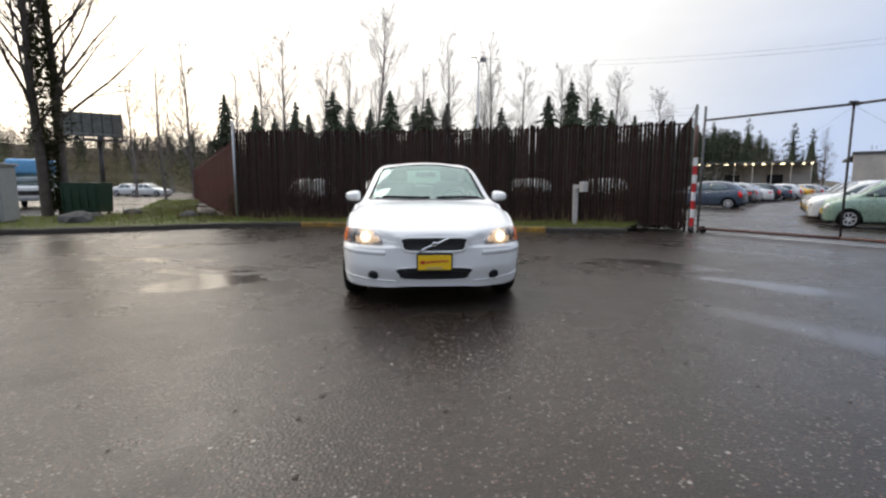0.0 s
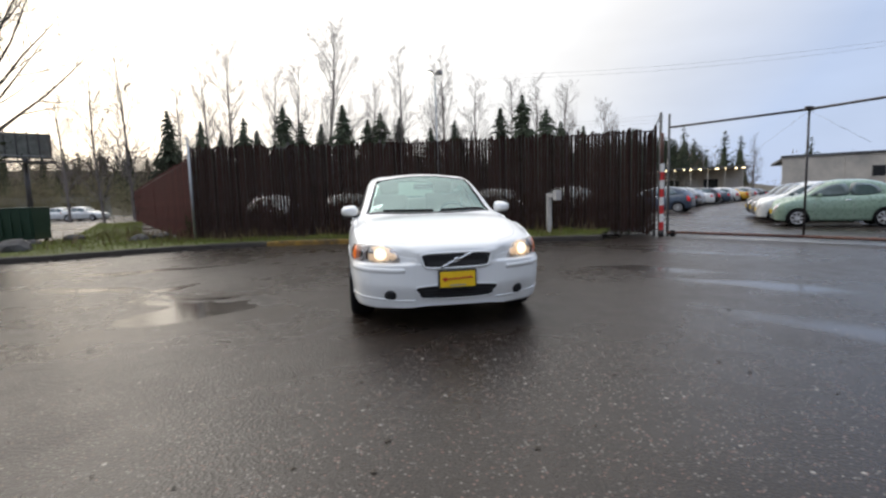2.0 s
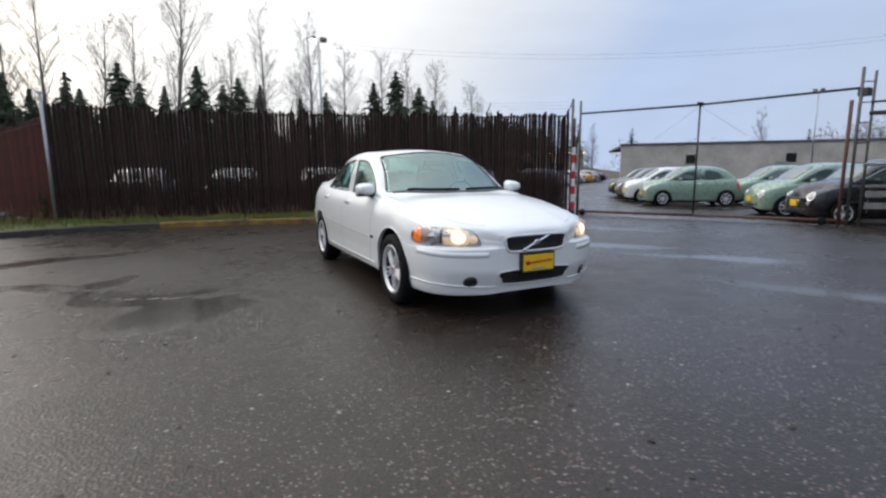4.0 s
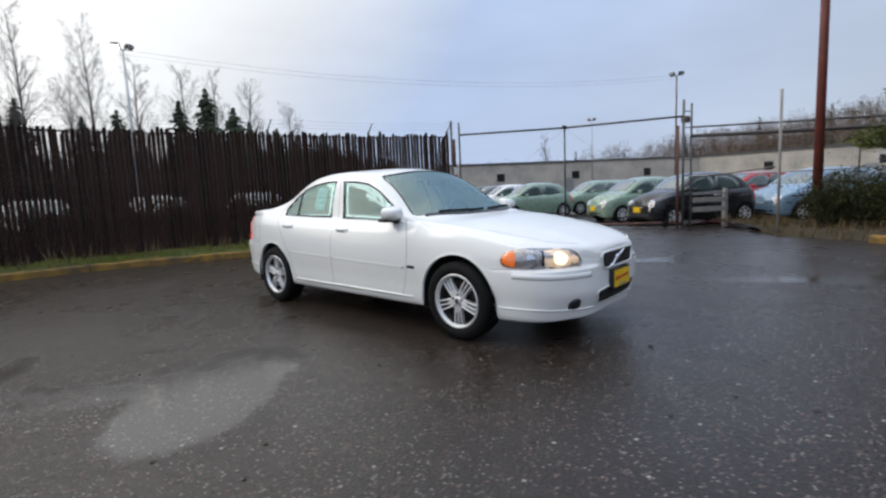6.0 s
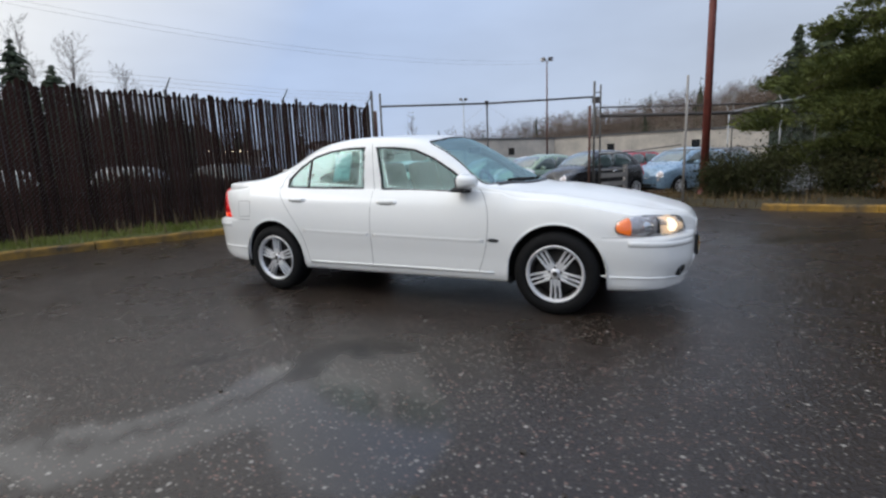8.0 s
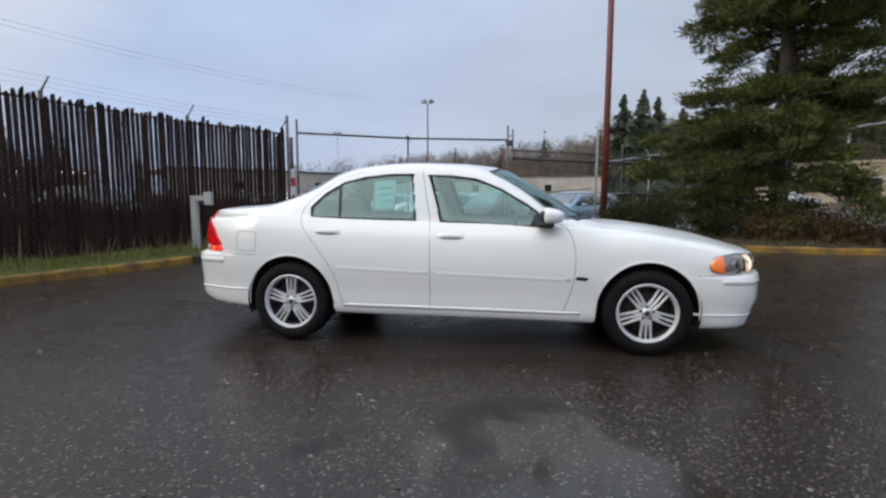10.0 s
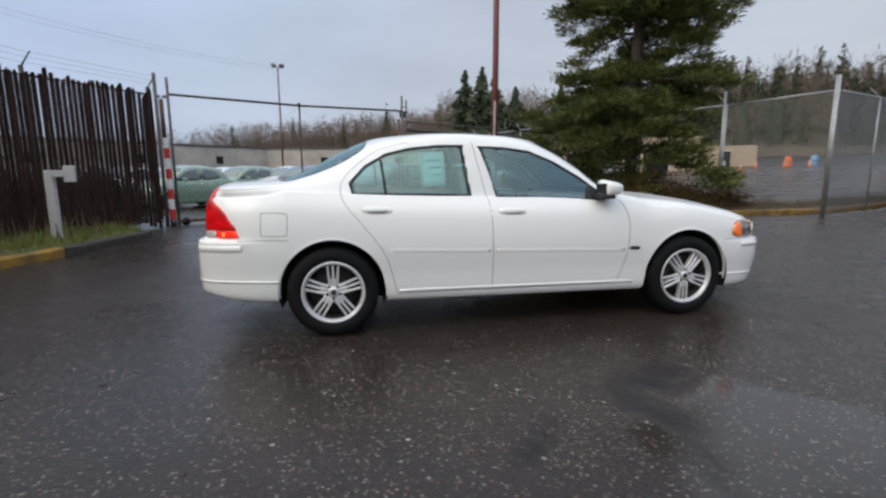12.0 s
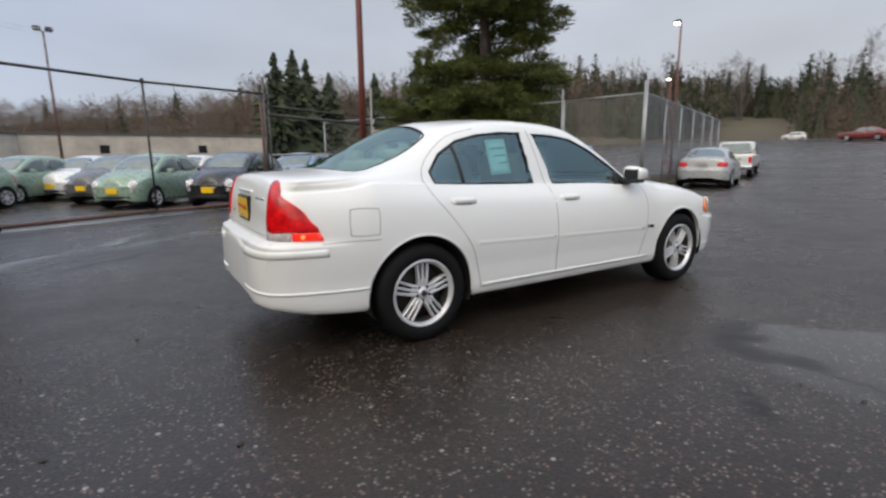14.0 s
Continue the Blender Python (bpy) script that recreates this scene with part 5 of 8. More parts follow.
def blades(name, surf, count, hmin, hmax, material, label, seed, bias=1.0, rmax=None):
    rs = np.random.RandomState(seed)
    res, w, _ = surf.shape
    vs, fs = [], []
    for k in range(count):
        i, r = rs.uniform(0, res - 1.01), (rs.uniform(0, 1) ** bias) * (rmax or (w - 1.01))
        i0, r0 = int(i), int(r)
        fi, fr = i - i0, r - r0
        p = surf[i0, r0] * (1 - fi) * (1 - fr) + surf[i0 + 1, r0] * fi * (1 - fr) + surf[i0, r0 + 1] * (1 - fi) * fr + surf[i0 + 1, r0 + 1] * fi * fr
        clump = 0.4 + 0.6 * max(0, noise.noise(Vector((p[0] * 1.5, p[1] * 1.5, 7))) + 0.5)
        h = rs.uniform(hmin, hmax) * clump
        an = rs.uniform(0, 6.28)
        c, s = math.cos(an), math.sin(an)
        lean = rs.uniform(0.1, 0.6) * h
        b = len(vs)
        wd = 0.004 + 0.035 * h
        vs += [(p[0] - s * wd, p[1] + c * wd, p[2] - 0.02), (p[0] + s * wd, p[1] - c * wd, p[2] - 0.02), (p[0] + c * lean, p[1] + s * lean, p[2] + h)]
        fs.append((b, b + 1, b + 2))
    ob = pyd(name, vs, fs, material, None, "", False)
    return tagged(ob, label, "grass", "", "stuff")


FENCE_FOOT = [(-10.5, 18.0), (-8.3, 14.5), (-6.7, 12.4), (-5.24, 10.75), (-2.0, 10.65), (0.5, 10.15), (2.2, 9.55), (4.6, 8.9), (5.9, 8.1)]
KERB_IN = [(-9.6, 7.73), (-7.6, 8.33), (-6.0, 9.13), (-4.6, 9.58), (-3.2, 9.63), (-1.4, 9.43), (0.3, 8.80), (1.9, 8.03), (3.2, 7.58), (4.3, 7.33), (5.1, 7.2)]
V1 = verge("verge_back", KERB_IN, FENCE_FOOT, "rough grass strip between the kerb and the fence")
blades("grass", V1, 20000, 0.05, 0.17, M_GRASS, "short rough green grass along the fence", 1)
blades("dry_weeds", V1, 900, 0.2, 0.6, M_DRYGRASS, "dry brown weed stems by the fence", 2, 0.6)
V2 = verge("verge_left", [(-16.0, 7.48), (-12.0, 7.48), (-9.6, 7.73), (-8.0, 8.2)], [(-16.5, 11.5), (-12.5, 12.8), (-10.6, 14.2), (-9.3, 16.0)], "grass patch with boulders beside the kerb", 0.10, 12, 50)
V4 = verge("verge_side", [(-10.3, 13.2), (-13.5, 21.0), (-19.0, 34.0)], [(-7.3, 13.4), (-9.7, 18.2), (-16.0, 34.0)], "long grass patch beside the red slatted fence", 0.085, 12, 60, -0.03)
blades("side_grass", V4, 12000, 0.05, 0.15, M_GRASS, "short bright green grass beside the side fence", 6)
blades("grass_patch", V2, 12000, 0.05, 0.14, M_GRASS, "short green grass patch", 3)
EAST_IN = [(8.4, 0.2), (7.6, -0.7), (7.08, -1.85), (6.82, -3.15), (6.6, -4.75), (6.45, -6.6), (6.55, -8.2), (7.1, -10.15), (8.1, -12.55), (10.1, -16.95)]
V3 = verge("verge_east", EAST_IN, [(10.6, 1.6), (10.6, 0.6), (11.3, -1.2), (11.8, -3.0), (11.0, -5.0), (8.6, -6.3), (7.6, -7.6), (8.0, -10.0), (9.0, -12.4), (10.9, -16.6)], "planted island of soil and rough grass", 0.11, 10, 60, -0.03, M_LITTER)
blades("island_grass", V3, 700, 0.04, 0.12, M_GRASS, "sparse grass on the planted island", 4)
blades("island_weeds", V3, 3000, 0.10, 0.34, M_DRYGRASS, "dry brown weeds on the planted island", 8)
blades("island_litter", V3, 9000, 0.04, 0.20, M_SHRUBB, "brown leaf litter and low cover", 5)


# ---------------------------------------------------------------- slatted fence
def resample(line, step):
    L = np.array(line, float)
    d = np.concatenate([[0], np.cumsum(np.linalg.norm(np.diff(L, axis=0), axis=1))])
    s = np.arange(0, d[-1], step)
    P = np.stack([np.interp(s, d, L[:, k]) for k in (0, 1)], -1)
    seg = np.clip(np.searchsorted(d, s, side="right") - 1, 0, len(L) - 2)
    T = (L[seg + 1] - L[seg]) / np.linalg.norm(L[seg + 1] - L[seg], axis=1)[:, None]
    return P, T


def slat_mesh(name, w, h, notch, material, bend):
    """One privacy slat with a torn, bent tip."""
    bm = bmesh.new()
    t = 0.005
    rows = [(0, w, 0.0, 0.0), (h * 0.5, w, 0.0, 0.0), (h - 0.16, w, 0.0, 0.0), (h - notch, w * 0.95, bend * 0.3, 0.0), (h, w * 0.55, bend, notch * 0.5)]
    rings = []
    for z, ww, off, drop in rows:
        rings.append([bm.verts.new((-ww / 2 + off, -t, z - drop)), bm.verts.new((ww / 2 + off, -t, z)), bm.verts.new((ww / 2 + off, t, z)), bm.verts.new((-ww / 2 + off, t, z - drop))])
    for p, q in zip(rings, rings[1:]):
        for e in range(4):
            bm.faces.new((p[e], p[(e + 1) % 4], q[(e + 1) % 4], q[e]))
    bm.faces.new(rings[0])
    bm.faces.new(rings[-1])
    bmesh.ops.recalc_face_normals(bm, faces=bm.faces)
    me = bpy.data.meshes.new(name)
    bm.to_mesh(me)
    bm.free()
    me.materials.append(material)
    return me


def slat_fence(name, line, top, material, label, pitch, width, posts=True, base=0.14, seed=1, gaps=0.004):
    fe = thing(name, Matrix(), label, "fence")
    rs = np.random.RandomState(seed)
    meshes = [slat_mesh("slat", width * k, top - base, nt, material, bd) for k, nt, bd in ((0.985, 0.04, 0.012), (1.0, 0.06, -0.014), (1.015, 0.03, 0.0), (1.0, 0.09, 0.022))]
    P, T = resample(line, pitch)
    for p, t in zip(P, T):
        if rs.uniform() < gaps:
            continue
        o = new("slat", meshes[rs.randint(4)])
        o.parent = fe
        z = ground_z(p[0], p[1]) + base + rs.uniform(-0.05, 0.03) - (0.07 if rs.uniform() < 0.10 else 0) + (0.05 if rs.uniform() < 0.06 else 0)
        o.matrix_basis = Matrix.Translation((p[0], p[1], z)) @ Matrix.Rotation(math.atan2(t[1], t[0]) + rs.uniform(-0.010, 0.010), 4, "Z") @ Matrix.Rotation(rs.uniform(-0.004, 0.004), 4, "Y")
    L = [(p[0], p[1]) for p in line]
    for z, r, nm in ((top - 0.10, 0.021, "top_rail"), (base + 0.02, 0.012, "bottom_wire"), (top * 0.5, 0.008, "middle_wire")):
        v, f = tube([(x, y + 0.03, z) for x, y in L], r, 8)
        pyd(nm, v, f, M_DARKSTEEL, fe)
    if posts:
        P, T = resample(line, 2.6)
        P = np.concatenate([P, [np.array(line[-1])]])
        for i, p in enumerate(P):
            if i == 0:
                continue
            v, f = tube([(p[0], p[1] + 0.07, 0), (p[0], p[1] + 0.07, top + 0.05)], 0.035, 10)
            pyd("fence_post", v, f, M_DARKSTEEL, fe, "dark steel post")
            v, f = tube([(p[0], p[1] + 0.07, top + 0.02), (p[0] + 0.05, p[1] - 0.06, top + 0.28)], [0.016, 0.010], 6)
            pyd("barb_arm", v, f, M_DARKSTEEL, fe)
        for k in range(3):
            v, f = tube([(x + 0.02 * k, y + 0.02 - 0.04 * k, top + 0.10 + 0.08 * k) for x, y in L], 0.002, 4)
            pyd("barbed_wire", v, f, M_STEELGREY, fe)
        # diamond wire that holds the slats, on both their faces
        A = np.array(line, float)
        vs, fs = [], []
        for p, q in zip(A, A[1:]):
            ln = np.linalg.norm(q - p)
            d = (q - p) / ln
            nr = np.array([-d[1], d[0]])
            H = top - 0.10 - base
            for sg in (-1, 1):
                for x0 in np.arange(-H, ln + H, 0.075):
                    a0, a1 = (x0, x0 + H) if sg > 0 else (x0 + H, x0)
                    t0, t1 = sorted(((0 - a0) / (a1 - a0), (ln - a0) / (a1 - a0)))
                    t0, t1 = max(0.0, t0), min(1.0, t1)
                    if t1 <= t0:
                        continue
                    o = len(vs)
                    for u in (t0, t1):
                        xx = a0 + (a1 - a0) * u
                        c = p + d * xx - nr * 0.009 * sg
                        for k in (-0.0016, 0.0016):
                            vs.append((c[0] + d[0] * k * 1.4, c[1] + d[1] * k * 1.4, base + H * u))
                    fs.append((o, o + 1, o + 3, o + 2))
        pyd("wire_mesh", vs, fs, M_STEELGREY, fe, "weathered diamond wire", False)
    return fe


slat_fence("slatted_fence", FENCE, 2.78, M_BROWN, "tall chain-link fence filled with dark brown slats", 0.086, 0.0710, gaps=0.0)
slat_fence("red_slat_fence", [(-5.36, 10.66), (-8.9, 18.2), (-18.5, 39.0)], 2.45, M_REDSLAT, "long side fence with faded dark red slats", 0.110, 0.104, False, 0.14, 3, 0.01)

corner = thing("corner_post", pose(-5.27, 10.50, 0.0), "galvanised steel corner post of the fence", "post")
v, f = tube([(0, 0, 0), (0, 0, 2.95)], 0.036, 12)
pyd("post_tube", v, f, M_GALV, corner)
v, f = revolve([(2.95, 0.05), (2.98, 0.048), (3.0, 0.02), (3.005, 0.0)], 12, "z")
pyd("post_cap", v, f, M_GALV, corner)


# ---------------------------------------------------------------- gate
GL, GJ, GR = Vector((6.85, 7.40, 0)), Vector((8.40, 4.75, 0)), Vector((9.64, 2.13, 0))


def pipe(name, a, b, r, material, parent, sides=10, label=""):
    v, f = tube([a, b], r, sides)
    return pyd(name, v, f, material, parent, label)


def build_gate():
    g = thing("sliding_gate", Matrix(), "long steel sliding gate frame with a thin overhead rail", "gate")
    zt = 2.72
    a, j, b = (p.copy() for p in (GL, GJ, GR))
    d = (b - a).normalized()
    a2 = a + d * 0.22
    pipe("top_rail", a2 + Vector((0, 0, zt)), j + Vector((0, 0, zt)), 0.026, M_DARKSTEEL, g)
    pipe("top_rail", j + Vector((0, 0, zt)), b + Vector((0, 0, zt + 0.06)), 0.026, M_DARKSTEEL, g)
    pipe("middle_post", j + Vector((0, 0, 0.10)), j + Vector((0, 0, zt)), 0.022, M_DARKSTEEL, g)
    part("rail_joint", bm_box(-0.09, -0.03, zt - 0.03, 0.09, 0.03, zt + 0.06, 0.01, m=Matrix.Translation(j)), M_DARKSTEEL, g)
    for s, e in ((a2, j), (j, b)):
        pipe("bottom_rail", s + Vector((0, 0, 0.11)), e + Vector((0, 0, 0.11)), 0.035, M_RUST, g)
    pipe("brace_cable", j + Vector((0, 0, zt - 0.03)), j + d * 1.0 + Vector((0, 0, 1.95)), 0.003, M_GALV, g, 5)
    pipe("brace_cable", j + Vector((0, 0, zt - 0.03)), j - d * 1.0 + Vector((0, 0, 1.95)), 0.003, M_GALV, g, 5)
    for p in (a + d * 0.35, b - d * 0.4):
        v, f = revolve([(-0.025, 0.0), (-0.025, 0.07), (-0.018, 0.085), (0.018, 0.085), (0.025, 0.07), (0.025, 0.0)], 20)
        w = pyd("gate_wheel", v, f, M_RUBBER, g, "small black gate wheel")
        w.location = p + Vector((0, 0, 0.085))
        w.rotation_euler = (0, 0, math.atan2(d.y, d.x) + math.pi / 2)
    t = thing("gate_track", Matrix(), "pale steel gate track set in the ground", "track", "", "structure")
    off = d.cross(Vector((0, 0, 1))) * -0.22
    v, f = tube([a + off + Vector((0, 0, 0.0)), b + off + Vector((0, 0, -0.02))], 0.022, 6)
    pyd("track_bar", v, f, M_GALV, t)
    # left end posts and striped guard
    p = thing("gate_post", pose(*GL), "pair of tall galvanised gate posts", "post")
    pipe("post_tube", (0, 0, 0), (0, 0, 3.12), 0.034, M_STEELGREY, p)
    pipe("post_tube", tuple(d * 0.22), tuple(d * 0.22 + Vector((0, 0, 3.05))), 0.028, M_STEELGREY, p)
    for z in (2.78, 2.90, 3.02):
        pipe("wire_clip", (-0.05, 0, z), (0.06, 0, z), 0.010, M_DARKSTEEL, p, 5)
    s = thing("reflector_post", pose(GL.x - 0.02, GL.y - 0.12, 0), "guard post painted in red and white bands", "post")
    for k in range(8):
        z = 0.16 + k * 0.21
        v, f = tube([(0, 0, z), (0, 0, z + 0.21)], 0.055, 14)
        pyd("band", v, f, M_POLEWHITE if k % 2 else M_POLERED, s, "", False)
    v, f = tube([(0, 0, 0), (0, 0, 0.16)], 0.058, 12)
    pyd("band_foot", v, f, M_DARKSTEEL, s)
    v, f = tube([(0, 0.02, 1.8), (0, 0.02, 2.6)], 0.042, 10)
    pyd("rusty_sleeve", v, f, M_RUST, s, "rusty brown upper sleeve")
    s2 = thing("pale_pipe", pose(GL.x + 0.16, GL.y - 0.1, 0), "short pale grey steel pipe beside the gate", "post")
    pipe("pipe_tube", (0, 0, 0), (0, 0, 1.95), 0.028, M_POSTWHITE, s2)
    # right end
    r = thing("gate_post", pose(*GR), "ladder-like pair of steel gate posts with rust", "post")
    pipe("post_tube", (0, 0, 0), (0, 0, 3.18), 0.030, M_STEELGREY, r)
    pipe("post_tube", (0.17, -0.14, 0), (0.17, -0.14, 3.10), 0.024, M_STEELGREY, r)
    for k in range(7):
        z = 0.5 + k * 0.4
        pipe("rung", (0, 0, z), (0.17, -0.14, z), 0.012, M_DARKSTEEL, r, 6)
    pipe("rusty_post", (-0.10, 0.10, 0), (-0.10, 0.10, 2.55), 0.034, M_RUST, r, 10, "rusty brown post")
    part("roller_box", bm_box(-0.02, -0.12, 2.62, 0.16, 0.06, 2.78, 0.02), M_DARKSTEEL, r)


build_gate()


def east_rails():
    r = thing("steel_rail_fence", Matrix(), "weathered steel rails carried on thin posts", "fence")
    a, b = Vector((9.75, 2.0, 0)), Vector((12.2, -5.2, 0))
    pipe("rail", a + Vector((0, 0, 2.28)), b + Vector((0, 0, 2.08)), 0.045, M_DARKSTEEL, r)
    pipe("rail", a + Vector((0, 0, 2.50)), b + Vector((0, 0, 2.30)), 0.022, M_DARKSTEEL, r)
    pipe("rail", a + Vector((0, 0, 1.28)), b + Vector((0, 0, 1.30)), 0.018, M_GALV, r)
    for k in (0.45, 0.72, 1.0):
        p = a + (b - a) * k
        pipe("rail_post", p + Vector((0, 0, -0.15)), p + Vector((0, 0, 2.75)), 0.018, M_STEELGREY, r, 8)
    v, f = tube([(9.72, 2.0, 1.24), (9.2, 1.0, 1.30), (8.15, 0.0, 1.38)], 0.016, 8)
    pyd("slanted_rail", v, f, M_STEELGREY, r)
    p = thing("thin_post", pose(8.08, -0.08, 0.05), "thin leaning weathered grey post", "post")
    v, f = tube([(0.06, 0, 0), (0, 0, 1.4), (-0.03, 0, 2.82)], 0.026, 8)
    pyd("post_tube", v, f, M_WOODG, p)
    s = thing("board_barrier", pose(10.3, 1.62, -0.06), "low barrier of weathered grey boards on a short post", "barrier")
    an = math.atan2(1.42 - 2.1, 10.66 - 9.75)
    for z in (0.42, 0.66, 0.86):
        part("board", bm_box(-0.55, -0.015, z, 0.50, 0.015, z + (0.13 if z < 0.8 else 0.05), 0.006, m=Matrix.Rotation(an, 4, "Z")), M_WOODG, s)
    part("short_post", bm_box(0.40, 0.0, 0, 0.50, 0.09, 1.0, 0.01, m=Matrix.Rotation(an, 4, "Z")), M_WOODG, s)
    rp = thing("red_pole", pose(9.74, -0.58, 0.0), "tall red-brown painted steel pole", "pole")
    v, f = tube([(0.09, 0, 0), (0, 0, 4.0), (-0.02, 0, 10.5)], [0.098, 0.085, 0.07], 16)
    pyd("pole_shaft", v, f, M_REDPOLE, rp)
    v, f = revolve([(0.0, 0.20), (0.06, 0.20), (0.09, 0.14), (0.30, 0.125)], 16, "z")
    ob = pyd("pole_base", v, f, M_REDPOLE, rp)
    ob.location = (0.09, 0, 0)


east_rails()

mb = thing("keypad_post", pose(4.10, 8.0, 0.10), "weathered white angled post carrying a small box", "post")
part("upright", bm_box(-0.055, -0.055, 0, 0.055, 0.055, 1.08, 0.012), M_POSTWHITE, mb)
part("arm", bm_box(-0.05, -0.20, 0.98, 0.05, 0.05, 1.08, 0.012, m=Matrix.Rotation(radians(20), 4, "Z")), M_POSTWHITE, mb)
part("keypad_box", bm_box(-0.03, -0.31, 0.90, 0.14, -0.17, 1.15, 0.012, m=Matrix.Rotation(radians(20), 4, "Z")), M_POSTWHITE, mb, "weathered white box")
part("concrete_foot", bm_box(-0.10, -0.10, -0.05, 0.10, 0.10, 0.035, 0.01), M_KERB, mb)


# ---------------------------------------------------------------- trees
def polar(az, dist, origin=(-0.2, -4.26)):
    return origin[0] + dist * math.sin(radians(az)), origin[1] + dist * math.cos(radians(az))


def bare_tree(seed, height, spread=0.36, levels=4, first=16, minr=0.006, stems=1, low=0.22):
    """Trunk and twig geometry of a leafless tree."""
    rs = random.Random(seed)
    trunk, twigs = [], []

    def limb(p, d, length, r, level):
        n = (6, 5, 4, 3, 2)[level]
        pts, rad = [Vector(p)], [r]
        dd = Vector(d).normalized()
        for i in range(1, n):
            dd = (dd + Vector((rs.uniform(-1, 1), rs.uniform(-1, 1), rs.uniform(-0.3, 0.9))) * (0.05 if level == 0 else 0.16)).normalized()
            pts.append(pts[-1] + dd * (length / (n - 1)))
            rad.append(max(minr * 0.6, r * (1 - 0.86 * i / (n - 1))))
        (trunk if level < 2 else twigs).append(tube(pts, rad, (8, 5, 4, 3, 3)[level], False))
        if level >= levels:
            return
        kids = (first, 7, 5, 3)[level] if levels == 3 else (first, 6, 4, 3)[level]
        for k in range(kids):
            f = low + (0.98 - low) * ((k + rs.random()) / kids) if level == 0 else 0.2 + 0.8 * (k + rs.random()) / kids
            x = f * (n - 1)
            i = min(int(x), n - 2)
            q = pts[i].lerp(pts[i + 1], x - i)
            ax = (pts[i + 1] - pts[i]).normalized()
            side = ax.orthogonal().normalized()
            side.rotate(Matrix.Rotation(rs.uniform(0, 6.283), 3, ax))
            ang = rs.uniform(0.45, 0.85) if height < 14 else rs.uniform(0.40, 0.78)
            nd = (ax * math.cos(ang) + side * math.sin(ang)).normalized()
            if level == 0:
                ln = height * spread * (1.15 - 0.85 * f) * rs.uniform(0.7, 1.15)
            else:
                ln = length * rs.uniform(0.38, 0.6) * (1.1 - 0.5 * f) * (1.0 if levels > 3 else 1.25)
            limb(q, nd, ln, max(minr, (r * (1 - 0.8 * f)) * (0.42 if level == 0 else 0.5)), level + 1)

    for s in range(stems):
        a = s * 2.4 + 0.5
        lean = 0.0 if stems == 1 else 0.02
        limb((0.25 * math.cos(a) * (stems > 1), 0.25 * math.sin(a) * (stems > 1), -0.1), (lean * math.cos(a), lean * math.sin(a), 1), height * (1 if s == 0 else 0.85), height * (0.0125 if height > 14 else 0.0145), 0)
    return merge(trunk), merge(twigs)


def tree_thing(name, geo, m, label, category, group="", bark=M_BARK, twig=M_TWIG):
    t = thing(name, m, label, category, group)
    pyd("trunk", *geo[0], bark, t)
    pyd("crown", *geo[1], twig, t, "fine bare twigs")
    return t


# multi-stemmed bare tree beside the bin
near_tree = tree_thing("bare_tree", bare_tree(11, 12.5, 0.46, 4, 24, 0.006, 2, 0.26), pose(-11.95, 12.9, 0.1, 0, 0, 40), "dark leafless tree with ivy on its stem", "tree", "", M_BARK, M_BARK)

variants = [bare_tree(s, 18.0, sp, 4, n, 0.0095, 1, lo) for s, sp, n, lo in ((21, 0.34, 34, 0.14), (22, 0.37, 32, 0.16), (23, 0.31, 36, 0.11))]
M_TWIGFAR = mat("far_twigs", (0.12, 0.098, 0.088), 0.95, var=0.2, scale=0.4)
M_BARKFAR = mat("far_pale_bark", (0.17, 0.145, 0.13), 0.95, var=0.25, scale=0.6)
bases = []
for k, geo in enumerate(variants):
    x, y = polar((-22.9, -4.0, 13.6)[k], (58, 56, 60)[k])
    sc = (0.88, 1.13, 0.85)[k]
    t = tree_thing("bare_tree", geo, pose(x, y, -0.2, 0, 0, 60 * k) @ Matrix.Scale(sc, 4), "tall slender leafless tree behind the fence", "tree", "bare trees behind the fence", M_BARKFAR, M_TWIGFAR)
    bases.append(t)
rs = random.Random(5)
for az, dist, h in ((-18.5, 62, 14.5), (-16.2, 66, 17.5), (-13.4, 60, 18.0), (-10.1, 58, 15.5), (-6.6, 66, 18.5), (0.9, 62, 15.5), (4.6, 58, 18.0), (9.9, 58, 17.5), (17.4, 62, 15.5), (20.2, 60, 14.8), (23.2, 58, 13.6), (27.6, 62, 12.2), (8.2, 75, 17), (-25.5, 48, 12), (-28, 60, 12.5), (42, 90, 9.5), (58, 95, 11), (136, 118, 20), (139.5, 122, 22), (141, 116, 19), (146, 120, 23), (150, 124, 21), (153, 118, 22), (160, 122, 21), (163, 118, 23), (167, 124, 21), (112, 112, 15), (105, 116, 14)):
    x, y = polar(az, dist)
    b = bases[rs.randrange(3)]
    o = copy_thing(b, Matrix())
    s = h / 18.0
    o.scale = (s * rs.uniform(0.8, 1.0), s * rs.uniform(0.8, 1.0), s)
    o.location, o.rotation_euler = (x, y, -0.2), (0, 0, rs.uniform(0, 6))


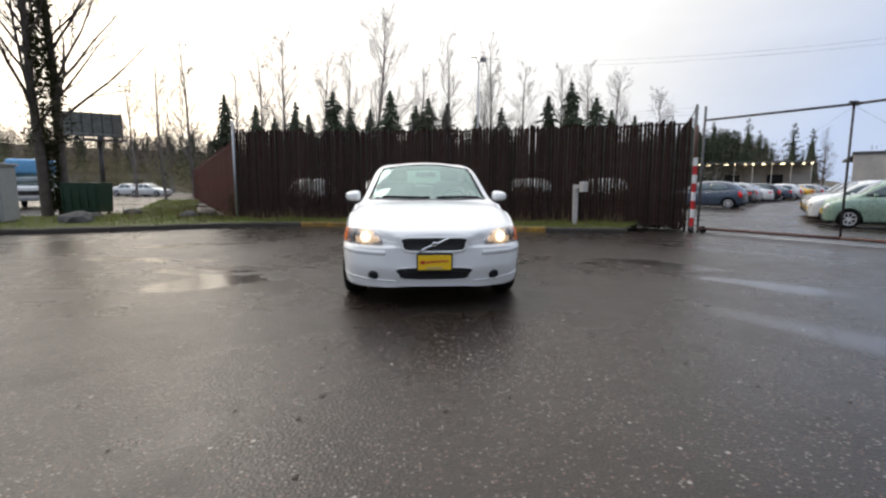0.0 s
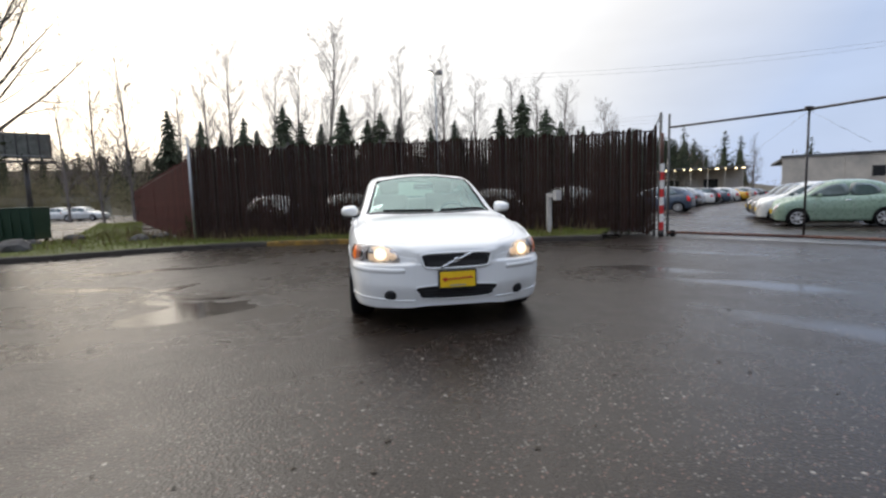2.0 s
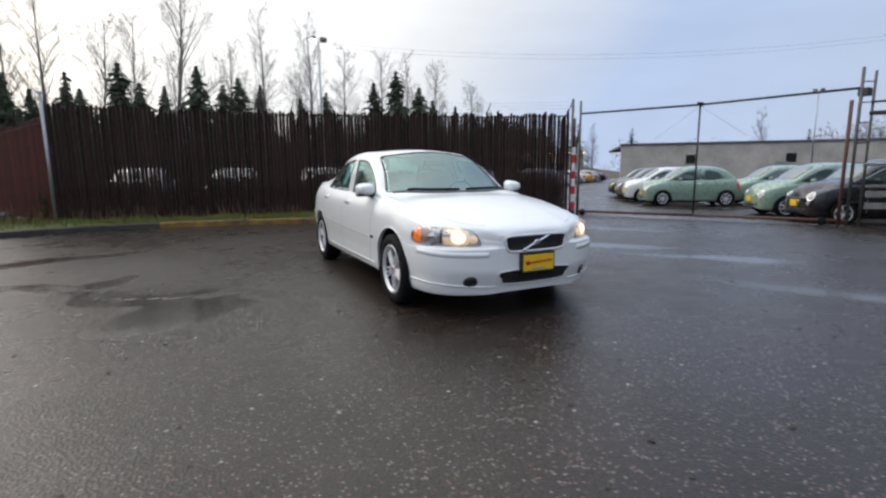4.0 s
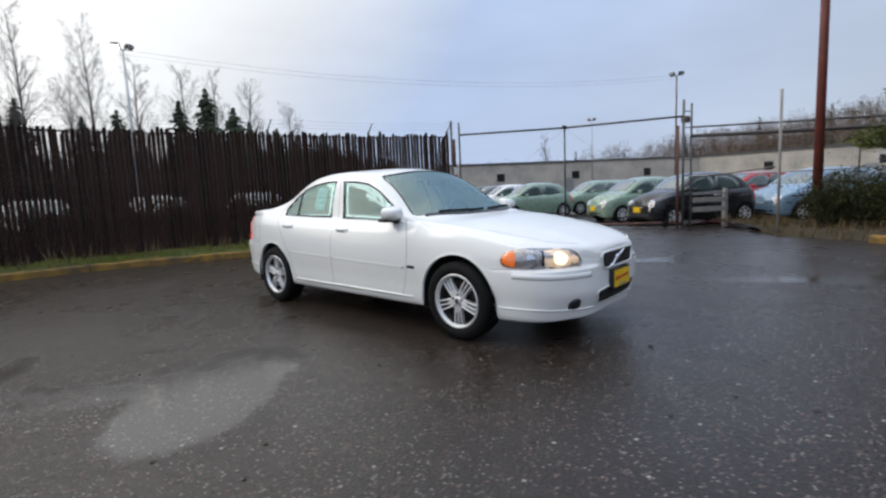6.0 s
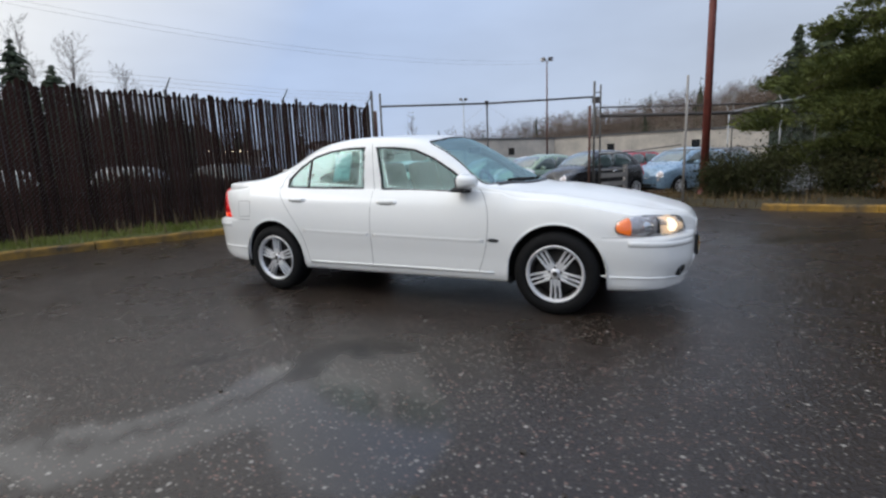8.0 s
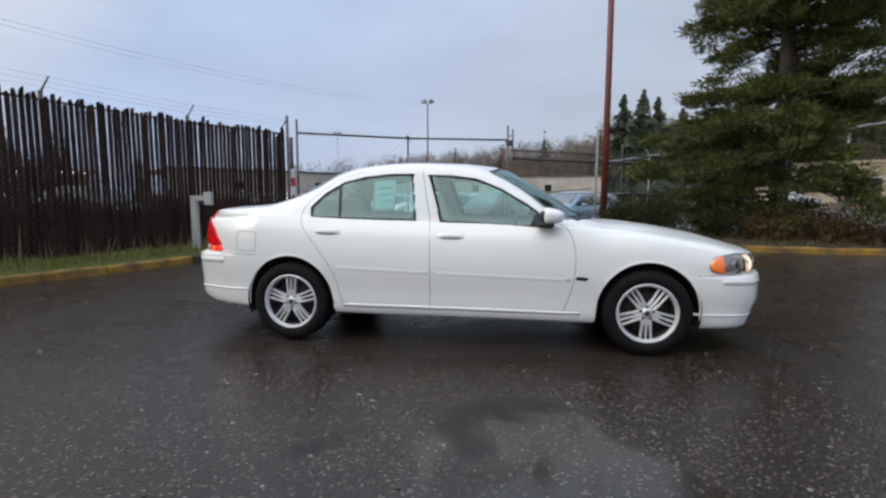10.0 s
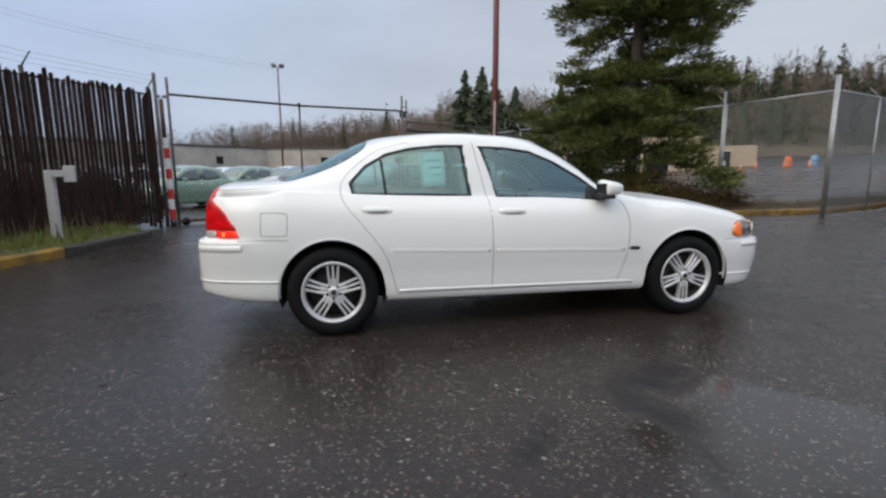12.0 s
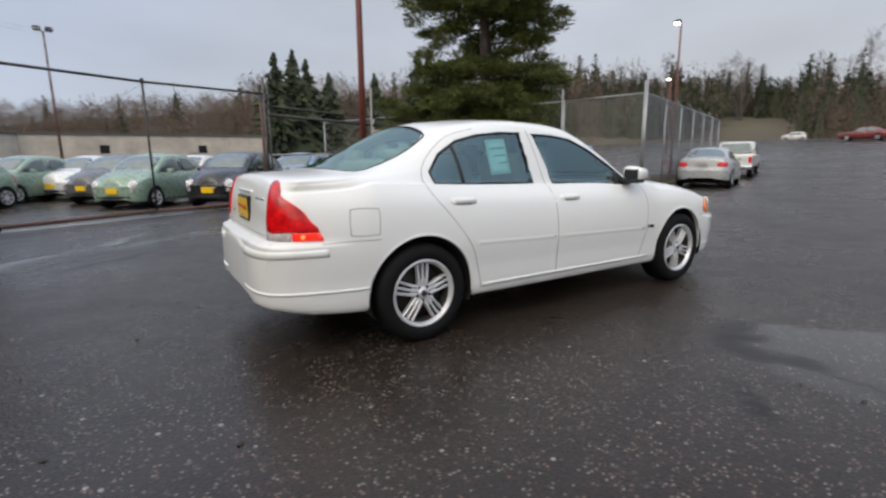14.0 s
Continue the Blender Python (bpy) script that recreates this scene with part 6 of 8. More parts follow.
def conifer(seed, height, radius, layers=22, boughs=9, droop=0.25, tuft=0.10):
    """Trunk and needle geometry of a spruce-like tree."""
    rs = np.random.RandomState(seed)
    vs, fs = [], []
    for L in range(layers):
        f = (L + 0.5) / layers
        z = height * (0.10 + 0.90 * f)
        R = radius * (1 - f) ** 0.85 * rs.uniform(0.7, 1.15) + 0.03 * height * 0.3
        for b in range(boughs):
            a = rs.uniform(0, 6.283)
            ln = R * rs.uniform(0.55, 1.1)
            c, s = math.cos(a), math.sin(a)
            seg = 3
            for k in range(seg):
                t0, t1 = k / seg, (k + 1.25) / seg
                w = ln * 0.24 * (1.15 - 0.7 * t0) + tuft * 0.3
                z0, z1 = z - droop * ln * t0 ** 1.4 + rs.uniform(-0.1, 0.1) * tuft, z - droop * ln * t1 ** 1.4 - rs.uniform(0.0, 0.6) * tuft
                o = len(vs)
                x0, y0, x1, y1 = c * ln * t0, s * ln * t0, c * ln * t1, s * ln * t1
                dz = w * 0.45
                vs += [(x0 - s * w * 0.5, y0 + c * w * 0.5, z0 - dz * 0.6), (x0 + s * w * 0.5, y0 - c * w * 0.5, z0 - dz), (x1 + rs.uniform(-0.3, 0.3) * w, y1 + rs.uniform(-0.3, 0.3) * w, z1), (x0, y0, z0 + dz)]
                fs += [(o, o + 1, o + 2), (o, o + 2, o + 3), (o + 1, o + 3, o + 2)]
    return tube([(0, 0, -0.3), (0, 0, height * 0.97)], [height * 0.014, 0.01], 6), (vs, fs)


con_geo = [conifer(s, 10.0, r, L, b, dr, 0.5) for s, r, L, b, dr in ((31, 2.7, 26, 15, 0.3), (32, 2.3, 30, 14, 0.2), (33, 3.3, 24, 16, 0.4))]
con_base = []
spots = [(-19.6, 44, 7.2), (-16.5, 52, 7.6), (-12.4, 50, 7.8), (-8.3, 52, 9.0), (-1.9, 48, 8.6), (2.4, 60, 9.8), (8.0, 48, 6.8), (10.9, 50, 7.6), (16.1, 50, 8.4), (18.6, 50, 9.4), (21.3, 52, 8.4), (22.9, 54, 7.6), (25.3, 50, 6.6), (30.5, 52, 6.2), (1.0, 62, 9.4), (-6.4, 60, 8.8), (4.6, 62, 9.6), (-14.6, 60, 7.6), (12.8, 62, 6.6), (28, 60, 6.5), (-11.0, 62, 8.2), (-4.2, 64, 9.2)]
for k, (az, dist, h) in enumerate(spots):
    h *= 1.22
    x, y = polar(az, dist)
    if k < 3:
        t = thing("conifer", pose(x, y, -0.2) @ Matrix.Scale(h / 10, 4), "dark green conifer behind the fence", "tree", "conifers behind the fence")
        pyd("trunk", *con_geo[k][0], M_BARK, t)
        pyd("crown", *con_geo[k][1], M_NEEDLEFAR, t, "dark green needle crown", False)
        con_base.append(t)
    else:
        o = copy_thing(con_base[rs.randrange(3)], Matrix())
        o.location, o.rotation_euler, o.scale = (x, y, -0.2), (0, 0, rs.uniform(0, 6)), (h / 10 * rs.uniform(1.1, 1.5),) * 2 + (h / 10,)
broad = None
for x, y, h in ((66, -12.5, 15.5), (68, -15.5, 16.5), (70, -18.0, 15.8), (69, -21.0, 14.0), (66, -27, 14.0), (64, -33.5, 17.5), (66, -36.5, 18.5), (70, -39, 17.0), (62, -47, 15.0)):
    if broad is None:
        geo = conifer(36, 10.0, 3.3, 26, 17, 0.12, 0.7)
        broad = thing("conifer", Matrix(), "tall dark conifer beyond the car park", "tree", "tall conifers beyond the car park")
        pyd("trunk", *geo[0], M_BARK, broad)
        pyd("crown", *geo[1], M_NEEDLEFAR, broad, "dark green needle crown", False)
    o = copy_thing(broad, Matrix()) if x != 66 or y != -12.5 else broad
    o.location, o.rotation_euler, o.scale = (x, y, -0.2), (0, 0, rs.uniform(0, 6)), (h / 10 * 0.95,) * 2 + (h / 10,)


def near_pine():
    """Large pine on the island: layered, uneven boughs with tufts of needles."""
    rs = np.random.RandomState(77)
    t = thing("pine_tree", pose(10.25, -5.3, 0.05), "large shaggy evergreen tree on the planted island", "tree")
    H = 11.0
    v, f = tube([(0, 0, -0.2), (0.05, -0.05, 2.5), (-0.05, 0.05, 5.5), (0.05, 0.0, 8.5), (0, 0, H)], [0.26, 0.21, 0.16, 0.10, 0.02], 12)
    pyd("trunk", v, f, M_BARK, t)
    limbs, quads = [], []

    def pad(q, c, s, R, thick, n):
        """A flat layered spray of needles about q that reaches towards (c, s)."""
        b = rs.normal(size=(n, 3))
        b /= np.linalg.norm(b, axis=1)[:, None]
        r = rs.uniform(0.15, 1.0, n) ** 0.6
        u, v = b[:, 0] * r * R, b[:, 1] * r * R * 0.75
        p = np.stack([q[0] + c * u - s * v, q[1] + s * u + c * v, q[2] + b[:, 2] * r * thick + 0.12 * u * np.abs(u) / max(R, 0.1)], -1)
        d = np.stack([c * (0.6 + 0.5 * b[:, 0]) - s * b[:, 1] * 0.8, s * (0.6 + 0.5 * b[:, 0]) + c * b[:, 1] * 0.8, rs.uniform(-0.15, 0.75, n)], -1) + rs.normal(size=(n, 3)) * 0.25
        d /= np.linalg.norm(d, axis=1)[:, None]
        w = np.cross(d, rs.normal(size=(n, 3)))
        w /= np.linalg.norm(w, axis=1)[:, None]
        ln = rs.uniform(0.07, 0.17, n)[:, None]
        ww = w * rs.uniform(0.008, 0.020, n)[:, None]
        quads.append(np.stack([p - ww, p + ww, p + d * ln + ww * 0.5, p + d * ln - ww * 0.5], 1))

    n = 165
    for i in range(n):
        z = 1.0 + (H - 1.4) * (i / n) ** 1.05
        a = i * 2.399 + rs.uniform(-0.4, 0.4)
        c, s = math.cos(a), math.sin(a)
        # wide low skirt, a waist with gaps, heavy open top
        prof = np.interp(z, [1.0, 1.6, 2.4, 3.2, 4.0, 4.6, 5.2, 5.8, 6.6, 8.5, 11], [3.0, 3.8, 3.9, 3.4, 2.8, 2.0, 2.1, 2.9, 3.1, 2.5, 0.5])
        if 4.3 < z < 5.5 and s > 0.1 and rs.uniform() < 0.8 or z < 2.9 and s < -0.2 or rs.uniform() < 0.13:
            continue
        ln = prof * rs.uniform(0.5, 1.10)
        rise = rs.uniform(0.05, 0.32)
        pts = [Vector((c * ln * k / 6 + 0.07 * rs.normal() * k / 6, s * ln * k / 6 + 0.07 * rs.normal() * k / 6, z + ln * (rise * k / 6 - 0.36 * (k / 6) ** 2) + 0.03 * rs.normal())) for k in range(7)]
        limbs.append(tube(pts, [0.05 * (1 - 0.85 * k / 6) for k in range(7)], 5, False))
        for k in range(int(3 + 2.2 * ln)):
            u = rs.uniform(0.22, 1.0) ** 0.8
            x = u * 6
            i0 = min(int(x), 5)
            q = pts[i0].lerp(pts[i0 + 1], x - i0)
            off = rs.normal() * ln * 0.17 * (1.35 - u)
            q = (q.x - s * off, q.y + c * off, q.z + rs.normal() * 0.05 + 0.04)
            R = rs.uniform(0.34, 0.70)
            pad(q, c, s, R, R * rs.uniform(0.22, 0.42), int(430 * R))
    Q = np.concatenate(quads)
    vs = Q.reshape(-1, 3).tolist()
    fs = np.arange(len(Q) * 4).reshape(-1, 4).tolist()
    v, f = merge(limbs)
    pyd("branchwork", v, f, M_BARK, t, "dark brown limbs")
    pyd("crown", vs, fs, M_NEEDLE, t, "shaggy olive and dark green needle sprays", False)


near_pine()


def shrub(name, x, y, rx, ry, h, n, material, label, seed, leaf=0.07):
    rs = np.random.RandomState(seed)
    t = thing(name, pose(x, y, ground_z(x, y) + 0.08), label, "shrub", "shrubs on the island")
    stems, vs, fs = [], [], []
    for k in range(26):
        a = rs.uniform(0, 6.28)
        r = rs.uniform(0.2, 0.95)
        tip = Vector((math.cos(a) * rx * r, math.sin(a) * ry * r, h * (1 - 0.55 * r * r) * rs.uniform(0.7, 1.1)))
        mid = Vector((tip.x * 0.45, tip.y * 0.45, tip.z * 0.6))
        stems.append(tube([Vector((tip.x * 0.1, tip.y * 0.1, -0.05)), mid, tip], [0.012, 0.008, 0.003], 4, False))
        for q in range(n // 26):
            u = rs.uniform(0.25, 1.05)
            p = mid.lerp(tip, (u - 0.4) / 0.6) if u > 0.4 else mid * (u / 0.4)
            p = p + Vector(rs.normal(size=3) * (0.10 + 0.12 * rx))
            if p.z < 0.02:
                p.z = abs(p.z) + 0.02
            d, e = Vector(rs.normal(size=3)).normalized(), Vector(rs.normal(size=3)).normalized()
            s = leaf * rs.uniform(0.6, 1.4)
            o = len(vs)
            vs += [tuple(p - d * s), tuple(p + e * s * 0.45), tuple(p + d * s), tuple(p - e * s * 0.45)]
            fs.append((o, o + 1, o + 2, o + 3))
    v, f = merge(stems)
    pyd("branchwork", v, f, M_BARK, t)
    pyd("foliage", vs, fs, material, t, "dense small leaves", False)


for k, (x, y, rx, ry, h, m_) in enumerate(((8.9, -0.9, 0.7, 0.6, 0.95, 0), (9.0, -2.0, 0.9, 0.8, 1.05, 0), (8.7, -3.2, 0.9, 0.8, 0.8, 0), (9.8, -3.4, 1.0, 0.9, 1.2, 0), (8.2, -4.4, 0.9, 0.9, 0.6, 1), (8.9, -5.2, 1.1, 0.9, 0.75, 1), (7.9, -5.6, 0.9, 0.8, 0.5, 1), (7.7, -6.7, 0.8, 0.7, 0.35, 1), (9.6, -4.6, 1.0, 1.0, 1.0, 0), (10.3, -1.4, 0.9, 0.9, 1.0, 0))):
    shrub("shrub", x, y, rx, ry, h, 5200, (M_SHRUB, M_SHRUBB)[m_], ("low dark green shrub under the pine", "low brown-green ground shrub")[m_], 100 + k, 0.034)


# ---------------------------------------------------------------- hills and far woods
def hill_height(az):
    return float(np.interp(az, [-180, -130, -90, -60, -45, -30, -10, 10, 25, 34, 42, 50, 60, 75, 90, 100, 115, 135, 150, 165, 180], [6, 6, 7, 9, 8, 8, 7, 6.5, 7, 9, 3.0, 0.8, 2.5, 5.5, 10.0, 12, 14, 17, 13, 9, 6]))


def hills():
    vs, fs = [], []
    azs = np.arange(-180, 181, 3.0)
    rings = [(92, 0.0), (108, 0.35), (128, 0.75), (152, 1.0), (164, 1.15), (240, 1.3), (420, 1.4)]
    for az in azs:
        for r, k in rings:
            x, y = polar(az, r, (0, 2))
            h = hill_height(az) * k + (3.2 * float(np.interp(az, [-180, 30, 40, 46, 62, 75, 180], [1, 1, 0.4, 0, 0, 0.8, 1])) if r > 155 else 0)
            vs.append((x, y, -0.6 + max(ground_z(x, y) * 0.4, 0) + h + (0.9 * noise.noise(Vector((x * 0.03, y * 0.03, 0))) * k if k else 0)))
    m = len(rings)
    for i in range(len(azs) - 1):
        for k in range(m - 1):
            fs.append((i * m + k, (i + 1) * m + k, (i + 1) * m + k + 1, i * m + k + 1))
    ob = pyd("hillside", vs, fs, mat("winter_hillside", (0.075, 0.062, 0.045), 0.95, scale=0.06, col2=(0.11, 0.095, 0.06), bump=0.4, bscale=1.5))
    tagged(ob, "distant winter hillside of brown brush and grass", "hill", "", "structure")


hills()


def far_woods():
    rs = np.random.RandomState(9)
    cv, cf, bv, bf = [], [], [], []

    def chips(vs, fs, pts, size, flat, thin=0.45):
        """Small randomly turned chips at the given points."""
        n = len(pts)
        d, e = rs.normal(size=(n, 3)), rs.normal(size=(n, 3))
        d[:, 2] *= flat
        d /= np.linalg.norm(d, axis=1)[:, None]
        e /= np.linalg.norm(e, axis=1)[:, None]
        s = (size * rs.uniform(0.5, 1.4, n))[:, None]
        o = len(vs)
        tri = np.stack([pts - d * s, pts + e * s * thin, pts + d * s], 1).reshape(-1, 3)
        vs.extend(tri.tolist())
        fs.extend([(o + 3 * k, o + 3 * k + 1, o + 3 * k + 2) for k in range(n)])

    def add_con(x, y, z, h):
        n = 170
        R = h * rs.uniform(0.18, 0.30)
        f = rs.uniform(0.0, 1, n) ** 0.75
        a = rs.uniform(0, 6.28, n)
        lump = 1 + 0.3 * np.sin(f * 23 + a * 2)
        r = (R * (1 - f) ** 0.8 * lump + 0.12) * rs.uniform(0.3, 1.05, n)
        pts = np.stack([x + np.cos(a) * r, y + np.sin(a) * r, z + h * (0.06 + 0.94 * f) - r * 0.25], -1)
        chips(cv, cf, pts, 0.075 * h * (1.15 - 0.7 * f), 0.6)
        o = len(cv)
        cv.extend([(x + R * 0.55 * math.cos(k * 1.047), y + R * 0.55 * math.sin(k * 1.047), z + 0.05 * h) for k in range(6)] + [(x, y, z + 0.9 * h)])
        cf.extend([(o + k, o + (k + 1) % 6, o + 6) for k in range(6)])

    def add_bare(x, y, z, h):
        n = 170
        b = rs.normal(size=(n, 3))
        b /= np.linalg.norm(b, axis=1)[:, None]
        q = b * (rs.uniform(0.2, 1, n) ** 0.5)[:, None] * np.array([0.27 * h, 0.27 * h, 0.42 * h])
        pts = q + np.array([x, y, z + 0.55 * h])
        chips(bv, bf, pts, 0.055 * h + np.zeros(n), 2.2, 0.16)
        o = len(bv)
        bv.extend([(x - 0.1, y, z), (x + 0.1, y, z), (x, y + 0.02, z + 0.75 * h)])
        bf.append((o, o + 1, o + 2))

    for az in np.arange(-180, 180, 0.34):
        d = rs.uniform(0, 1)
        dens = np.interp(az, [-180, -70, -60, -45, 30, 37, 41, 45, 66, 72, 78, 172, 180], [0.3, 0.3, 0.9, 0.6, 0.9, 0.9, 0.3, 0.04, 0.05, 0.5, 1, 1, 0.4])
        con = np.interp(az, [-180, -60, -30, 0, 36, 44, 60, 85, 100, 118, 130, 140, 165, 180], [0.5, 0.4, 0.15, 0.5, 0.85, 0.3, 0.02, 0.05, 0.08, 0.12, 0.22, 0.45, 0.45, 0.5])
        for q in range(8 if 96 < az < 172 or 28 < az < 40 else 5):
            if rs.uniform() > dens:
                continue
            r = rs.uniform(104, 150)
            a = az + rs.uniform(-0.3, 0.3)
            x, y = polar(a, r, (0, 2))
            z = hill_height(a) * np.interp(r, [92, 108, 128, 160], [0, 0.35, 0.75, 1.1]) - 0.9
            if 152 < a < 159 and r < 128:
                continue
            if rs.uniform() < con:
                add_con(x, y, z, rs.uniform(6, 10) * (1.15 if a > 128 else 1.0) * (1.4 if rs.uniform() < 0.10 else 1.0))
            else:
                add_bare(x, y, z, rs.uniform(6, 10.5) * (1.5 if a > 100 and rs.uniform() < 0.25 else 1.0))
    ob = pyd("conifer_woods", cv, cf, M_NEEDLEFAR, None, "", False)
    tagged(ob, "distant dark conifer woods on the hills", "woods", "", "stuff")
    ob = pyd("bare_woods", bv, bf, M_BRUSH, None, "", False)
    tagged(ob, "distant brown leafless woods on the hills", "woods", "", "stuff")
    # undergrowth that closes the gaps of the woods
    uv, uf = [], []
    for az in np.arange(-180, 180, 0.16):
        if rs.uniform() > np.interp(az, [-180, 38, 45, 66, 74, 180], [1, 1, 0.05, 0.05, 1, 1]):
            continue
        if 151 < az < 160:
            continue
        for q in range(2):
            r = rs.uniform(96, 140)
            x, y = polar(az, r, (0, 2))
            z = hill_height(az) * np.interp(r, [92, 108, 128, 160], [0, 0.35, 0.75, 1.1]) - 0.9
            n = 34
            pts = np.array([x, y, z]) + rs.normal(size=(n, 3)) * np.array([1.0, 1.0, 0.1]) + np.stack([np.zeros(n), np.zeros(n), rs.uniform(0, 2.8 if az < 96 else 4.5, n)], -1)
            chips(uv, uf, pts, 0.34 + np.zeros(n), 1.6, 0.22)
    ob = pyd("underbrush", uv, uf, M_BRUSH, None, "", False)
    tagged(ob, "distant brown underbrush at the edge of the woods", "brush", "", "stuff")


far_woods()


# nearer thicket behind the slatted fence
def thicket(name, line, depth, hmin, hmax, count, material, label, seed):
    rs = np.random.RandomState(seed)
    P = np.array(smooth_curve(line, 10))
    vs, fs = [], []
    for k in range(count // 14):
        p = P[rs.randint(len(P))] + rs.normal(size=2) * depth
        h = rs.uniform(hmin, hmax)
        n = 110
        b = rs.normal(size=(n, 3))
        b /= np.linalg.norm(b, axis=1)[:, None]
        q = b * (rs.uniform(0.1, 1, n) ** 0.5)[:, None] * np.array([0.28 * h, 0.28 * h, 0.5 * h]) + np.array([p[0], p[1], 0.5 * h])
        d, e = rs.normal(size=(n, 3)), rs.normal(size=(n, 3))
        d[:, 2] *= 1.4
        d /= np.linalg.norm(d, axis=1)[:, None]
        e /= np.linalg.norm(e, axis=1)[:, None]
        sz = rs.uniform(0.07, 0.20, n)[:, None]
        o = len(vs)
        vs.extend(np.stack([q - d * sz * 1.25, q + e * sz * 0.26, q + d * sz * 1.25], 1).reshape(-1, 3).tolist())
        fs.extend([(o + 3 * m, o + 3 * m + 1, o + 3 * m + 2) for m in range(n)])
    ob = pyd(name, vs, fs, material, None, "", False)
    tagged(ob, label, "brush", "", "stuff")


thicket("hedge_brush", [polar(a, d) for a, d in ((-20, 38), (-10, 40), (0, 42), (10, 44), (20, 46), (28, 50), (33, 56))], 1.6, 2.5, 6.0, 9000, mat("dark_evergreen_brush", (0.02, 0.024, 0.014), 0.9, scale=0.5, col2=(0.045, 0.04, 0.028), spec=0.1), "dense dark brush behind the car park", 41)
# added backing: blocks bright ground and cars behind the lower slats
thicket("fence_backing_brush", [(x, y + 0.75) for x, y in FENCE], 0.16, 0.85, 1.30, 5200, M_SHRUB, "low dark brush added to darken the gaps of the fence", 44)
thicket("left_brush", [polar(a, d) for a, d in ((-42, 78), (-35, 76), (-28, 74), (-22, 66))], 2.8, 2.5, 7.5, 7000, mat("olive_brown_brush", (0.17, 0.15, 0.08), 0.9, scale=0.2, col2=(0.30, 0.26, 0.16), spec=0.1), "brown leafless brush beyond the side road", 42)


# ---------------------------------------------------------------- buildings
def warehouse():
    b = thing("warehouse", Matrix(), "long low stained concrete warehouse with small dark windows", "building")
    runs = [((37.8, 35.0), (62.0, 14.5)), ((62.0, 14.5), (61.0, -9.5))]
    for (x0, y0), (x1, y1) in runs:
        L = math.hypot(x1 - x0, y1 - y0)
        m = Matrix.Translation((x0, y0, -0.4)) @ Matrix.Rotation(math.atan2(y1 - y0, x1 - x0), 4, "Z")
        n = int(L / 4.2)
        for k in range(n):
            part("wall_panel", bm_box(k * L / n + 0.01, 0, 0, (k + 1) * L / n - 0.01, 0.3, 4.35, 0.01, m=m), M_CONC, b)
        part("roof_edge", bm_box(-0.1, -0.12, 4.35, L + 0.1, 0.5, 4.55, 0.02, m=m), M_ROOFM, b)
        for k in range(n):
            if k % 2 == 1:
                xx = (k + 0.5) * L / n
                w = new("window")
                w.parent = b
                part("pane", bm_box(xx - 0.45, -0.03, 2.4, xx + 0.45, 0.01, 3.3, m=m), M_DARKGLASS, w, "dark window pane")
                part("frame", bm_box(xx - 0.52, -0.06, 2.32, xx + 0.52, -0.02, 2.40, 0.005, m=m), M_CONC, w)
            if k % 5 == 3:
                xx = (k + 0.2) * L / n
                part("door", bm_box(xx, -0.04, 0.2, xx + 1.1, 0.01, 2.5, 0.01, m=m), M_GREYBOX, b, "grey steel door")
        part("roof_slab", bm_box(0, 0.3, 4.2, L, 14, 4.4, m=m), M_ROOFM, b)


warehouse()


def tan_building():
    m = Matrix.Translation((60.5, -9.2, 0.4)) @ Matrix.Rotation(radians(234.2), 4, "Z")
    b = thing("tan_building", m, "tan stucco commercial building with glazed entrances", "building")
    part("wall", bm_box(14, 0, -1, 29.6, 12, 4.0, 0.02), M_TAN, b)
    part("parapet", bm_box(13.8, -0.2, 4.0, 29.8, 12.2, 4.2, 0.03), M_TAN, b)
    part("wing", bm_box(29.6, 1, -1, 35, 12, 3.2, 0.02), M_TAN, b)
    for x0, x1 in ((15.5, 16.8), (19.0, 21.0), (24.0, 26.6), (31.5, 32.6)):
        yy = 0 if x0 < 29 else 1
        w = new("window")
        w.parent = b
        part("pane", bm_box(x0, yy - 0.05, 0.3, x1, yy + 0.01, 2.6), M_DARKGLASS, w, "dark glazing")
        part("frame", bm_box(x0 - 0.1, yy - 0.08, 2.6, x1 + 0.1, yy - 0.01, 2.75, 0.01), M_POSTWHITE, w)
    part("awning", bm_box(18.8, -0.5, 2.78, 21.2, -0.02, 2.95, 0.02), M_VANBLUE, b)


tan_building()


def canopy():
    x, y = polar(36.5, 92)
    m = Matrix.Translation((x, y, 0)) @ Matrix.Rotation(radians(-36.5), 4, "Z")
    c = thing("lit_canopy", m, "long low showroom canopy with a row of warm lamps", "building")
    part("roof", bm_box(-7.8, -2, 4.75, 7.8, 6, 5.05, 0.02), M_ROOFM, c)
    part("wall", bm_box(-7.8, 4, 0, 7.8, 6, 4.75, 0.02), M_CONC, c)
    for k in range(13):
        xx = -7.4 + 1.23 * k
        if k % 2 == 0:
            v, f = tube([(xx, -1.5, 0), (xx, -1.5, 4.75)], 0.06, 6)
            pyd("column", v, f, M_POSTWHITE, c)
        part("lamp", bm_box(xx - 0.18 + 0.12 * (k % 3), -2.2, 4.58, xx + 0.12 + 0.2 * (k % 2), -2.02, 4.74, 0.03), M_WARMLIGHT, c, "glowing warm lamp")
    for k in range(5):
        part("shop_window", bm_box(-7 + 3 * k, 3.9, 1.0, -4.8 + 3 * k, 4.02, 3.2), M_DARKGLASS if k % 2 else M_POSTWHITE, c)


canopy()


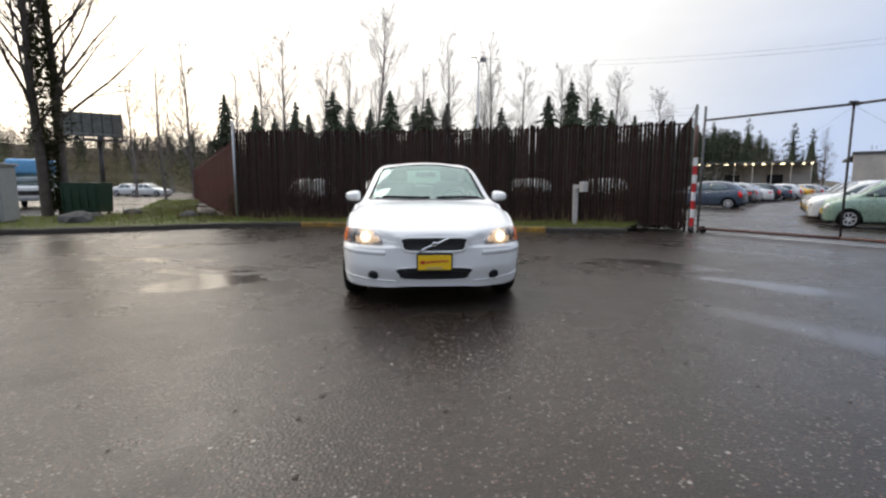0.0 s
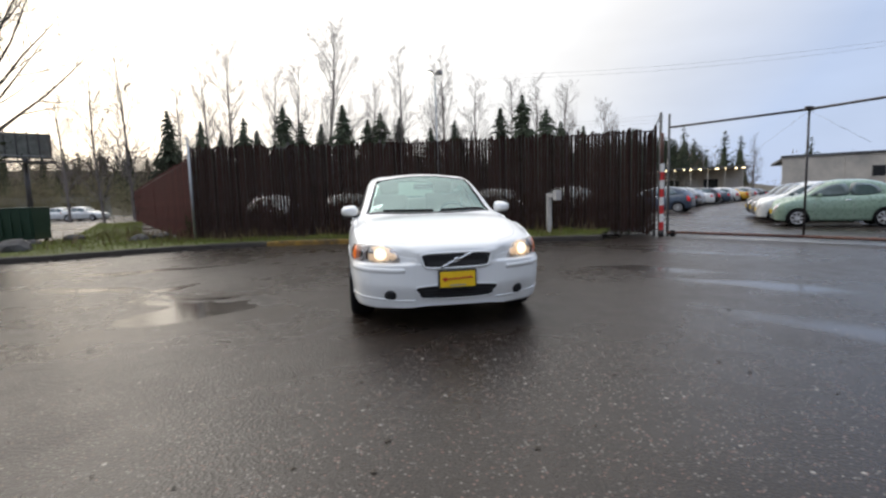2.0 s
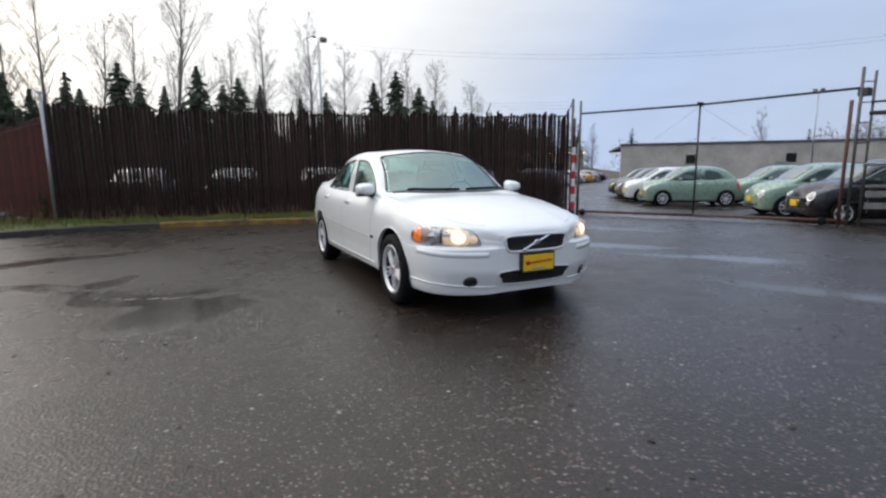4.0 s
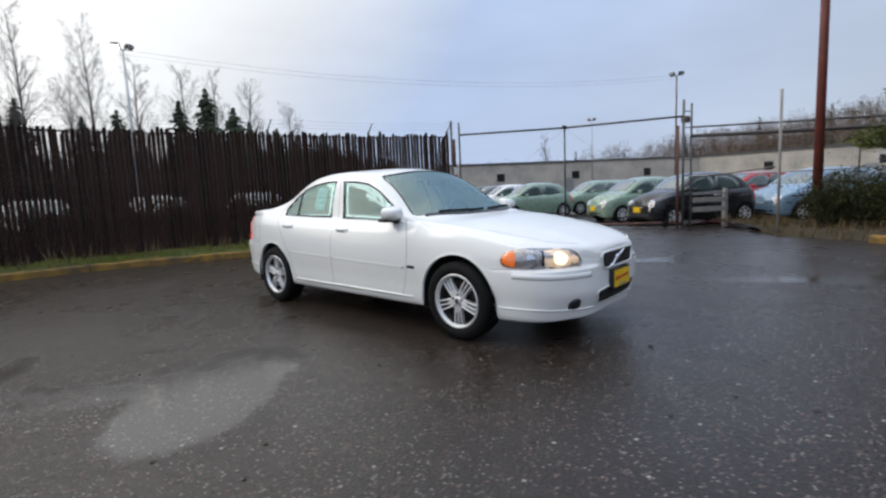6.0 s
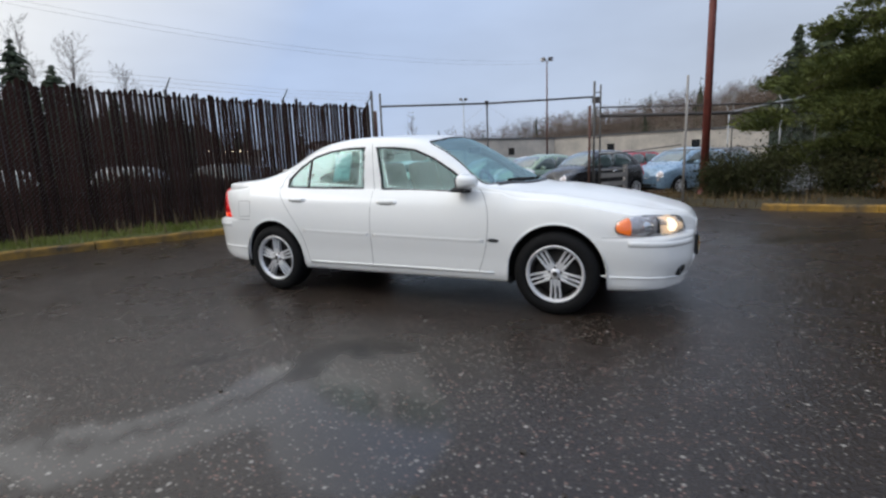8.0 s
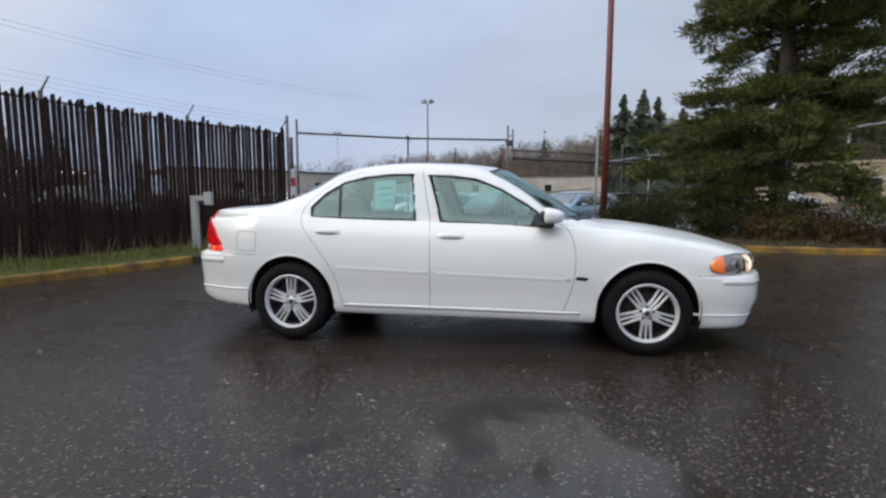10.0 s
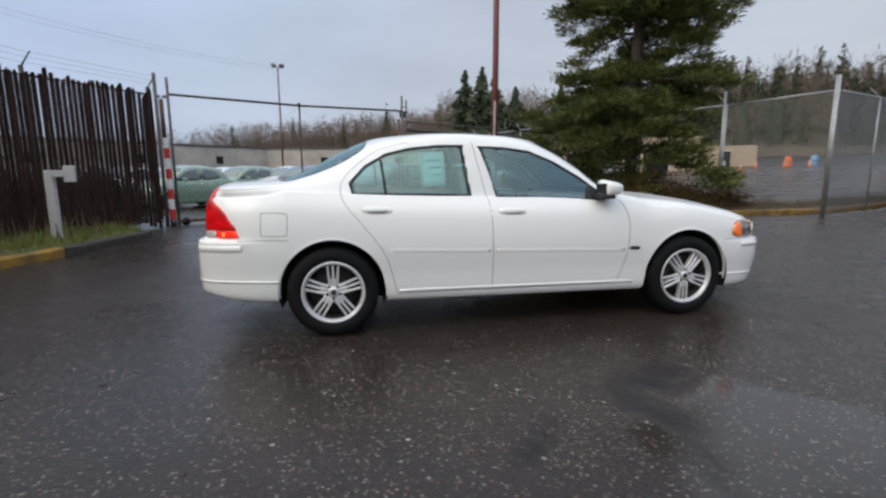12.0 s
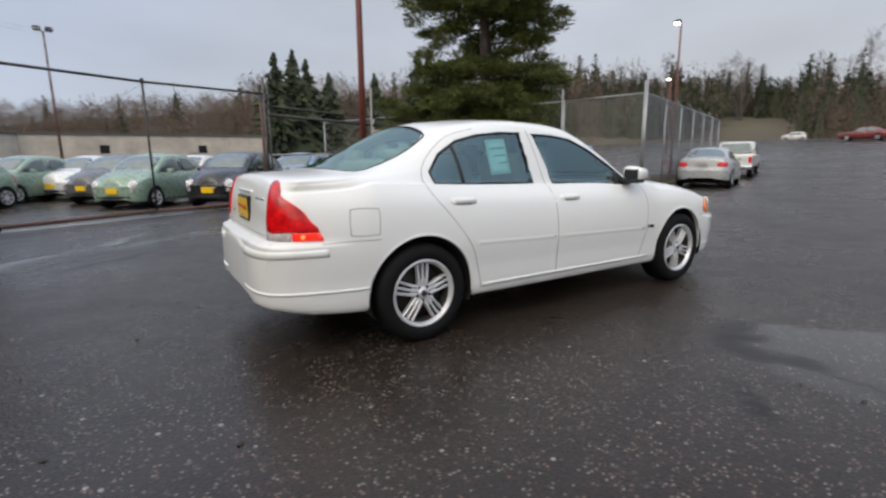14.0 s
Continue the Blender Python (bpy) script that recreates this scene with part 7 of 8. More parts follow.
# ---------------------------------------------------------------- lamps, signs, chain-link
def floodlight(name, x, y, h, az, lit, label, heads=2, pole=M_GALV):
    t = thing(name, pose(x, y, ground_z(x, y) - 0.05, 0, 0, -az), label, "street lamp", "yard floodlights")
    v, f = tube([(0, 0, 0), (0, 0, h * 0.5), (0, 0, h)], [0.08, 0.06, 0.04], 10)
    pyd("pole", v, f, pole, t)
    part("foot", bm_box(-0.18, -0.18, 0, 0.18, 0.18, 0.25, 0.02), M_KERB, t)
    reach = 0.26 if heads > 1 else 0.16
    v, f = tube([(-reach, 0, h + 0.10), (0, 0, h - 0.02), (reach, 0, h + 0.10)] if heads > 1 else [(-reach, 0, h + 0.08), (0, 0, h - 0.02)], 0.03, 8)
    pyd("cross_arm", v, f, M_DARKSTEEL, t)
    for k in range(heads):
        s = -1 if k == 0 else 1
        hd = new("lamp_head")
        hd.parent = t
        hd.location = (s * reach, 0, h + 0.12)
        hd.scale = (0.66, 0.66, 0.66)
        hd.rotation_euler = (radians(-35), 0, radians(25 * s))
        bm = bm_box(-0.24, -0.18, -0.10, 0.24, 0.16, 0.16, 0.05)
        part("housing", bm, M_DARKSTEEL, hd)
        on = lit and k == 0
        part("lamp_glass", bm_box(-0.20, -0.15, -0.13, 0.20, 0.13, -0.095, 0.01), M_LIGHTON if on else M_CHROME, hd, "lit lamp glass" if on else "dark lamp glass")


floodlight("floodlight", 3.75, 23.3, 8.0, 5, True, "steel floodlight mast with one lamp lit")
floodlight("floodlight", 30.6, 8.25, 8.05, 80, False, "rust-coloured floodlight mast with two dark heads", 2, M_RUST)
floodlight("floodlight", 12.1, -19.1, 7.75, 150, True, "rust-coloured floodlight mast with one lamp lit", 1, M_REDPOLE)
floodlight("floodlight", 20.6, -31.6, 6.4, 150, True, "steel floodlight mast with one lamp lit", 1, M_REDPOLE)
floodlight("floodlight", 45.0, 20.5, 7.9, 65, False, "steel floodlight mast with two dark heads")
floodlight("floodlight", 37.0, -23.0, 6.4, 110, True, "steel floodlight mast with one lamp lit")


def chain_link(name, a, b, h0, h1, label, step=0.060, wire=0.0042, post=0.024):
    t = thing(name, Matrix(), label, "fence")
    A, B = Vector((a[0], a[1], 0)), Vector((b[0], b[1], 0))
    L = (B - A).length
    d = (B - A) / L
    za, zb = ground_z(*a) + 0.1, ground_z(*b) + 0.1
    n = max(2, round(L / 2.6) + 1)
    for k in range(n):
        u = k / (n - 1)
        p = A + d * (L * u)
        z0 = za + (zb - za) * u
        H = h0 + (h1 - h0) * u
        v, f = tube([p + Vector((0, 0, z0 - 0.15)), p + Vector((0, 0, z0 + H + (0.35 if k == 0 else 0.03)))], post * 1.5 if k == 0 else post, 10)
        pyd("fence_post", v, f, M_GALV, t, "galvanised post")
        if k:
            v, f = tube([p + Vector((0, 0, z0 + H)), p + Vector((0.22, 0.10, z0 + H + 0.28))], [0.014, 0.008], 6)
            pyd("barb_arm", v, f, M_GALV, t)
    v, f = tube([A + Vector((0, 0, za + h0)), B + Vector((0, 0, zb + h1))], 0.024, 8)
    pyd("top_rail", v, f, M_GALV, t)
    nrm = d.cross(Vector((0, 0, 1)))
    vs, fs = [], []
    H = min(h0, h1)
    for sgn in (-1, 1):
        s = -H
        while s < L + H:
            # diagonal wire clipped to the panel
            x0, z0_, x1, z1_ = (s, 0.0, s + H, H) if sgn > 0 else (s + H, 0.0, s, H)
            lo, hi = 0.0, 1.0
            dx = x1 - x0
            t0, t1 = sorted(((0 - x0) / dx, (L - x0) / dx))
            lo, hi = max(lo, t0), min(hi, t1)
            if hi > lo:
                pp = []
                for q in (lo, hi):
                    x, z = x0 + dx * q, z0_ + (z1_ - z0_) * q
                    base = za + (zb - za) * x / L
                    hh = (h0 + (h1 - h0) * x / L) / H
                    pp.append(A + d * x + Vector((0, 0, base + z * hh)) + nrm * (0.004 * sgn))
                wv = (pp[1] - pp[0]).cross(nrm).normalized() * wire
                o = len(vs)
                vs += [tuple(pp[0] - wv), tuple(pp[0] + wv), tuple(pp[1] + wv), tuple(pp[1] - wv)]
                fs.append((o, o + 1, o + 2, o + 3))
            s += step
    pyd("wire_mesh", vs, fs, M_GALV, t, "grey diamond wire mesh", False)


chain_link("chain_link_fence", (5.72, -7.72), (11.3, -22.0), 2.85, 2.85, "tall grey chain-link fence along the drive", 0.052, 0.0052)
chain_link("chain_link_fence", (5.76, -7.70), (7.75, -6.5), 2.85, 2.75, "tall grey chain-link fence return by the island", 0.06, 0.0018)
chain_link("chain_link_fence", (7.80, -6.47), (16.0, -1.6), 2.75, 2.6, "tall grey chain-link fence behind the pine", 0.12, 0.0016)


def billboard():
    t = thing("billboard", pose(-36.4, 55.6, 0, 0, 0, 31), "dark back of a large roadside billboard on posts", "billboard")
    part("panel", bm_box(-2.95, -0.1, 6.8, 2.95, 0.1, 9.5, 0.03), M_SIGNBACK, t)
    for k in range(7):
        part("back_rib", bm_box(-2.9 + k * 0.95, -0.3, 6.6, -2.78 + k * 0.95, -0.1, 9.7, 0.01), M_DARKSTEEL, t)
    part("catwalk", bm_box(-3.2, -1.1, 6.3, 3.2, 0.2, 6.5, 0.01), M_DARKSTEEL, t)
    part("catwalk_rail", bm_box(-3.2, -1.1, 7.0, 3.2, -1.05, 7.06), M_GALV, t)
    for xx in (0.6,):
        v, f = tube([(xx, 0, -0.3), (xx, 0, 6.8)], 0.25, 10)
        pyd("mast", v, f, M_DARKSTEEL, t)


billboard()


def wires():
    for k, (z0, off) in enumerate(((7.75, 0.0), (7.95, 0.0))):
        t = thing("overhead_cable", Matrix(), "thin overhead cable across the sky", "cable")
        a, b = Vector((3.75, 23.3, z0)), Vector((30.6, 8.25, z0))
        pts = [a.lerp(b, u) + Vector((0, 0, -0.9 * 4 * u * (1 - u))) for u in np.linspace(0, 1, 20)]
        v, f = tube(pts, 0.004, 4)
        pyd("cable", v, f, M_DARKSTEEL, t)


wires()


# ---------------------------------------------------------------- parked vehicles
HATCH = dict(
    length=3.55, dense=0.7,
    width=[(0, 0.36), (0.05, 0.56), (0.15, 0.68), (0.35, 0.765), (0.7, 0.80), (1.5, 0.815), (2.6, 0.81), (3.2, 0.77), (3.42, 0.69), (3.52, 0.56), (3.55, 0.46)],
    bottom=[(0, 0.27), (0.1, 0.205), (0.5, 0.19), (3.0, 0.20), (3.4, 0.23), (3.55, 0.33)],
    shoulder=[(0, 0.60), (0.25, 0.76), (0.7, 0.87), (1.3, 0.93), (2.5, 0.96), (3.2, 0.97), (3.55, 0.78)],
    centre=[(0, 0.66), (0.04, 0.80), (0.16, 0.90), (0.5, 0.985), (0.80, 1.03), (1.2, 1.32), (1.45, 1.44), (1.85, 1.50), (2.4, 1.49), (2.9, 1.41), (3.25, 1.22), (3.47, 0.98), (3.55, 0.82)],
    rail_x=[(0, 0.3), (0.8, 0.62), (1.0, 0.65), (1.5, 0.61), (2.2, 0.57), (3.0, 0.55), (3.3, 0.55), (3.55, 0.4)],
    rail_z=[(0, 0.63), (0.6, 0.95), (0.84, 0.99), (1.2, 1.22), (1.45, 1.34), (1.9, 1.415), (2.5, 1.41), (2.95, 1.31), (3.25, 1.12), (3.55, 0.80)],
    inset=[(0, 0.03), (0.8, 0.06), (1.5, 0.09), (2.6, 0.09), (3.55, 0.05)],
    arches=[(0.68, 0.29, 0.32), (2.98, 0.29, 0.32)],
)
HATCH_WIN = [[(1.04, 0.985), (1.28, 1.18), (1.52, 1.30), (1.92, 1.365), (2.04, 0.995)], [(2.12, 0.995), (2.12, 1.355), (2.45, 1.345), (2.72, 1.275), (2.88, 1.11), (2.76, 1.01)]]
HATCH_TOP = [[(-0.57, 0.98), (-0.45, 0.90), (0, 0.86), (0.45, 0.90), (0.57, 0.98), (0.50, 1.42), (0, 1.38), (-0.50, 1.42)], [(-0.42, 2.99), (0, 2.96), (0.42, 2.99), (0.40, 3.25), (0, 3.28), (-0.40, 3.25)]]
SEDAN_WIN = [[(2.452, 0.962), (1.615, 0.925), (1.785, 1.085), (2.175, 1.283), (2.565, 1.322)], [(2.645, 0.970), (3.495, 0.990), (3.403, 1.178), (3.079, 1.304), (2.685, 1.328)]]
SEDAN_TOP = [[(-0.66, 1.45), (-0.35, 1.31), (0, 1.27), (0.35, 1.31), (0.66, 1.45), (0.55, 2.06), (0, 2.0), (-0.55, 2.06)], [(-0.58, 3.93), (0, 4.0), (0.58, 3.93), (0.50, 3.44), (0, 3.39), (-0.50, 3.44)]]
SHELLS = {}
M_PANE = mat("car_window_glass", (0.075, 0.11, 0.11), 0.06, var=0.3, scale=3, coat=0.8, spec=1.0)
PAINTS = {}


def paint(name, col, metal=0.15):
    if name not in PAINTS:
        PAINTS[name] = mat(name + "_car_paint", col, 0.28, metal, 0.05, 3, coat=0.5, rvar=0.05)
    return PAINTS[name]


CAR_BASE = {}


def parked(kind, colour, col, x, y, heading, label, category="car", group="parked cars in the yard", scale=(1, 0.94, 1), plate=False):
    """A parked car with its middle at (x, y); heading: degrees from +y towards +x in which it faces."""
    spec, wins, tops = (HATCH, HATCH_WIN, HATCH_TOP) if kind == "hatch" else (SEDAN, SEDAN_WIN, SEDAN_TOP)
    L = spec["length"] * scale[1]
    hx, hy = math.sin(radians(heading)), math.cos(radians(heading))
    m = Matrix.Translation((x + hx * L / 2, y + hy * L / 2, ground_z(x, y))) @ Matrix.Rotation(radians(180 - heading), 4, "Z") @ Matrix.Diagonal((*scale, 1))
    key = (kind, colour, plate)
    if key in CAR_BASE:
        o = copy_thing(CAR_BASE[key], Matrix())
        o.matrix_basis = m
        o["label"], o["category"], o["group"] = label, category, group
        return o
    if kind not in SHELLS:
        SHELLS[kind] = Shell(spec, 76, 3)
    sh = SHELLS[kind]
    car = thing("hatchback" if kind == "hatch" else "saloon_car", m, label, category, group)
    CAR_BASE[key] = car
    P = paint(colour, col)
    cx, cy, cz = sh.centres.T
    nz = sh.FN[:, 2]
    hoodm = (cy < 0.28 * spec["length"]) & (nz > 0.5) & (cz > 0.7)
    low = cz < 0.30
    sh.piece("body", ~hoodm & ~low, P, car)
    sh.piece("hood", hoodm, P, car)
    sh.piece("lower_trim", low, P, car)
    for s in (-1, 1):
        D, X = (-s, 0, 0), s * 0.9
        for w in wins:
            sh.patch("side_window", side3(w, X), D, 0.004, M_PANE, car, "dark side window", 3, 0.004, 3)
        xs = 2.17 if kind == "hatch" else 2.55
        sh.ribbon("door_gap", side3([(xs, 0.30), (xs, 0.6), (xs, 0.95)], X), D, 0.010, 0.002, M_GAP, car)
        sh.ribbon("door_gap", side3([(spec["arches"][0][0] + 0.46, 0.30), (spec["arches"][0][0] + 0.44, 0.6), (spec["arches"][0][0] + 0.5, 0.92)], X), D, 0.010, 0.002, M_GAP, car)
        sh.ribbon("handle", side3([(xs - 0.22, 0.84), (xs - 0.06, 0.845)], X), D, 0.024, 0.014, M_CHROME, car, "chrome door handle", 2)
        for ya, za, r in spec["arches"]:
            rr = r - 0.035
            make_wheel(car, s * (0.80 if kind == "hatch" else 0.89), ya, rr + 0.003, rr * 0.68, 0.19, False)
            v, f = revolve([(s * 0.78, r), (s * 0.45, r), (s * 0.45, 0.0)], 20)
            v = [(a, b + ya, max(c + za, 0.12)) for a, b, c in v]
            pyd("wheel_well", v, f, M_WELL, car)
        fl = (-s * 0.45, 0.9, 0)
        hw = 0.52 if kind == "hatch" else 0.62
        zl = 0.66
        ring = [(s * hw + 0.105 * math.cos(a), 0.15, zl + 0.095 * math.sin(a)) for a in np.linspace(0, 6.283, 10, endpoint=False)]
        lamp = sh.patch("headlamp", ring, fl, 0.008, M_CLEARW, car, "round clear headlamp", 3, 0.006, 2)
        sh.ribbon("headlamp_ring", ring, fl, 0.02, 0.012, M_CHROME, lamp, "", 2, True)
        if kind == "hatch":
            ring = [(s * 0.50 + 0.05 * math.cos(a), 0.1, 0.50 + 0.045 * math.sin(a)) for a in np.linspace(0, 6.283, 8, endpoint=False)]
            sh.patch("fog_lamp", ring, fl, 0.008, M_CLEARW, car, "", 2, 0.005, 2)
        yt = spec["length"]
        rl = (-s * 0.5, -0.87, 0)
        tz = 0.78 if kind == "hatch" else 0.83
        tx = 0.60 if kind == "hatch" else 0.66
        tw, th = (0.07, 0.13) if kind == "hatch" else (0.15, 0.07)
        sh.patch("tail_lamp", [(s * (tx - tw), yt - 0.1, tz - th), (s * (tx - tw), yt - 0.1, tz + th), (s * (tx + tw), yt - 0.2, tz + th), (s * (tx + tw), yt - 0.2, tz - th)], rl, 0.008, M_RED, car, "red tail lamp", 3, 0.006, 3)
        bm = bm_box(-0.09, -0.05, -0.06, 0.09, 0.05, 0.06, 0.03)
        ym = 1.26 if kind == "hatch" else 1.66
        bm.transform(Matrix.Translation((s * 0.88, ym, 1.0)))
        part("door_mirror", bm, P, car, "", True)
    for w, nm in zip(tops, ("windscreen", "rear_window")):
        sh.patch(nm, [(a, b, 1.2) for a, b in w], (0, 0, -1), 0.004, M_PANE, car, "glossy dark glass", 5, 0.004, 3)
    F = (0, 1, 0)
    sh.patch("air_intake", front3([(-0.42, 0.36), (0.42, 0.36), (0.38, 0.29), (-0.38, 0.29)]), F, 0.004, M_BLACK, car, "dark lower air intake", 3, 0.004, 3)
    sh.ribbon("chrome_trim", front3([(-0.20, 0.545), (0, 0.54), (0.20, 0.545)]), F, 0.03, 0.010, M_CHROME, car, "", 4)
    if plate:
        part("dealer_plate", bm_box(-0.16, -0.035, 0.42, 0.16, 0.02, 0.57, 0.006), M_YELLOW, car, "plain yellow plate")
    part("rear_plate", bm_box(-0.16, spec["length"] - 0.03, 0.58 if kind == "hatch" else 0.80, 0.16, spec["length"] + 0.012, 0.70 if kind == "hatch" else 0.92, 0.005), M_YELLOW if plate else M_CLEARW, car, "plain plate")
    part("floor_pan", bm_box(-0.62, 0.3, 0.17, 0.62, spec["length"] - 0.3, 0.24), M_WELL, car)
    return car


HD = -51.3
GRN, GRY, WHT, BLK = (0.25, 0.345, 0.265), (0.11, 0.11, 0.12), (0.72, 0.72, 0.70), (0.012, 0.012, 0.015)
parked("hatch", "black", BLK, 11.66, 2.48, HD, "small black hatchback with a yellow plate", plate=True)
parked("hatch", "mint_green", GRN, 13.37, 4.57, HD, "small pale green hatchback with a yellow plate", plate=True)
parked("hatch", "dark_grey", GRY, 15.8, 5.4, HD, "small dark grey hatchback with a yellow plate", plate=True)
parked("hatch", "white", WHT, 18.3, 6.4, HD, "small white hatchback in the yard row", plate=True)
parked("hatch", "mint_green", GRN, 14.5, 9.5, HD, "small pale green hatchback with white wheels", plate=True)
parked("hatch", "white", WHT, 15.95, 11.75, HD, "small white hatchback in the yard row", plate=True)
parked("hatch", "dark_grey", GRY, 17.45, 13.65, HD, "small dark grey hatchback in the yard row", plate=True)
parked("hatch", "black", BLK, 18.95, 15.55, HD, "small black hatchback in the yard row", plate=True)
parked("hatch", "mint_green", GRN, 20.3, 8.3, HD, "small pale green hatchback in the yard row", plate=True)
parked("hatch", "sky_blue", (0.22, 0.33, 0.45), 14.6, -0.2, HD, "small light blue hatchback behind the gate", scale=(1.05, 1.1, 1.02))
parked("hatch", "red", (0.40, 0.015, 0.02), 16.2, 1.85, HD, "small red hatchback in the second row", scale=(1.05, 1.1, 1.02))
parked("hatch", "white", WHT, 18.7, 2.9, HD, "small white hatchback in the second row", plate=True)
parked("hatch", "white", WHT, 21.1, 4.1, HD, "small white hatchback in the second row", plate=True)
parked("hatch", "dark_grey", GRY, 17.3, -1.4, HD, "dark grey hatchback in the third row", plate=True)
parked("hatch", "mint_green", GRN, 17.75, 8.15, HD, "small pale green hatchback in the second row", plate=True)
parked("hatch", "white", WHT, 22.6, 10.2, HD, "small white hatchback in the far row", plate=True)
parked("hatch", "black", BLK, 24.0, 6.0, HD, "small black hatchback in the far row", plate=True)

rs = random.Random(12)
far_cols = [("slate_blue", (0.05, 0.07, 0.10)), ("black", BLK), ("silver", (0.42, 0.43, 0.44)), ("white", WHT), ("black", BLK), ("slate_blue", (0.05, 0.07, 0.10)), ("white", WHT), ("yellow", (0.65, 0.36, 0.02)), ("silver", (0.42, 0.43, 0.44)), ("black", BLK)]
for k, (az, d) in enumerate(((32.6, 34), (33.7, 40), (34.7, 45), (35.7, 49), (36.7, 53), (37.7, 57), (38.7, 61), (39.7, 65), (40.6, 69), (41.5, 72))):
    x, y = polar(az, d)
    c = far_cols[k]
    parked("sedan" if k % 2 else "hatch", c[0], c[1], x, y, -40 + rs.uniform(-8, 8), c[0].replace("_", " ") + " car parked in the far row of the yard", scale=(1.0, 1.0, 1.0) if k % 2 else (1.1, 1.2, 1.08))
for k in range(8):
    x, y = polar(34.5 + 1.0 * k, 74 + 1.2 * k)
    c = far_cols[(k * 3 + 1) % 10]
    parked("sedan", c[0], c[1], x, y, 60 + rs.uniform(-15, 15), c[0].replace("_", " ") + " car parked far across the yard")
for k, (x, y, c) in enumerate(((-4.0, 14.6, 0), (-1.2, 14.2, 1), (1.6, 13.7, 1), (4.4, 13.0, 9), (7.0, 12.2, 1))):
    c = far_cols[c]
    parked("sedan", c[0], c[1], x, y + 0.8, 188 + rs.uniform(-4, 4), c[0].replace("_", " ") + " car parked behind the slatted fence")

HS = math.degrees(math.atan2(5.58, -14.28))
hs = (math.sin(radians(HS)), math.cos(radians(HS)))
parked("sedan", "silver", (0.42, 0.43, 0.44), 6.25 + hs[0] * 2.3, -11.75 + hs[1] * 2.3, HS, "silver saloon car parked along the chain-link fence", group="cars parked along the drive")
parked("sedan", "dark_red", (0.16, 0.015, 0.018), 17.4, -62.0, 80, "dark red saloon car parked across the drive", group="cars parked along the drive")
parked("sedan", "black", BLK, 7.2, -41.0, 60, "black car parked across the drive", group="cars parked along the drive")
parked("hatch", "white", WHT, 33.0, -84.0, 70, "white car standing far up the drive", group="cars parked along the drive")
for k, (x, y) in enumerate(((51, -15), (48.5, -19.5), (46, -24))):
    c = far_cols[(k * 3 + 2) % 10]
    parked("sedan", c[0], c[1], x, y, 200, c[0].replace("_", " ") + " car by the tan building", group="cars by the tan building")
for k, (az, d) in enumerate(((-26.8, 62), (-28.4, 66))):
    x, y = polar(az, d)
    parked("sedan", "white", WHT, x, y, 100, "white car parked on the side road", group="cars on the side road")


def pickup():
    P = paint("white", WHT)
    L = 5.5
    x, y = 9.1, -19.1
    t = thing("pickup_truck", Matrix.Translation((x, y, ground_z(x, y))) @ Matrix.Rotation(radians(180 - HS), 4, "Z"), "white pickup truck parked along the chain-link fence", "pickup truck")
    # tail at y = 0, nose towards -y
    part("bed", bm_box(-0.95, -2.1, 0.55, 0.95, 0, 1.10, 0.05), P, t)
    part("tailgate", bm_box(-0.78, -0.02, 0.62, 0.78, 0.03, 1.08, 0.02), P, t)
    bm = bm_box(-0.93, -3.9, 0.55, 0.93, -2.15, 1.15, 0.05)
    part("cab_body", bm, P, t)
    bm = bmesh.new()
    bmesh.ops.create_cube(bm, size=1)
    for v in bm.verts:
        up = v.co.z > 0
        v.co = Vector((v.co.x * (1.5 if up else 1.82), -3.05 + v.co.y * (1.15 if up else 1.75), 1.78 if up else 1.12))
    bmesh.ops.bevel(bm, geom=bm.edges[:], offset=0.06, segments=3, affect="EDGES")
    part("cab_roof", bm, P, t, "", True)
    bm = bmesh.new()
    a = [bm.verts.new(c) for c in ((-0.72, -2.21, 1.22), (0.72, -2.21, 1.22), (0.62, -2.40, 1.66), (-0.62, -2.40, 1.66))]
    bm.faces.new(a)
    r = bmesh.ops.extrude_face_region(bm, geom=bm.faces[:])
    bmesh.ops.translate(bm, vec=(0, 0.05, 0.02), verts=[v for v in r["geom"] if isinstance(v, bmesh.types.BMVert)])
    part("rear_window", bm, M_PANE, t, "dark rear window")
    part("hood", bm_box(-0.92, -5.4, 0.55, 0.92, -3.9, 1.10, 0.10), P, t)
    part("rear_bumper", bm_box(-0.95, -0.02, 0.42, 0.95, 0.16, 0.60, 0.03), M_CHROME, t, "chrome rear bumper")
    for s in (-1, 1):
        part("tail_lamp", bm_box(s * 0.86 - 0.07, -0.06, 0.72, s * 0.86 + 0.07, 0.04, 1.02, 0.02), M_RED, t, "red tail lamp")
        for yy in (-1.0, -4.5):
            make_wheel(t, s * 0.95, yy, 0.37, 0.22, 0.24, False)
        part("side_window", bm_box(s * 0.84 - 0.02, -3.75, 1.22, s * 0.84 + 0.02, -2.5, 1.60, 0.02, m=Matrix.Identity(4)), M_PANE, t)


pickup()


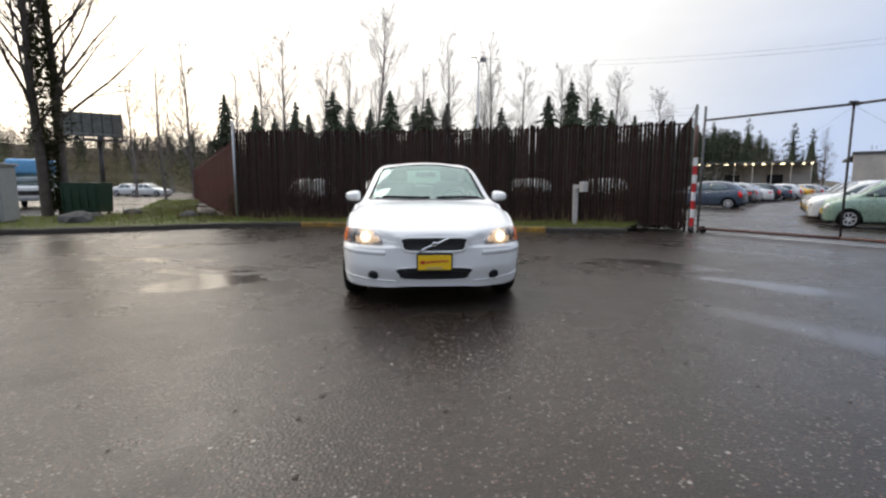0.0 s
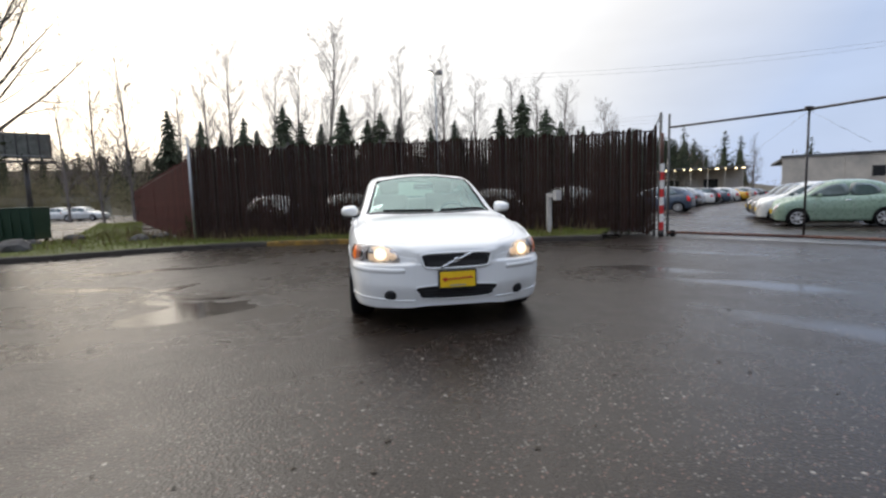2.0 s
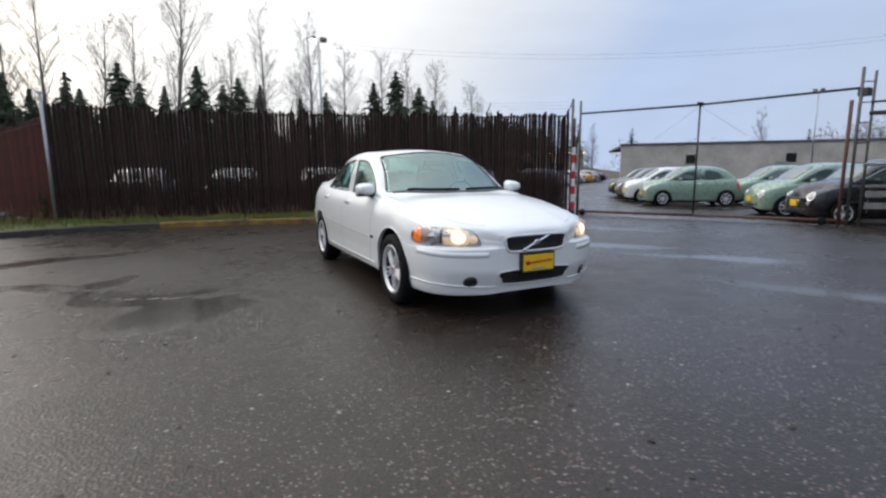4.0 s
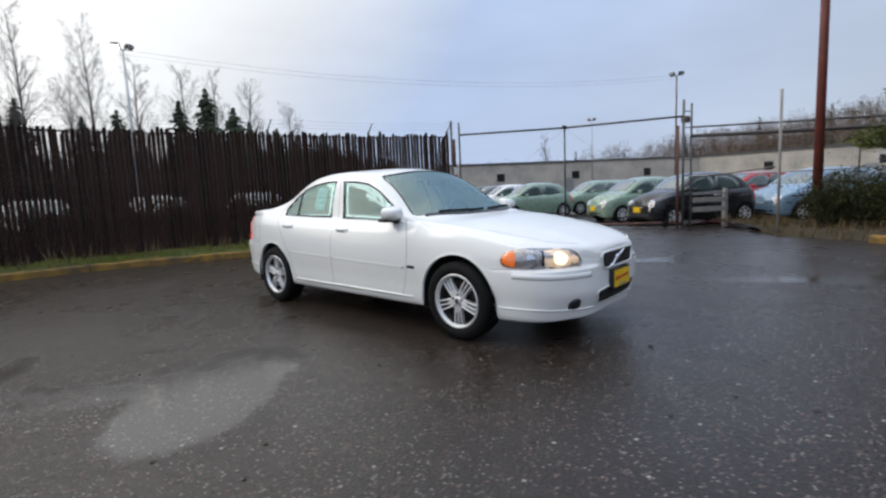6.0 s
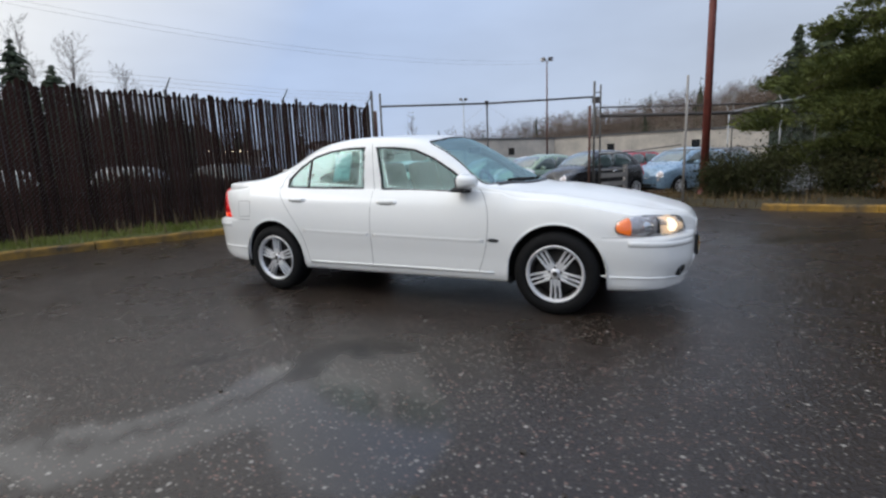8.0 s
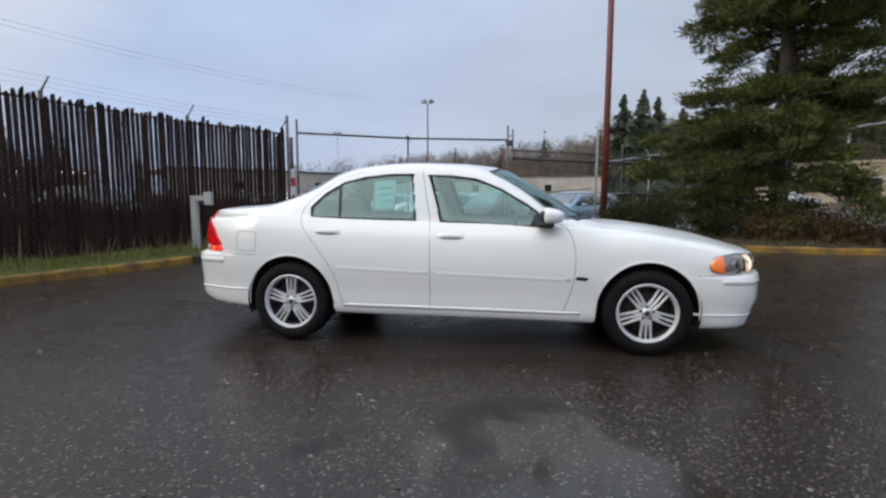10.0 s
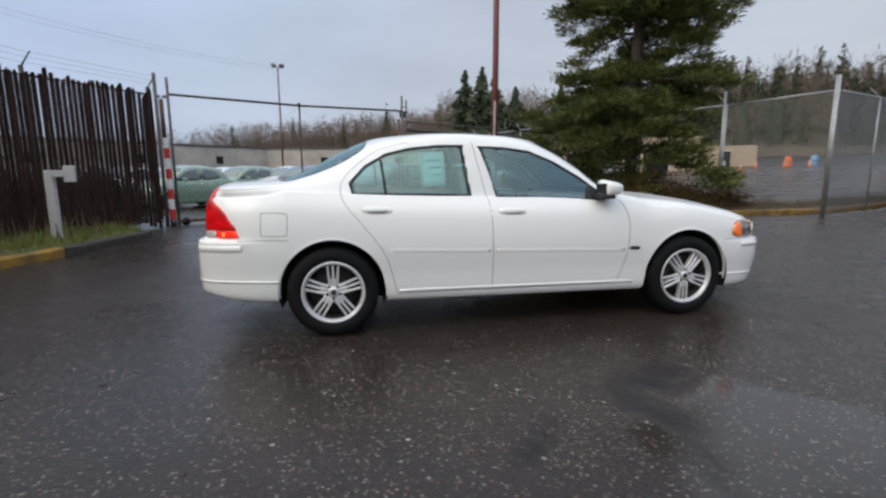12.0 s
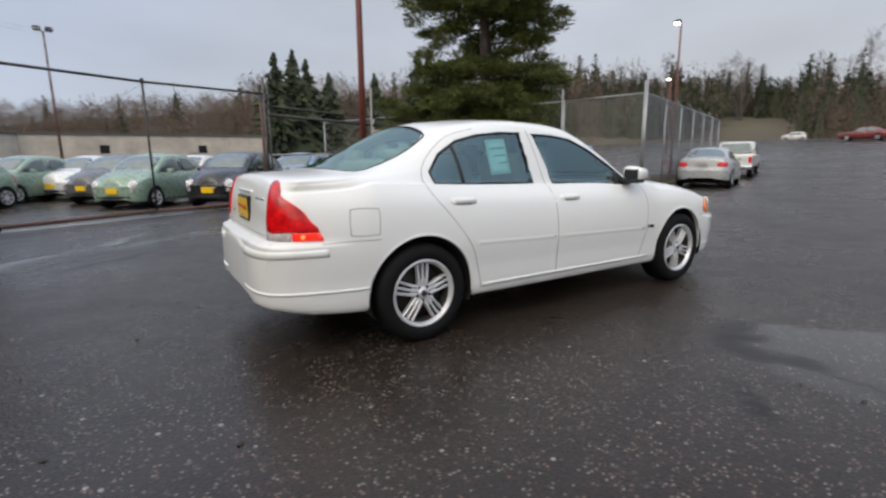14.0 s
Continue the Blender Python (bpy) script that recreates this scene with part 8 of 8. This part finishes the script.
def van():
    P = paint("white", WHT)
    t = thing("delivery_van", pose(-18.75, 21.1, -0.02, 0, 0, 28), "white delivery van with a light blue upper body", "van")
    part("cargo_body", bm_box(-1.0, 0.9, 0.45, 1.0, 5.4, 1.75, 0.10), P, t, "", True)
    part("blue_top", bm_box(-0.98, 0.8, 1.74, 0.98, 5.35, 2.50, 0.16), M_VANBLUE, t, "light blue high roof", True)
    part("hood", bm_box(-0.95, -0.1, 0.45, 0.95, 1.0, 1.15, 0.12), P, t, "", True)
    bm = bmesh.new()
    bmesh.ops.create_cube(bm, size=1)
    for v in bm.verts:
        up = v.co.z > 0
        v.co = Vector((v.co.x * (1.6 if up else 1.86), (1.35 if up else 0.75) if v.co.y > 0 else (0.95 if up else 0.35), 1.85 if up else 1.10))
    bmesh.ops.bevel(bm, geom=bm.edges[:], offset=0.05, segments=2, affect="EDGES")
    part("windscreen", bm, M_PANE, t, "dark windscreen", True)
    part("grille", bm_box(-0.55, -0.14, 0.70, 0.55, -0.05, 0.92, 0.02), M_BLACK, t)
    part("bumper", bm_box(-0.98, -0.20, 0.42, 0.98, 0.0, 0.60, 0.04), M_GREYBOX, t)
    for s in (-1, 1):
        part("headlamp", bm_box(s * 0.72 - 0.14, -0.14, 0.72, s * 0.72 + 0.14, -0.05, 0.92, 0.02), M_CLEARW, t)
        part("side_window", bm_box(s * 0.98 - 0.03, 1.1, 1.15, s * 0.98 + 0.03, 2.0, 1.70, 0.02), M_PANE, t)
        for yy in (0.75, 4.3):
            make_wheel(t, s * 1.0, yy, 0.36, 0.21, 0.22, False)


van()


# ---------------------------------------------------------------- west side clutter
def dumpster():
    t = thing("dumpster", pose(-11.12, 13.2, 0.12, 0, 0, 3) @ Matrix.Diagonal((0.80, 1, 1, 1)), "dark green steel waste bin on the verge", "dumpster")
    bm = bmesh.new()
    bmesh.ops.create_cube(bm, size=1)
    for v in bm.verts:
        v.co = Vector((v.co.x * 1.40, v.co.y * (1.05 if v.co.z > 0 else 0.9), 0.12 + (v.co.z + 0.5) * 0.95))
    bmesh.ops.bevel(bm, geom=bm.edges[:], offset=0.02, segments=2, affect="EDGES")
    part("bin_body", bm, M_DUMP, t)
    part("lid", bm_box(-0.72, -0.54, 1.07, 0.72, 0.54, 1.12, 0.02), M_DUMP, t, "flat green lid")
    for k in range(5):
        part("rib", bm_box(-0.65 + 0.31 * k, -0.535, 0.25, -0.60 + 0.31 * k, -0.45, 1.05, 0.01), M_DUMP, t)
    for sx in (-0.6, 0.6):
        for sy in (-0.3, 0.3):
            v, f = revolve([(-0.03, 0.0), (-0.03, 0.07), (0.03, 0.07), (0.03, 0.0)], 12)
            o = pyd("castor", v, f, M_RUBBER, t)
            o.location = (sx, sy, 0.07)
    c = thing("utility_cabinet", pose(-11.95, 9.9, 0.05, 0, 0, 15), "grey painted steel utility cabinet at the kerb", "cabinet")
    part("cabinet_body", bm_box(-0.75, -0.45, 0.1, 0.75, 0.45, 1.62, 0.03), M_GREYBOX, c)
    part("cabinet_top", bm_box(-0.80, -0.50, 1.62, 0.80, 0.50, 1.69, 0.02), M_GREYBOX, c)
    part("plinth", bm_box(-0.80, -0.50, -0.05, 0.80, 0.50, 0.10, 0.01), M_KERB, c)
    for s in (-1, 1):
        part("door", bm_box(s * 0.37 - 0.34, -0.475, 0.18, s * 0.37 + 0.34, -0.445, 1.55, 0.008), M_GREYBOX, c)
    part("handle", bm_box(-0.03, -0.51, 0.95, 0.03, -0.47, 1.10, 0.008), M_DARKSTEEL, c)


dumpster()


def boulder(x, y, r, seed, squash=0.6):
    t_rs = random.Random(seed)
    bm = bmesh.new()
    bmesh.ops.create_icosphere(bm, subdivisions=2, radius=r)
    off = Vector((t_rs.uniform(0, 50), 0, 0))
    for v in bm.verts:
        n = noise.noise(v.co / r * 0.9 + off) * 0.35 + noise.noise(v.co / r * 2.3 + off) * 0.14
        v.co *= 1 + n
        v.co.z = max(v.co.z * squash, -0.25 * r)
    o = part("boulder", bm, M_ROCK, None, "", False)
    o.location = (x, y, 0.13 + 0.15 * r)
    tagged(o, "grey landscape boulder on the grass verge", "boulder", "boulders on the verge")


for k, (x, y, r) in enumerate(((-9.15, 9.5, 0.42), (-9.9, 13.6, 0.28), (-7.25, 11.9, 0.29), (-6.75, 12.1, 0.31), (-10.1, 11.9, 0.22))):
    boulder(x, y, r, 50 + k)

shed = thing("low_building", pose(*polar(-29, 92), 0, 0, 0, 30), "low pale building beyond the side road", "building")
part("wall", bm_box(-7, 0, -0.5, 7, 6, 3.0, 0.02), M_GREYBOX, shed)
part("roof", bm_box(-7.3, -0.3, 3.0, 7.3, 6.3, 3.25, 0.02), M_ROOFM, shed)
for k in range(4):
    part("window", bm_box(-5.8 + 3.4 * k, -0.04, 0.9, -4.2 + 3.4 * k, 0.01, 2.2), M_DARKGLASS, shed)

# ivy on the stems of the near bare tree
ivr = np.random.RandomState(4)
iv, ivf = [], []
for k in range(4200):
    z = ivr.uniform(2.2, 7.5) if k % 5 else ivr.uniform(0.2, 2.4)
    a = ivr.uniform(0, 6.28)
    rr = abs(ivr.normal()) * (0.34 * (1.25 - z / 8) if z > 2.4 else 0.03) + 0.12
    p = Vector((math.cos(a) * rr, math.sin(a) * rr, z))
    d, e = Vector(ivr.normal(size=3)).normalized(), Vector(ivr.normal(size=3)).normalized()
    o = len(iv)
    s = ivr.uniform(0.04, 0.09)
    iv += [tuple(p - d * s), tuple(p + e * s * 0.6), tuple(p + d * s), tuple(p - e * s * 0.6)]
    ivf.append((o, o + 1, o + 2, o + 3))
pyd("ivy", iv, ivf, M_SHRUB, near_tree, "dark ivy round the stems", False)

# road works clutter by the tan building
for k, (x, y) in enumerate(((38.0, -31.5), (36.8, -32.8), (37.4, -35.0), (35.2, -36.0), (41.0, -26.5), (34.0, -37.5))):
    c = thing("traffic_cone", pose(x, y, ground_z(x, y)), "orange plastic traffic cone on the far lot", "traffic cone", "traffic cones on the far lot")
    v, f = revolve([(0.03, 0.15), (0.06, 0.13), (0.40, 0.07), (0.70, 0.025), (0.71, 0.0)], 14, "z")
    pyd("cone_body", v, f, M_CONE, c)
    part("cone_base", bm_box(-0.19, -0.19, 0, 0.19, 0.19, 0.035, 0.008), M_BLACK, c)
    v, f = revolve([(0.38, 0.077), (0.52, 0.052)], 14, "z")
    pyd("cone_band", v, f, M_POLEWHITE, c)
for k, (x, y, m_) in enumerate(((36.0, -37.2, M_CONE), (34.6, -38.6, M_VANBLUE), (39.0, -32.6, M_POSTWHITE))):
    b = thing("plastic_barrel", pose(x, y, ground_z(x, y)), ("orange plastic barrel on the far lot", "blue plastic barrel on the far lot", "white plastic barrel on the far lot")[k], "barrel")
    v, f = revolve([(0, 0.27), (0.3, 0.30), (0.6, 0.30), (0.9, 0.27), (0.93, 0.22), (0.93, 0.0)], 16, "z")
    pyd("barrel_body", v, f, m_, b)
    v, f = revolve([(0.44, 0.305), (0.47, 0.312), (0.50, 0.305)], 16, "z")
    pyd("barrel_hoop", v, f, M_DARKSTEEL, b)

thicket("roadside_brush", [(25, -66), (20, -68), (15, -70), (9, -72), (2, -73)], 2.2, 5.0, 11.0, 3600, M_BRUSH, "brown leafless brush beside the drive", 43)


def leaf_litter():
    """Small wet leaves and grit scattered over the asphalt."""
    rs = np.random.RandomState(61)
    vs, fs = [], []
    for k in range(420):
        x, y = (rs.uniform(-6, 7), rs.uniform(-3.5, 9.0)) if k % 3 else (rs.uniform(-5, 4.5), np.interp(rs.uniform(), [0, 1], [7.4, 9.2]))
        r, a0 = rs.uniform(0.008, 0.024), rs.uniform(0, 6.28)
        z = ground_z(x, y) + 0.002
        o = len(vs)
        for j in range(5):
            a = a0 + j * 1.257
            vs.append((x + math.cos(a) * r * rs.uniform(0.5, 1.2), y + math.sin(a) * r * rs.uniform(0.5, 1.2), z + rs.uniform(0, 0.006)))
        vs.append((x, y, z + 0.006))
        fs.extend([(o + j, o + (j + 1) % 5, o + 5) for j in range(5)])
    ob = pyd("leaf_litter", vs, fs, mat("wet_brown_leaf", (0.012, 0.008, 0.005), 0.6, scale=3, col2=(0.04, 0.026, 0.012)), None, "", False)
    tagged(ob, "small dark wet leaves scattered on the asphalt", "leaves", "", "stuff")


leaf_litter()
